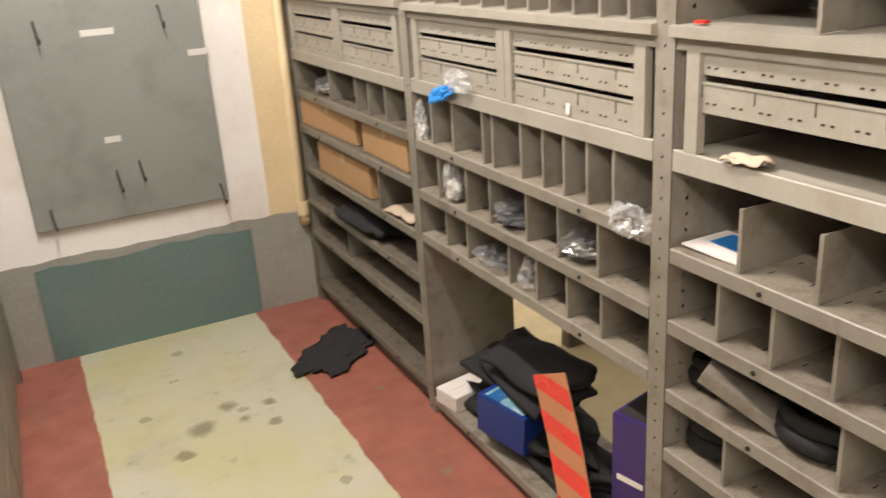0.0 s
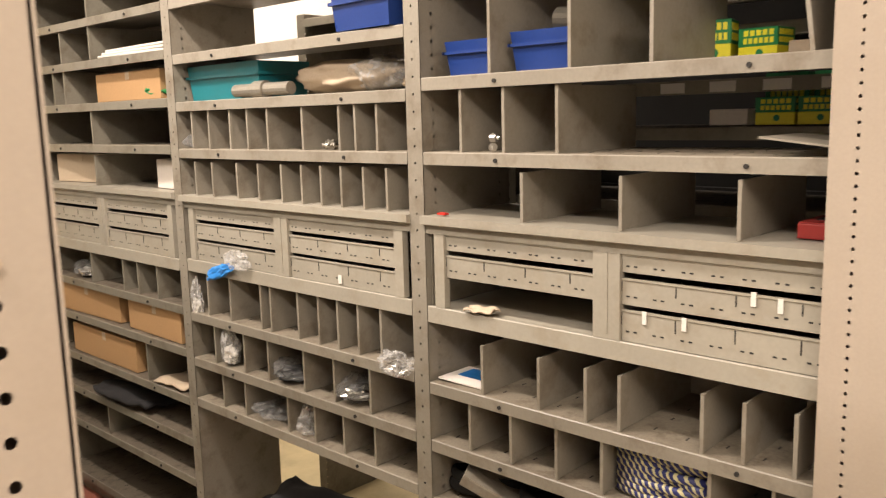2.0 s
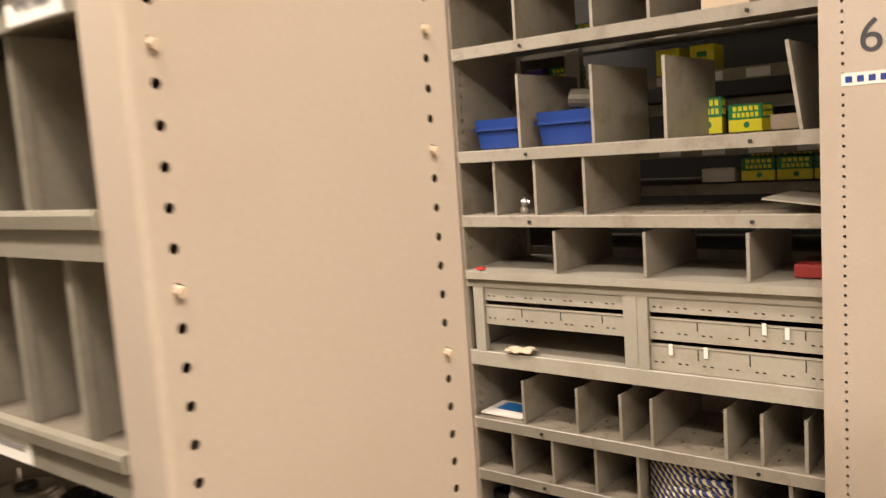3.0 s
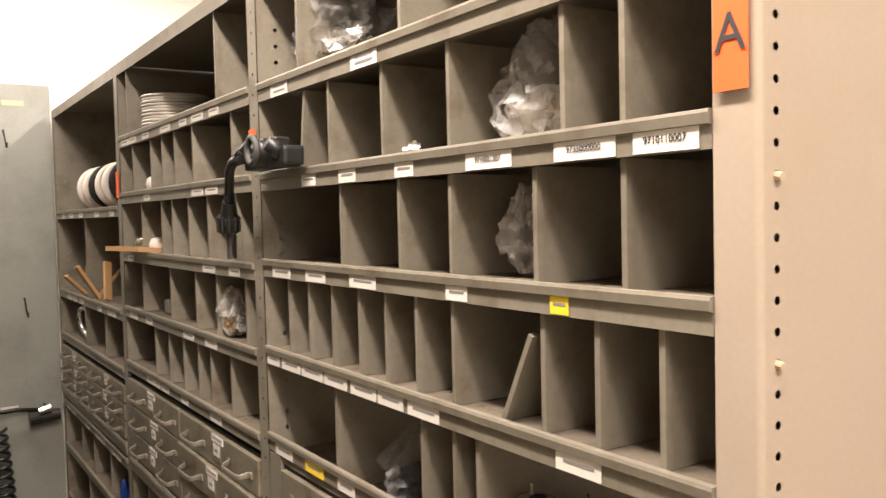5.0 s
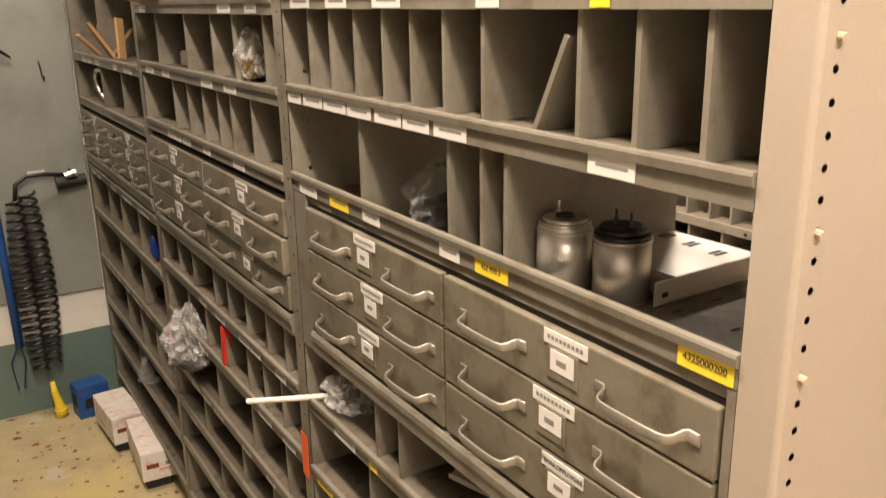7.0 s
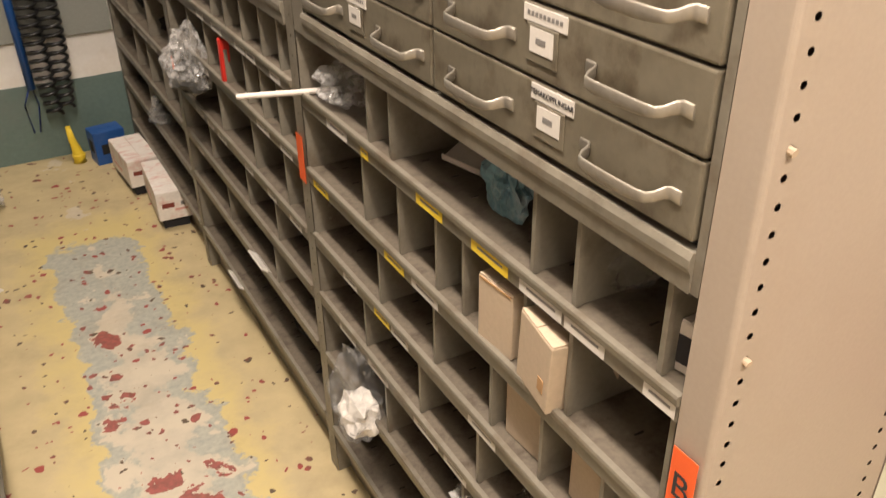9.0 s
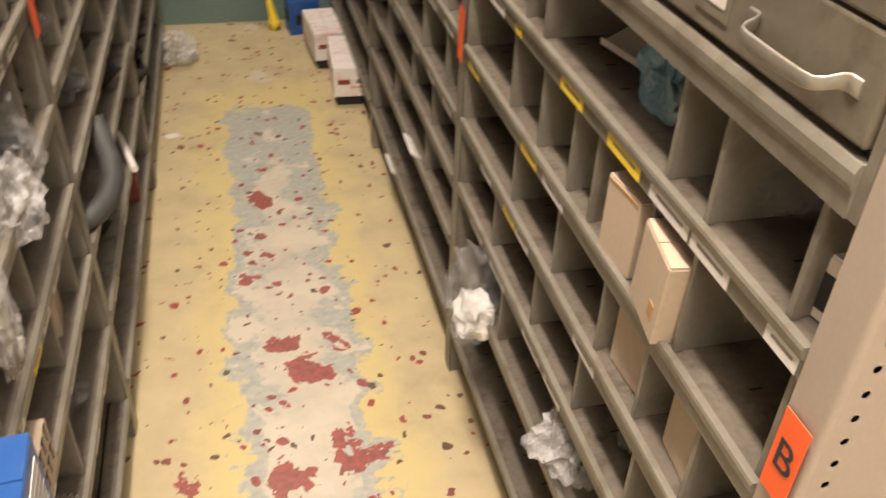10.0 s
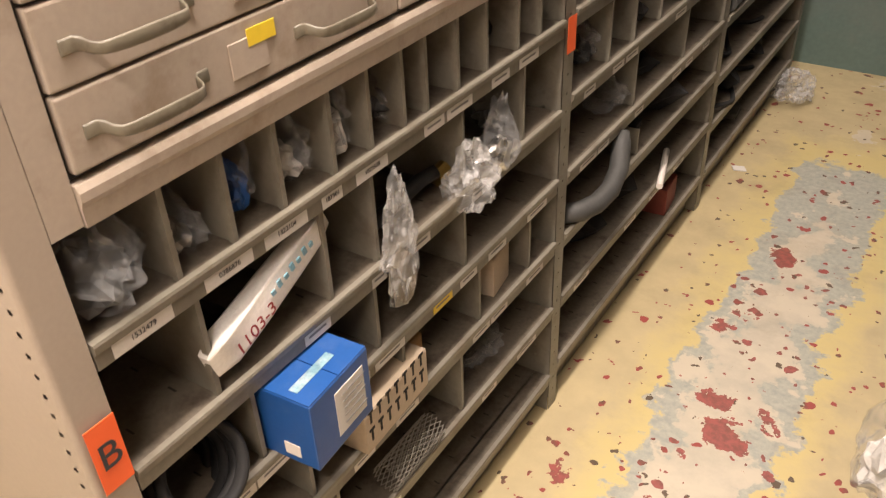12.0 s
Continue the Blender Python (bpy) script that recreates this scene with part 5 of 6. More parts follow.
plug = part("plug", bm, M["black_plastic"], con)
for k in range(10):
    a = k / 10 * 2 * math.pi
    bm = bm_new()
    cyl(bm, (-0.004 + 0.018 * math.cos(a), 0.177 + 0.018 * math.sin(a), -0.071), (-0.003 + 0.018 * math.cos(a), 0.181 + 0.018 * math.sin(a), -0.096), 0.0028, n=6)
    part("rib", bm, M["black_plastic"], plug)
for k in range(2):
    bm = bm_new()
    cyl(bm, (-0.002, 0.178 + k * 0.010, -0.095), (0.0, 0.182 + k * 0.012, -0.142), 0.0025, n=8)
    part("wire", bm, M["grey_rubber"], con)

# pulleys, rings and odds on the upper shelves by the wall
roll = thing("steel_ring", -0.395, 1.985, 1.857, "stack of pale metal rings on the upper shelf", "ring")
for k in range(4):
    bm = bm_new()
    cyl(bm, (0, 0, k * 0.023 + 0.003), (0, 0, k * 0.023 + 0.020), 0.082, n=40)
    ring(bm, 0.081, 0.004, 1, 40, 6, k * 0.023 + 0.019)
    ring(bm, 0.081, 0.004, 1, 40, 6, k * 0.023 + 0.004)
    part("ring", bm, M["dull_steel"], roll, smooth=True)
for k in range(6):
    t = thing("wire_reel", -0.40, 2.45 + k * 0.10, 1.678, "thin disc-shaped reel standing on the shelf", "reel", "reels")
    t.matrix_basis = pose(-0.40, 2.45 + k * 0.10, 1.678 + 0.075, 90, 0, 12)
    bm = bm_new()
    ring(bm, 0.062, 0.011, 1.2, 28, 8)
    part("rim", bm, M["card_white" if k % 3 else "black"], t, smooth=True)
    bm = bm_new()
    cyl(bm, (0, 0, -0.004), (0, 0, 0.004), 0.055, n=28)
    part("disc", bm, M["card_pale" if k % 2 else "shelf2"], t)
for k, (y, z, w, q) in enumerate(((2.86, 1.475, 0.14, (8, 84, 80)), (2.72, 1.40, 0.11, (24, 18, 70)), (2.58, 1.40, 0.12, (-30, 8, 95)), (2.64, 1.41, 0.10, (42, -10, 60)), (2.50, 1.40, 0.12, (-12, 12, 30)), (2.80, 1.40, 0.09, (-44, 0, 100)))):
    bm = bm_new()
    box(bm, -0.013, 0.013, -0.005, 0.005, 0, w)
    tagged(part("wood_slat", bevelled(bm, 0.001), M["card"], at=pose(-0.465 - 0.008 * (k % 3), y, z, *q)), "short pale wooden slat leaning on the shelf", "wood", "wooden slats")
carton(-0.40, 2.3, 1.396, 0.12, 0.09, 0.16, "shelf2", "grey cardboard box standing on the shelf", 5, False)
bm = bm_new()
ring(bm, 0.05, 0.008, 1.6, 28, 8)
tagged(part("pulley", bm, M["steel"], smooth=True, at=pose(-0.47, 2.85, 1.30, 0, 80, 15)), "bright steel pulley ring on the shelf", "pulley")
for k, (y, z) in enumerate(((1.98, 1.56), (2.08, 1.56), (1.95, 1.71))):
    bm = bm_new()
    ring(bm, 0.022, 0.012, 1.5, 24, 8, 0.018)
    tagged(part("bearing", bm, M["steel" if k % 2 else "card_white"], smooth=True, at=pose(-0.45, y, z, 0, 0, 0)), "small bearing ring lying in a bin", "bearing", "bearings")
bm = bm_new()
box(bm, -0.05, 0.05, -0.1, 0.08, 0, 0.012)
tagged(part("cardboard_strip", bm, M["card"], at=pose(-0.50, 1.98, 1.56, 0, 6, 12)), "bent strip of brown cardboard on the lip", "cardboard")
bm = bm_new()
box(bm, -0.02, 0.02, -0.03, 0.03, 0, 0.035)
tagged(part("metal_block", bevelled(bm, 0.004), M["handle"], at=pose(-0.45, 1.85, 1.414)), "small grey metal block in a bin", "metal block")
bm = bm_new()
tube(bm, [(0, 0.018 * math.sin(k * 0.9), k * 0.010) for k in range(11)], 0.006, 8)
tagged(part("chain_piece", bm, M["black"], smooth=True, at=pose(-0.46, 1.40, 1.272)), "short dark chain hanging in a bin", "chain")
for k, (y, z) in enumerate(((1.62, 0.74), (1.5, 0.74), (1.3, 0.74), (1.72, 0.74), (2.05, 0.88), (1.95, 0.88), (1.8, 0.878), (2.6, 0.824), (2.75, 0.64), (2.5, 0.64), (1.7, 0.33), (1.5, 0.33), (1.3, 0.15), (1.45, 0.15))):
    bm = bm_new()
    crumpled(bm, 0.10, 0.07, 0.05 + 0.02 * (k % 3), 60 + k, 0.5, 2)
    tagged(part("dark_part", bm, M["black" if k % 3 else "cloth"], at=pose(-0.41, y, z)), "dark lump lying in a bin", "spare part", "dark spare parts")
bm = bm_new()
box(bm, -0.012, 0.012, -0.008, 0.008, 0, 0.10)
tagged(part("red_strap", bevelled(bm, 0.003), M["red"], at=pose(-0.49, 1.66, 0.74, 4, 0, 0)), "red strap hanging over the shelf edge", "strap")
bm = bm_new()
crumpled(bm, 0.03, 0.04, 0.07, 81, 0.3, 2)
tagged(part("blue_part", bm, M["blue"], at=pose(-0.48, 2.33, 0.825)), "blue plastic part standing on the shelf", "spare part")
carton(-0.452, 0.545, 0.733, 0.09, 0.066, 0.092, "card_pale", "plain beige carton pushed into a bin", 5, False, "beige cartons", 0, (("-x", 0.0, 0.088, 0.06, 0.003, "card"),))
carton(-0.462, 0.443, 0.733, 0.09, 0.074, 0.095, "card_pale", "plain beige carton sticking out of a bin", -8, False, "beige cartons", 4, (("-x", -0.02, 0.03, 0.012, 0.018, "card"),))
carton(-0.435, 0.50, 0.601, 0.09, 0.07, 0.085, "card_pale", "plain beige carton in a low bin", 4, False, "beige cartons")
carton(-0.440, 0.37, 0.601, 0.08, 0.06, 0.08, "card_pale", "plain beige carton in a low bin", -5, False, "beige cartons")
carton(-0.445, 0.27, 0.875, 0.06, 0.045, 0.055, "card_white", "small white carton with a black end", 10, False, "", 0, (("-x", 0.005, 0.025, 0.03, 0.03, "ink"),))
bm = bm_new()
box(bm, -0.035, 0.05, -0.055, 0.05, 0, 0.003)
box(bm, -0.035, -0.033, -0.055, 0.05, 0.003, 0.010)
tagged(part("paper_sheet", bevelled(bm, 0.0008), M["card_white"], at=pose(-0.39, 0.735, 0.884, 9, -12, 24)), "folded white paper sheet in a bin", "paper")
bm = bm_new()
box(bm, -0.03, 0.03, -0.004, 0.004, 0, 0.012)
for k, (y, z) in enumerate(((1.95, 0.145), (1.85, 0.15))):
    b2 = bm_new()
    box(b2, -0.015, 0.015, -0.05, 0.05, 0, 0.004)
    tagged(part("paper_tag", b2, M["paper"], at=pose(-0.505, 1.55 + k * 0.25, 0.33 - k * 0.19, 0, 40, 0)), "white paper tag lying on the shelf edge", "paper", "paper tags")
bm.free()
wrap_prints = (("-y", -0.022, 0.052, 0.040, 0.016, "dull_red"), ("-y", 0.022, 0.034, 0.05, 0.007, "pink"), ("-y", 0.03, 0.054, 0.022, 0.014, "grime_ink"), ("-x", 0.03, 0.03, 0.10, 0.010, "pink"))
for k, (y, dy) in enumerate(((2.60, 0.29), (2.90, 0.26))):
    # dark block added as a support and for the shadow beneath the carton
    bm = bm_new()
    box(bm, -0.045, 0.04, -dy / 2 + 0.01, dy / 2 - 0.01, 0, 0.034)
    tagged(part("wooden_batten", bevelled(bm, 0.003), M["cloth"], at=pose(-0.515 - k * 0.045, y, 0.0005, 0, 0, -3 + 7 * k)), "dark block added for the shadow under a carton", "batten", "battens")
    carton(-0.515 - k * 0.045, y, 0.0355, 0.115, dy, 0.10, "printed_wrap", "white wrapped carton with a faded red print", -3 + 7 * k, False, "wrapped cartons", 0, wrap_prints)

# ---- the second aisle, outer rack ----
bag(-1.185, 0.235, 0.857, 0.12, 0.085, 0.10, 101, "clear bag of grey parts in a bin", "grey_rubber")
bag(-1.19, 0.325, 0.857, 0.09, 0.055, 0.07, 103, "clear bag of pale clips in a bin", "steel")
bag(-1.19, 0.405, 0.857, 0.09, 0.055, 0.12, 107, "clear bag of dark blue parts in a bin", "blue_card")
bag(-1.19, 0.485, 0.857, 0.09, 0.06, 0.085, 109, "clear bag with a white paper label in a bin", "paper")
bag(-1.19, 0.56, 0.857, 0.09, 0.055, 0.11, 113, "clear bag with a white paper label in a bin", "paper")
bag(-1.135, 0.80, 0.665, 0.07, 0.10, 0.10, 127, "crumpled clear bag bulging over the lip", None, film="film")
bag(-1.14, 0.89, 0.68, 0.055, 0.07, 0.11, 131, "clear bag hanging over the shelf lip", "steel")
bag(-1.118, 0.60, 0.63, 0.03, 0.07, 0.17, 137, "long grey plastic bag hanging over the shelf edge", "shelf2", film="film")
bag(-1.20, 0.98, 0.702, 0.10, 0.08, 0.08, 139, "clear bag of fittings in a bin", "steel")
bag(-1.20, 0.90, 0.280, 0.10, 0.14, 0.07, 149, "clear bag lying on a low shelf", None)
bag(-1.20, 1.27, 0.714, 0.10, 0.08, 0.08, 151, "clear bag of dark parts in a bin", "black")
bag(-1.19, 1.40, 0.566, 0.10, 0.1, 0.07, 157, "clear bag of parts on the shelf", None)
bag(-1.10, 2.92, 0.0, 0.15, 0.20, 0.11, 163, "crumpled clear plastic bag lying on the floor", None, film="film")
bag(-1.20, 0.66, 0.857, 0.09, 0.06, 0.06, 167, "clear bag of small dark parts in a bin", "black")
pk = thing("foam_packet", -1.128, 0.395, 0.705, "long white foam-wrapped packet with red handwriting", "packet")
pk.matrix_basis = pose(-1.150, 0.405, 0.772, 17, 0, 3)
bm = bm_new()
box(bm, -0.013, 0.013, -0.105, 0.11, -0.021, 0.021)
bmesh.ops.subdivide_edges(bm, edges=bm.edges[:], cuts=7, use_grid_fill=True)
for v in bm.verts:
    f = (v.co.y + 0.105) / 0.215
    v.co.z *= 1.05 - 0.35 * f * f
    v.co.x *= 1 - 0.3 * f
    e = min(f, 1 - f) * 8
    if e < 1:
        v.co.x *= 0.55 + 0.45 * e
        v.co.z *= 0.75 + 0.25 * e
    v.co += Vector((0.004, 0.0, 0.005)) * noise.noise(v.co * 34) + Vector((0.0, 0.0, 0.004)) * noise.noise(v.co * 12)
part("wrap", bm, M["foam"], pk, smooth=True)
words("writing", "1103-3", 0.024, M["dull_red_plastic"], pk, pose(0.0165, -0.045, -0.006, 90, 0, 90), "red handwritten number")
bm = bm_new()
for k in range(7):
    box(bm, 0.0135, 0.0155, -0.008 + k * 0.012, -0.002 + k * 0.012, 0.003, 0.009 + 0.004 * (k % 2))
part("print", bm, M["bluefilm"], pk)
blue = carton(-1.150, 0.412, 0.569, 0.15, 0.112, 0.102, "blue_card", "blue carton with a white label sticking out of a bin", 4, False, "", 0,
              (("+x", 0.015, 0.050, 0.056, 0.066, "paper"), ("top", 0.045, -0.01, 0.012, 0.07, "bluefilm"), ("-y", 0.04, 0.02, 0.022, 0.018, "card_white")))
bm = bm_new()
for k in range(5):
    box(bm, 0.0762, 0.0768, 0.0, 0.044 - 0.006 * (k % 2), 0.072 - k * 0.011, 0.0735 - k * 0.011)
part("print", bm, M["grime_ink"], blue)
pat = carton(-1.20, 0.575, 0.435, 0.15, 0.16, 0.070, "card_pale", "brown carton printed with dark bolt shapes", 3, False)
for k in range(14):
    bm = bm_new()
    u, v = -0.068 + (k % 7) * 0.0215, 0.018 + (k // 7) * 0.032
    box(bm, 0.075, 0.0757, u, u + 0.004, v, v + 0.02)
    box(bm, 0.075, 0.0757, u - 0.004, u + 0.008, v + 0.018, v + 0.023)
    part("print", bm, M["black"], pat)
mesh_tube = thing("mesh_sleeve", -1.165, 0.66, 0.305, "cylinder of expanded metal mesh lying on the shelf", "metal mesh")
mesh_tube.matrix_basis = pose(-1.148, 0.625, 0.284, 0, 0, 0)
n, rows = 18, 14
for d in (1, -1):
    bm = bm_new()
    for k in range(n):
        tube(bm, [(0.024 * math.cos(2 * math.pi * (k / n + d * j * 0.028)), -0.065 + j * 0.010, 0.024 + 0.024 * math.sin(2 * math.pi * (k / n + d * j * 0.028))) for j in range(rows)], 0.0009, 4, False)
    o = part("strand_net", bm, M["handle"], mesh_tube)
    o["kind"] = "stuff"
belt_coil(-1.235, 0.265, 0.575, 0.052, 0.013, 6, "coil of black ribbed drive belts in a bin", 0, 0, 60)
hose = thing("rubber_hose", -1.16, 1.25, 0.43, "curved grey rubber hose lying over the lip", "hose")
bm = bm_new()
tube(bm, [(0.0, -0.09, 0.022), (0.03, -0.06, 0.022), (0.045, -0.02, 0.024), (0.05, 0.03, 0.03), (0.045, 0.08, 0.05), (0.03, 0.12, 0.085), (0.02, 0.135, 0.10)], 0.020, 14, True)
part("tube", bm, M["grey_rubber"], hose, smooth=True)
arm = thing("control_arm", -1.20, 0.70, 0.702, "black bent rod with a brass ball end", "spare part")
bm = bm_new()
tube(bm, [(0.02, -0.09, 0.02), (0.02, -0.03, 0.022), (0.025, 0.03, 0.035), (0.03, 0.06, 0.035)], 0.011, 10)
part("rod", bm, M["black_plastic"], arm, smooth=True)
bm = bm_new()
cyl(bm, (0.03, 0.06, 0.025), (0.03, 0.085, 0.03), 0.013, n=14)
part("ball_end", bm, M["brass"], arm)
carton(-1.20, 1.82, 0.116, 0.10, 0.10, 0.075, "dull_red", "dull red carton on the lowest shelf", 5, False)
carton(-1.20, 0.92, 0.434, 0.09, 0.07, 0.08, "card_pale", "beige carton at the back of a bin", 8, False)
carton(-1.21, 0.66, 0.434, 0.08, 0.09, 0.05, "card", "small orange-brown carton in a bin", 0, False)
for k in range(3):
    bm = bm_new()
    tube(bm, [(0.03 * math.sin(j * 0.5 + k), j * 0.03, 0.012 + 0.01 * math.cos(j * 0.7 + k)) for j in range(14)], 0.007, 8)
    tagged(part("cable", bm, M["black"], smooth=True, at=pose(-1.16 - 0.03 * k, 2.12 + 0.05 * k, (0.262, 0.402, 0.562)[k])), "black cable coiled loosely on the shelf", "cable", "cables")
bm = bm_new()
cyl(bm, (-1.15, 2.1, 0.585), (-1.16, 2.45, 0.590), 0.022, n=16)
tagged(part("grey_tube", bm, M["grey_rubber"]), "grey pipe length lying along the shelf", "pipe")
bm = bm_new()
cyl(bm, (-1.12, 1.62, 0.292), (-1.17, 1.80, 0.292), 0.008, n=10)
tagged(part("metal_rod", bm, M["card_white"]), "pale rod lying across the lip", "rod")
for k, (y, z, sz) in enumerate(((0.62, 0.857, 0.05), (0.75, 0.857, 0.05), (0.36, 0.702, 0.06), (1.5, 0.714, 0.08), (1.62, 0.714, 0.07), (1.75, 0.714, 0.07), (1.6, 0.566, 0.08), (1.55, 0.43, 0.09), (1.75, 0.43, 0.1), (1.35, 0.283, 0.09), (1.55, 0.283, 0.1), (2.3, 0.263, 0.1), (2.6, 0.263, 0.1), (2.4, 0.117, 0.1), (0.95, 0.857, 0.05))):
    bm = bm_new()
    crumpled(bm, sz * 1.4, sz, sz * 0.8, 200 + k, 0.5, 2)
    tagged(part("dark_part", bm, M["black" if k % 4 else "cloth"], at=pose(-1.22, y, z)), "dark lump lying in a bin", "spare part", "dark spare parts")
scrap = bm_new()
box(scrap, -0.02, 0.02, -0.015, 0.015, 0, 0.003)
tagged(part("paper_scrap", scrap, M["paper"], at=pose(-1.10, 2.33, 0.001, 0, 6, 30)), "torn scrap of white paper on the floor", "paper")
lab4 = bm_new()
box(lab4, -0.0005, 0.0005, 0.230, 0.266, 0.013, 0.029)
part("label", lab4, M["yellow"], bay_d).matrix_basis = pose(0.0045, 0, 1.03)


# ---- the first aisle: north wall ----
def wall_board(x0, x1, z0, z1, lab, tags, hooks, wall=WALL_Y):
    """A grey board fixed flat on the wall, with label strips and bent hooks."""
    t = thing("tool_board", (x0 + x1) / 2, wall, z0, lab, "board")
    cx = (x0 + x1) / 2
    bm = bm_new()
    box(bm, x0 - cx, x1 - cx, -0.022, -0.004, 0, z1 - z0)
    part("panel", bevelled(bm, 0.002), M["board"], t)
    for x, z, w, m in tags:
        bm = bm_new()
        box(bm, x - cx - w / 2, x - cx + w / 2, -0.0228, -0.022, z - z0 - 0.010, z - z0 + 0.010)
        part("label", bm, M[m], t)
    for x, z in hooks:
        bm = bm_new()
        tube(bm, [(x - cx, -0.022, z - z0 + 0.03), (x - cx, -0.04, z - z0 + 0.02), (x - cx + 0.004, -0.042, z - z0 - 0.02), (x - cx + 0.006, -0.055, z - z0 - 0.035), (x - cx + 0.006, -0.07, z - z0 - 0.02)], 0.003, 8)
        part("hook", bm, M["black"], t, "dark wire hook", True)
    return t


wall_board(-0.123, 0.497, 0.660, 1.75, "grey painted tool board on the white wall", ((0.472, 1.168, 0.065, "paper"), (0.175, 1.262, 0.10, "paper"), (0.158, 0.925, 0.05, "paper")),
           ((0.0, 1.28), (0.368, 1.295), (0.150, 0.790), (0.225, 0.812), (0.475, 0.685), (-0.07, 0.70)), AISLE_WALL)
wall_board(-1.45, -0.495, 0.47, 2.15, "tall grey-green tool board beside the racks", ((-0.62, 2.08, 0.075, "card_pale"), (-0.70, 2.03, 0.05, "paper"), (-0.675, 0.955, 0.06, "paper"), (-0.80, 1.31, 0.05, "card_pale")),
           ((-0.655, 1.95), (-0.61, 1.33), (-0.56, 0.93)))
pipe = thing("wall_pipe", 0.755, AISLE_WALL - 0.035, 0.0, "cream-painted pipe running down the wall corner", "pipe")
bm = bm_new()
tube(bm, [(0, 0, 2.60), (0, 0, 0.56), (0.004, 0.0, 0.535), (0.008, 0.012, 0.52), (0.008, 0.03, 0.515)], 0.019, 14)
part("tube", bm, M["pipe"], pipe, smooth=True)
bm = bm_new()
cyl(bm, (0, 0, 0.55), (0, 0, 0.60), 0.023, n=16)
part("coupling", bm, M["pipe"], pipe)
bm = bm_new()
box(bm, 0.64, 0.90, AISLE_WALL - 0.004, AISLE_WALL, 0.56, 2.60)
tagged(part("trim", bm, M["pipe"]), "yellowed strip of wall paint beside the pipe", "wall paint", kind="structure")

# things hanging on the far end of the second aisle
spiral = thing("spiral_hose", -0.745, WALL_Y - 0.085, 0.17, "black coiled air hose hanging on the board", "hose")
for e in (-1, 1):
    bm = bm_new()
    pts = []
    for k in range(420):
        f = k / 419
        a = f * 2 * math.pi * 21
        rr = 0.026 + 0.010 * math.sin(f * math.pi)
        pts.append((e * (0.022 + 0.012 * math.sin(f * math.pi)) + rr * math.cos(a), rr * math.sin(a), 0.03 + 0.68 * f + (0.02 if e > 0 else 0)))
    tube(bm, pts, 0.0062, 6)
    part("coil", bm, M["black_plastic"], spiral, smooth=True)
bm = bm_new()
tube(bm, [(-0.02, 0, 0.70), (-0.01, 0.01, 0.76), (0.03, 0.02, 0.785), (0.09, 0.03, 0.785), (0.16, 0.03, 0.775)], 0.008, 8)
part("tail", bm, M["black_plastic"], spiral, smooth=True)
bm = bm_new()
cyl(bm, (0.13, 0.03, 0.745), (0.235, 0.03, 0.75), 0.028, 0.022, n=16)
part("coupling", bm, M["black_plastic"], spiral)
bm = bm_new()
cyl(bm, (0.16, 0.0, 0.775), (0.20, 0.0, 0.785), 0.014, n=12)
part("fitting", bm, M["steel"], spiral)
strap = thing("lifting_strap", -0.835, WALL_Y - 0.05, 0.30, "blue hanging tube with loose cords at its foot", "strap")
bm = bm_new()
tube(bm, [(0, 0, 1.0), (0.0, 0, 0.7), (0.004, 0, 0.35), (0.008, 0, 0.0)], 0.016, 10)
part("tube", bm, M["blue_card"], strap, smooth=True)
for k in range(2):
    bm = bm_new()
    tube(bm, [(0.006, 0, 0.02), (0.02 - 0.05 * k, 0.0, -0.06), (0.0 - 0.02 * k, 0, -0.17)], 0.003, 6)
    part("cord", bm, M["blue"], strap, smooth=True)
noz = thing("yellow_nozzle", -0.725, 3.20, 0.0, "yellow plastic nozzle standing on the floor", "nozzle")
bm = bm_new()
tube(bm, [(0, 0, 0), (0, 0, 0.02), (-0.004, 0, 0.06), (-0.012, 0, 0.10), (-0.016, 0, 0.15)], [0.026, 0.024, 0.017, 0.013, 0.009], 14)
part("spout", bm, M["yellow"], noz, smooth=True)
bm = bm_new()
ring(bm, 0.021, 0.005, 1, 20, 8, 0.03)
part("collar", bm, M["yellow"], noz, smooth=True)
carton(-0.615, 3.17, 0.0, 0.12, 0.09, 0.13, "blue_card", "blue carton standing against the wall", 8, False, "", 0, (("-y", 0.0, 0.06, 0.07, 0.04, "black"), ("-x", 0.0, 0.07, 0.05, 0.05, "black")))
bm = bm_new()
tube(bm, [(-0.95, WALL_Y - 0.03, 1.62), (-0.86, WALL_Y - 0.035, 1.52), (-0.78, WALL_Y - 0.04, 1.44), (-0.70, WALL_Y - 0.035, 1.38)], [0.004, 0.009, 0.008, 0.004], 8)
tagged(part("wiper_blade", bm, M["black"], smooth=True), "thin black rubber blade hooked on the board", "wiper blade")

# ---- the first aisle: things on the shelves ----
carton(0.90, 2.245, 1.596, 0.17, 0.40, 0.085, "card", "orange-brown cardboard box lying across the shelf", 0)
carton(0.90, 2.66, 1.336, 0.14, 0.28, 0.095, "card_pale", "pale cardboard box with a slanted end", 8)
carton(0.90, 2.06, 1.336, 0.14, 0.15, 0.085, "card_white", "open white carton at the end of a shelf", -4, False)
carton(0.885, 2.63, 0.887, 0.18, 0.47, 0.095, "card", "brown cardboard tray box pushed into the shelf", 2)
carton(0.885, 2.155, 0.887, 0.18, 0.33, 0.095, "card", "brown cardboard tray box pushed into the shelf", -1)
carton(0.885, 2.52, 0.741, 0.18, 0.46, 0.10, "card", "brown cardboard tray box on a lower shelf", 0)
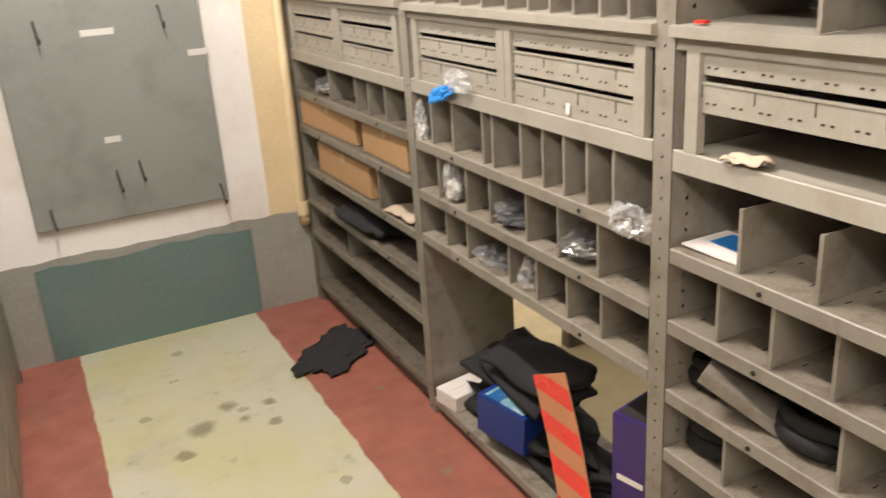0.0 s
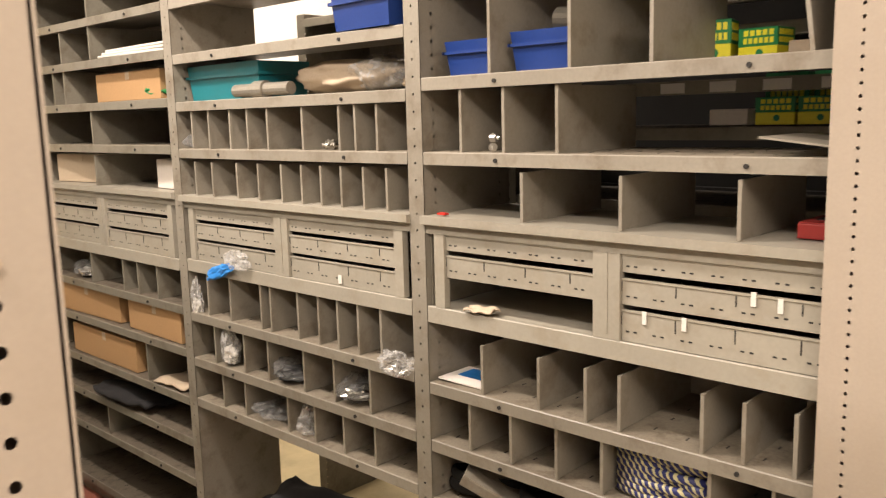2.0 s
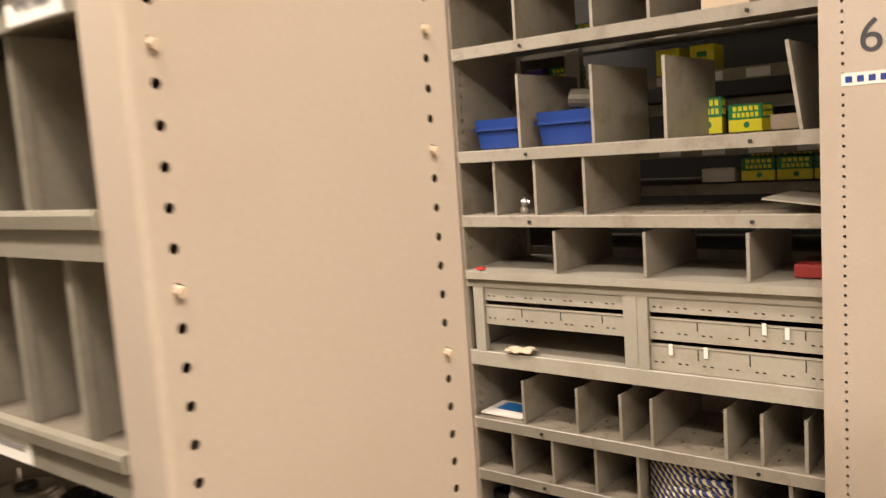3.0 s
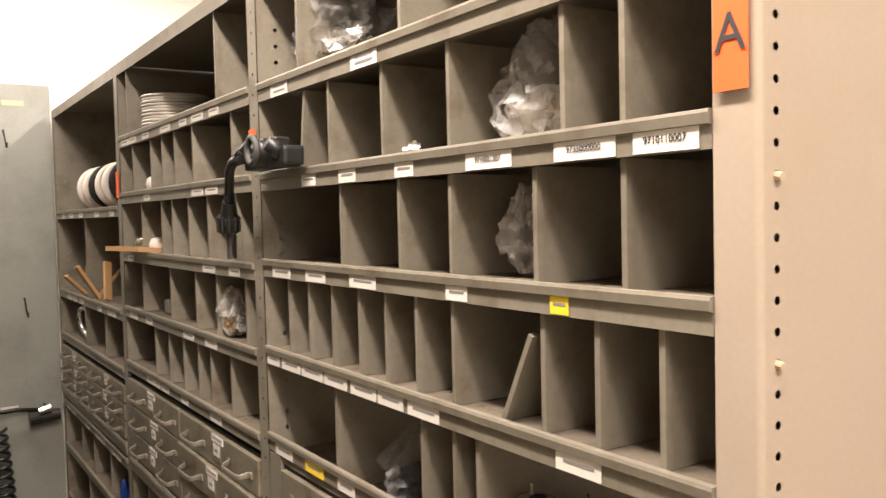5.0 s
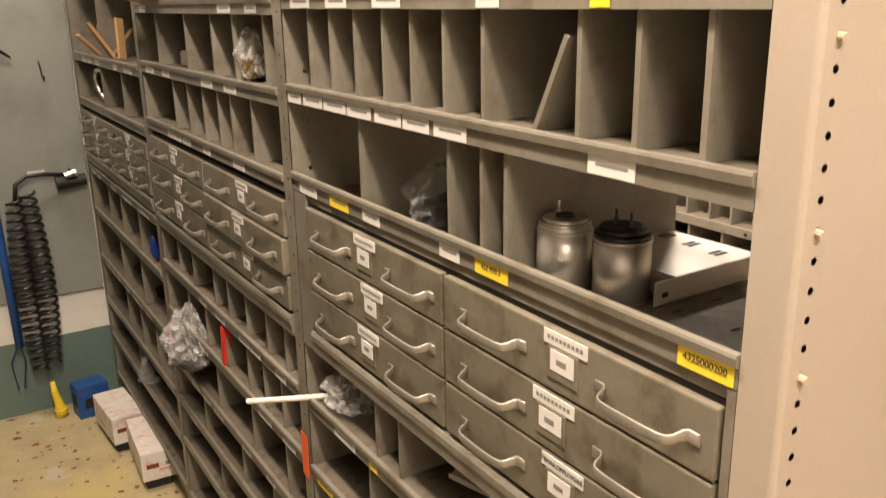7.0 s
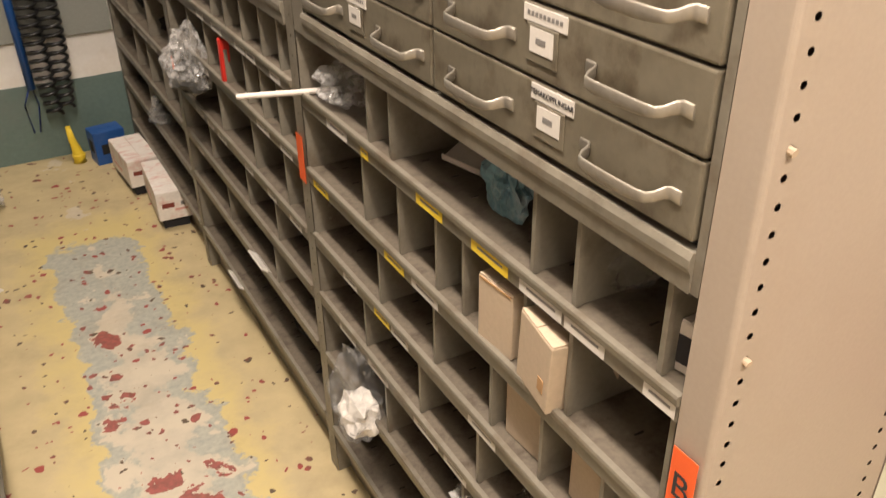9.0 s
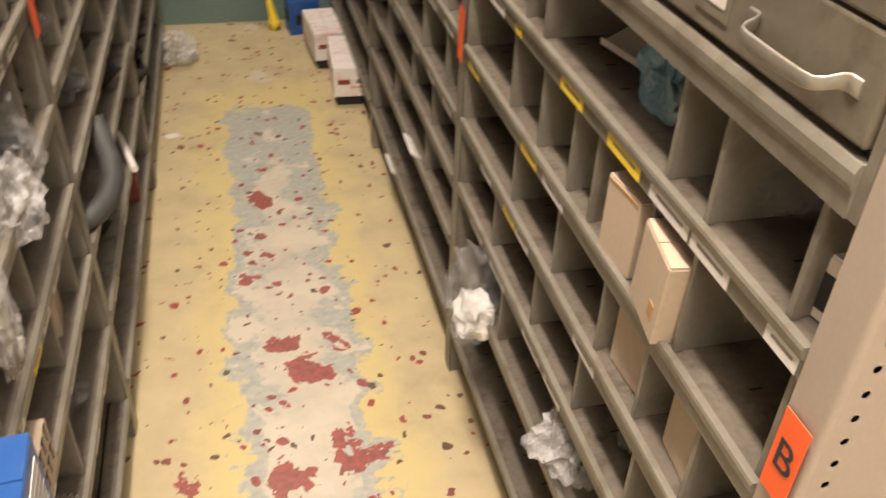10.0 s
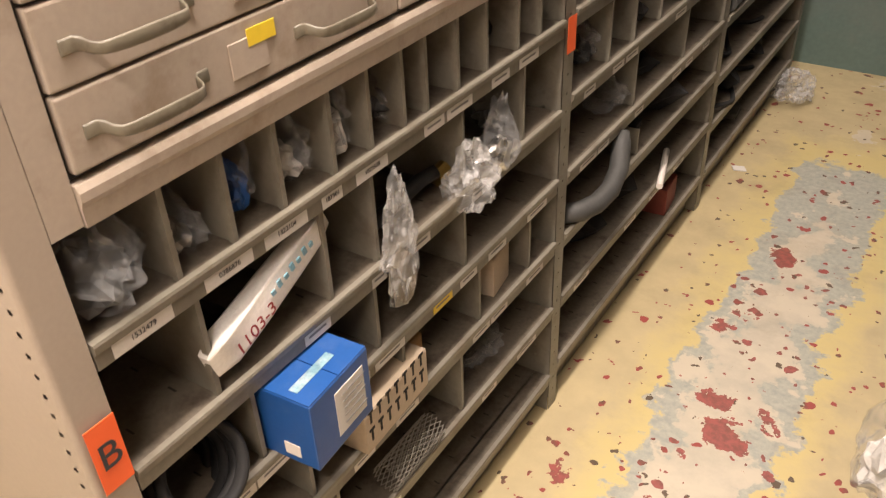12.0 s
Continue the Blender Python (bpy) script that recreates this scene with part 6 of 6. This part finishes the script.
for k in range(3):
    bm = bm_new()
    box(bm, -0.06, 0.06, -0.17, 0.20, 0, 0.008)
    tagged(part("paper_pad", bevelled(bm, 0.002), M["paper"], at=pose(0.86 + 0.004 * k, 2.17 - 0.006 * k, 1.726 + k * 0.0088, 0, 0, 3 - 2 * k)), "flat bundle of white papers on the shelf", "paper", "paper bundles")
bm = bm_new()
crumpled(bm, 0.09, 0.17, 0.04, 301, 0.3, 3)
tagged(part("green_bundle", bm, M["green"], at=pose(0.86, 2.10, 1.597)), "dark green bundled straps on the shelf", "strap")
sheet_pile("rubber_flap", 0.87, 2.40, 0.615, 0.22, 0.34, 0.010, "cloth", "limp black rubber flap drooping over a shelf", "rubber flap", 5, 3, 0.03)
sheet_pile("cardboard_sheet", 0.86, 2.08, 0.741, 0.16, 0.16, 0.004, "card_pale", "flat piece of brown cardboard on a shelf", "cardboard", 6, 8, 0.008)
sheet_pile("rubber_mat", 0.675, 2.43, RAISED + 0.001, 0.19, 0.33, 0.003, "cloth", "torn black rubber mat lying on the red floor", "rubber mat", -50, 9, 0.010, 0, 24, 0.28)
bag(0.84, 2.65, 1.012, 0.12, 0.16, 0.06, 303, "clear bag of small fittings in a bin", "steel")
plastic_bin(0.90, 1.735, 1.583, 0.16, 0.33, 0.090, "tealbin", "teal plastic storage bin on the shelf", 0)
bm = bm_new()
crumpled(bm, 0.12, 0.26, 0.05, 307, 0.35, 3)
tagged(part("dark_bundle", bm, M["black"], at=pose(0.91, 1.74, 1.63)), "dark parts heaped in the teal bin", "spare parts")
par = thing("wrapped_parcel", 0.90, 1.30, 1.583, "long parcel in brown paper and clear film", "parcel")
bm = bm_new()
crumpled(bm, 0.14, 0.36, 0.075, 311, 0.22, 4)
part("wrap", bm, M["card_pale"], par, smooth=True)
bm = bm_new()
crumpled(bm, 0.15, 0.20, 0.082, 313, 0.25, 3)
part("film", bm, M["film"], par).matrix_basis = pose(0, -0.10, 0)
bag(0.88, 1.08, 1.583, 0.10, 0.09, 0.05, 317, "small clear parcel at the end of the shelf", "card_pale")
bm = bm_new()
cyl(bm, (0, -0.11, 0.018), (0, 0.10, 0.018), 0.016, n=14)
cyl(bm, (0, -0.02, 0.018), (0, 0.02, 0.018), 0.022, n=14)
tagged(part("steel_shaft", bm, M["handle"], at=pose(0.82, 1.56, 1.583, 0, 0, 4)), "grey steel shaft lying on the shelf", "shaft")
plastic_bin(0.87, 1.13, 1.708, 0.20, 0.19, 0.085, "blue", "blue plastic storage bin on a rail", -3)
plastic_bin(0.92, 0.885, 1.602, 0.20, 0.115, 0.065, "blue", "blue plastic storage bin on the shelf", 0)
plastic_bin(0.92, 0.712, 1.602, 0.20, 0.135, 0.070, "blue", "dark blue plastic storage bin on the shelf", 0)
bm = bm_new()
cyl(bm, (0, -0.05, 0.09), (0, 0.05, 0.10), 0.022, n=14)
cyl(bm, (0, 0.0, 0.012), (0, 0.01, 0.09), 0.012, n=12)
tagged(part("valve_part", bm, M["handle"], at=pose(0.93, 0.70, 1.60)), "grey metal valve lying in the blue bin", "valve")
for k, (y, z) in enumerate(((1.31, 1.457), (1.29, 1.457), (0.82, 1.457), (0.815, 1.474))):
    fitting(0.815, y, z, 0.02 if k < 2 else 0.016, "small bright steel fitting lying in a bin", k + 3)
bag(0.80, 1.87, 1.458, 0.05, 0.04, 0.03, 319, "small clear bag in a narrow bin", None)
# blue rag, bags and papers over the lips
rag = thing("blue_rag", 0.768, 1.72, 1.118, "blue crumpled tape and clear film stuck on a tray", "rag")
bm = bm_new()
crumpled(bm, 0.02, 0.12, 0.035, 323, 0.5, 3)
part("tape", bm, M["blue_sky"], rag).matrix_basis = pose(0, 0.0, 0.0, -18, 0, 0)
bm = bm_new()
crumpled(bm, 0.02, 0.10, 0.05, 327, 0.4, 3)
part("film", bm, M["film"], rag).matrix_basis = pose(0, -0.08, 0.03)
bag(0.79, 1.885, 0.985, 0.03, 0.05, 0.10, 331, "milky plastic sleeve hanging from a bin", "paper", film="film")
bag(0.80, 1.745, 0.870, 0.05, 0.06, 0.10, 337, "bright clear sleeve standing in a bin", "paper", film="film")
bag(0.83, 1.50, 0.870, 0.11, 0.13, 0.06, 341, "clear bag of dark fittings in a bin", "black")
bag(0.83, 1.25, 0.870, 0.11, 0.11, 0.065, 347, "clear bag of grey fittings in a bin", "steel")
bag(0.83, 1.57, 0.750, 0.11, 0.16, 0.05, 349, "crumpled clear bag in a low bin", None)
bag(0.81, 1.425, 0.745, 0.05, 0.06, 0.085, 353, "milky plastic sleeve hanging over the lip", None, film="film")
bag(0.785, 1.07, 0.975, 0.06, 0.10, 0.055, 359, "clear bag drooping over the end of the shelf", "steel", film="film")
sheet_pile("torn_paper", 0.79, 0.835, 1.140, 0.04, 0.07, 0.001, "card_pale", "torn white paper on the open drawer edge", "paper", 6, 12, 0.016)
bm = bm_new()
box(bm, -0.045, 0.06, -0.06, 0.05, 0, 0.003)
leaf = part("leaflet", bm, M["card_white"], at=pose(0.845, 0.915, 0.987, 2, 2, 4))
tagged(leaf, "white leaflet with a blue field in a bin", "leaflet")
bm = bm_new()
box(bm, -0.005, 0.05, -0.035, 0.03, 0.003, 0.0036)
part("print", bm, M["blue_sky"], leaf)
bm = bm_new()
box(bm, -0.006, 0.006, -0.010, 0.010, 0, 0.004)
tagged(part("plastic_tab", bm, M["red"], at=pose(0.79, 0.93, 1.333)), "tiny red plastic tab on the shelf", "tab")
carton(0.90, 0.235, 1.332, 0.10, 0.06, 0.025, "dull_red_plastic", "red plastic box with a black knob", 0, False, "", 0, (("top", 0, 0, 0.03, 0.03, "ink"),))
for k, (y, z) in enumerate(((0.48, 1.19), (0.41, 1.19), (0.26, 1.24), (0.30, 1.245))):
    bm = bm_new()
    box(bm, -0.001, 0.0, -0.004, 0.004, 0, 0.022)
    tagged(part("paper_slip", bm, M["paper"], at=pose(0.7855, y, z - 0.01, 0, 0, 0)), "white paper slip stuck in a tray slot", "paper", "paper slips")
bm = bm_new()
box(bm, -0.001, 0.0, -0.006, 0.006, 0, 0.02)
tagged(part("paper_slip", bm, M["paper"], at=pose(0.7855, 1.25, 1.157)), "white paper slip stuck in a tray slot", "paper", "paper slips")
bm = bm_new()
box(bm, -0.10, 0.10, -0.06, 0.06, 0, 0.003)
tagged(part("loose_plate", bm, M["shelf"], at=pose(0.87, 0.235, 1.475, 7, 0, 0)), "loose steel divider plate lying on the shelf", "metal plate")

# filter cartons behind the open backs
for x, y, z, dx, dy, dz, rz in ((1.16, 0.415, 1.494, 0.07, 0.072, 0.05, 0), (1.16, 0.338, 1.494, 0.07, 0.072, 0.05, 0), (1.16, 0.262, 1.494, 0.07, 0.072, 0.05, 0),
                                (1.03, 0.485, 1.602, 0.06, 0.065, 0.075, 12), (1.03, 0.395, 1.602, 0.06, 0.07, 0.055, -5), (1.14, 0.60, 1.842, 0.08, 0.07, 0.075, 0), (1.15, 0.885, 1.735, 0.06, 0.07, 0.055, 0),
                                (1.22, 0.42, 1.494, 0.06, 0.08, 0.095, 0), (1.22, 0.33, 1.494, 0.06, 0.08, 0.095, 0), (1.16, 0.80, 1.842, 0.07, 0.1, 0.045, 4), (1.18, 0.58, 1.602, 0.05, 0.06, 0.04, 0)):
    filter_carton(x, y, z, dx, dy, dz, rz, 0.45)
for y, z in ((0.605, 1.735), (0.525, 1.735), (0.655, 1.842), (0.40, 1.92), (0.33, 1.92), (0.48, 1.92)):
    carton(1.14, y, z, 0.06, 0.055 if z < 1.9 else 0.05, 0.062, "lime", "plain yellow filter carton with a green mark", 0, False, "filter cartons", 0, (("-x", 0, 0.042, 0.022, 0.012, "green"), ("-x", 0, 0.018, 0.03, 0.006, "green")))
carton(1.15, 0.50, 1.494, 0.06, 0.075, 0.03, "card_white", "small white carton beside the filters", 0, False)
carton(1.03, 0.33, 1.602, 0.05, 0.05, 0.03, "card_pale", "small torn brown carton among filters", 20, False)
carton(0.86, 0.375, 1.828, 0.07, 0.085, 0.075, "card_pale", "small orange-yellow crumpled carton on the lip", 10, False)
carton(1.12, 0.95, 1.735, 0.05, 0.05, 0.055, "purple", "small dark blue carton beside a filter", 0, False)
carton(0.93, 0.83, 1.996, 0.16, 0.27, 0.11, "card_white", "white printed carton on the top shelf", 0, False)
carton(0.93, 0.50, 1.996, 0.16, 0.10, 0.11, "lime", "yellow filter carton on the top shelf", 0, False)
for z, y0, y1 in ((1.734, 0.26, 0.80), (1.734, 0.86, 1.0), (1.841, 0.26, 0.70), (1.575, 0.26, 0.72)):
    t = thing("label_rail", 1.085, (y0 + y1) / 2, z, "pale shelf rail with white price labels", "shelf rail", "label rails")
    bm = bm_new()
    w = y1 - y0
    box(bm, 0, 0.18, -w / 2, w / 2, -0.003, 0)
    box(bm, -0.002, 0, -w / 2, w / 2, -0.022, 0.004)
    part("rail", bm, M["shelf2"], t)
    k = 0
    while k * 0.10 < w - 0.06:
        bm = bm_new()
        box(bm, -0.003, -0.002, -w / 2 + k * 0.10 + 0.01, -w / 2 + k * 0.10 + 0.06, -0.019, 0.0)
        part("label", bm, M["paper"], t)
        k += 1
bm = bm_new()
box(bm, 0, 0.02, -0.02, 0.02, 0, 0.115)
tagged(part("rail_post", bm, M["tray"], at=pose(1.075, 0.83, 1.72)), "pale bracket post between the shelf rails", "bracket")

# lower shelves by the filters: belts, box, bundle
belt_coil(0.87, 0.93, 0.733, 0.050, 0.016, 2, "black rubber ring lying on the shelf", 0, 0, 8)
belt_coil(0.88, 0.86, 0.733, 0.045, 0.016, 2, "black rubber ring lying on the shelf", 0, 0, 10)
belt_coil(0.88, 0.72, 0.733, 0.075, 0.018, 2, "large black rubber ring lying on the shelf", 0, 0, 6)
belt_coil(0.87, 0.92, 0.616, 0.052, 0.022, 3, "stack of dark rubber rings on the lower shelf", 0, 0, 0)
carton(0.83, 0.845, 0.765, 0.10, 0.14, 0.022, "shelf", "flat grey carton leaning over the rubber rings", 30, False, "", 28)
bundle = thing("belt_bundle", 0.86, 0.46, 0.862, "bundle of belts in blue sleeves with yellow stripes", "belts")
for k in range(7):
    bm = bm_new()
    tube(bm, [(-0.05 + 0.01 * (k % 3), -0.085, 0.008 + k * 0.0125), (-0.055 + 0.012 * (k % 2), -0.03, 0.011 + k * 0.0125), (-0.05, 0.03, 0.008 + k * 0.0125), (-0.04, 0.085, 0.009 + k * 0.012)], 0.0085, 8)
    part("sleeve", bm, M["sleeve"], bundle, smooth=True)
belt_coil(0.87, 0.20, 0.862, 0.045, 0.015, 2, "black rubber ring lying on the shelf", 0, 0, 10)

# the open foot of the middle bay
FOOT = 0.256
sheet_pile("rubber_mat", 0.905, 1.47, FOOT + 0.002, 0.19, 0.74, 0.010, "black", "black rubber mat covering the bottom shelf", "rubber mat", 0, 25, 0.02, 0)
bm = bm_new()
crumpled(bm, 0.20, 0.42, 0.085, 501, 0.35, 3)
tagged(part("rubber_offcut", bm, M["black"], at=pose(0.90, 1.60, FOOT + 0.012)), "heap of black rubber offcuts on the bottom shelf", "rubber")
carton(0.845, 1.565, FOOT + 0.045, 0.13, 0.16, 0.105, "blue", "dark blue open carton of small packets", 14, False, "", 4, (("top", 0.0, 0.0, 0.11, 0.13, "bluefilm"), ("top", -0.03, 0.035, 0.05, 0.04, "blue_sky"), ("top", 0.02, -0.04, 0.04, 0.03, "paper")))
sheet_pile("mudflap", 0.905, 1.64, FOOT + 0.130, 0.16, 0.36, 0.010, "cloth", "black felt mudflap lying over the blue carton", "mudflap", 6, 21, 0.014, -4, 12, 0.03)
sheet_pile("mudflap", 0.90, 1.58, FOOT + 0.165, 0.17, 0.34, 0.010, "cloth", "black felt mudflap in the middle of the pile", "mudflap", -4, 23, 0.016, -8, 12, 0.03)
sheet_pile("mudflap", 0.895, 1.54, FOOT + 0.205, 0.16, 0.30, 0.010, "cloth", "black felt mudflap on top of the pile", "mudflap", 5, 27, 0.030, -14, 12, 0.03)
carton(0.84, 1.845, FOOT, 0.12, 0.09, 0.045, "card_white", "flat white carton at the end of the bottom shelf", 10, False)
# the dark patch on its solid top paints the shaded inside
carton(0.845, 1.085, FOOT, 0.11, 0.085, 0.355, "purple", "open dark purple carton standing on the bottom shelf", 14, False, "", 0, (("-y", 0.0, 0.15, 0.08, 0.25, "ochre"), ("-x", 0.0, 0.22, 0.06, 0.012, "card_white"), ("top", 0.0, 0.0, 0.09, 0.07, "dark")))
belt_coil(0.84, 1.22, FOOT, 0.06, 0.014, 4, "black rubber belts heaped on the bottom shelf", 0, 0, 5)
bar = thing("hazard_plate", 0.745, 1.30, RAISED, "orange and silver reflective hazard plate leaning outwards", "hazard plate")
bar.matrix_basis = pose(0.705, 1.095, RAISED + 0.010, -26, 8, 0)
bm = bm_new()
for k in range(12):
    z0, z1 = k * 0.038, (k + 1) * 0.038
    bend = [0.012 * math.sin(z * 7) for z in (z0, z1)]
    vs = []
    for z, q in ((z0, bend[0]), (z1, bend[1])):
        vs += [bm.verts.new((q + e, y, z)) for e in (-0.0015, 0.0015) for y in (-0.058, 0.058)]
    for f in ((0, 1, 5, 4), (3, 2, 6, 7), (2, 0, 4, 6), (1, 3, 7, 5)):
        bm.faces.new([vs[i] for i in f])
bmesh.ops.remove_doubles(bm, verts=bm.verts[:], dist=1e-5)
part("backing", bm, M["orange_pale"], bar)
for k in range(5):
    bm = bm_new()
    a = 0.015 + k * 0.09
    rows = []
    for i in range(7):
        y = -0.058 + 0.116 * i / 6
        lo = a + 0.055 * i / 6
        rows.append([bm.verts.new((0.012 * math.sin(min(z, 0.455) * 7) - 0.0024, y, min(z, 0.455))) for z in (lo, lo + 0.022, lo + 0.045)])
    for p, q in zip(rows, rows[1:]):
        for i in range(2):
            bm.faces.new((p[i], p[i + 1], q[i + 1], q[i]))
    part("stripe", bm, M["hazard_red"], bar, "reflective red stripe")

# dark lumps added to the outer rack's far bins to stand for their shade
for k in range(22):
    y = 1.18 + (k % 11) * 0.078
    z = (0.861, 1.001)[k // 11]
    bm = bm_new()
    crumpled(bm, 0.12, 0.06, 0.055 + 0.02 * (k % 3), 400 + k, 0.5, 2)
    tagged(part("dark_part", bm, M["black" if k % 3 else "grey_rubber"], at=pose(-1.21, y, z)), "dark lump lying in a bin", "spare part", "dark spare parts")

# ---- the first aisle takes its place beside the second ----
bpy.context.view_layer.update()
for ob in [o for o in scene.collection.all_objects if o.parent is None and o.type in ("MESH", "EMPTY")]:
    if ob.name.split(".")[0].split("_")[0] in ("floor", "wall", "ceiling") and not ob.name.startswith("wall_pipe"):
        continue
    middle = ob.matrix_world @ (sum((Vector(c) for c in ob.bound_box), Vector()) / 8) if ob.type == "MESH" else ob.matrix_world.translation
    if middle.x > -0.2:
        ob.matrix_basis = FIRST_AISLE @ ob.matrix_basis
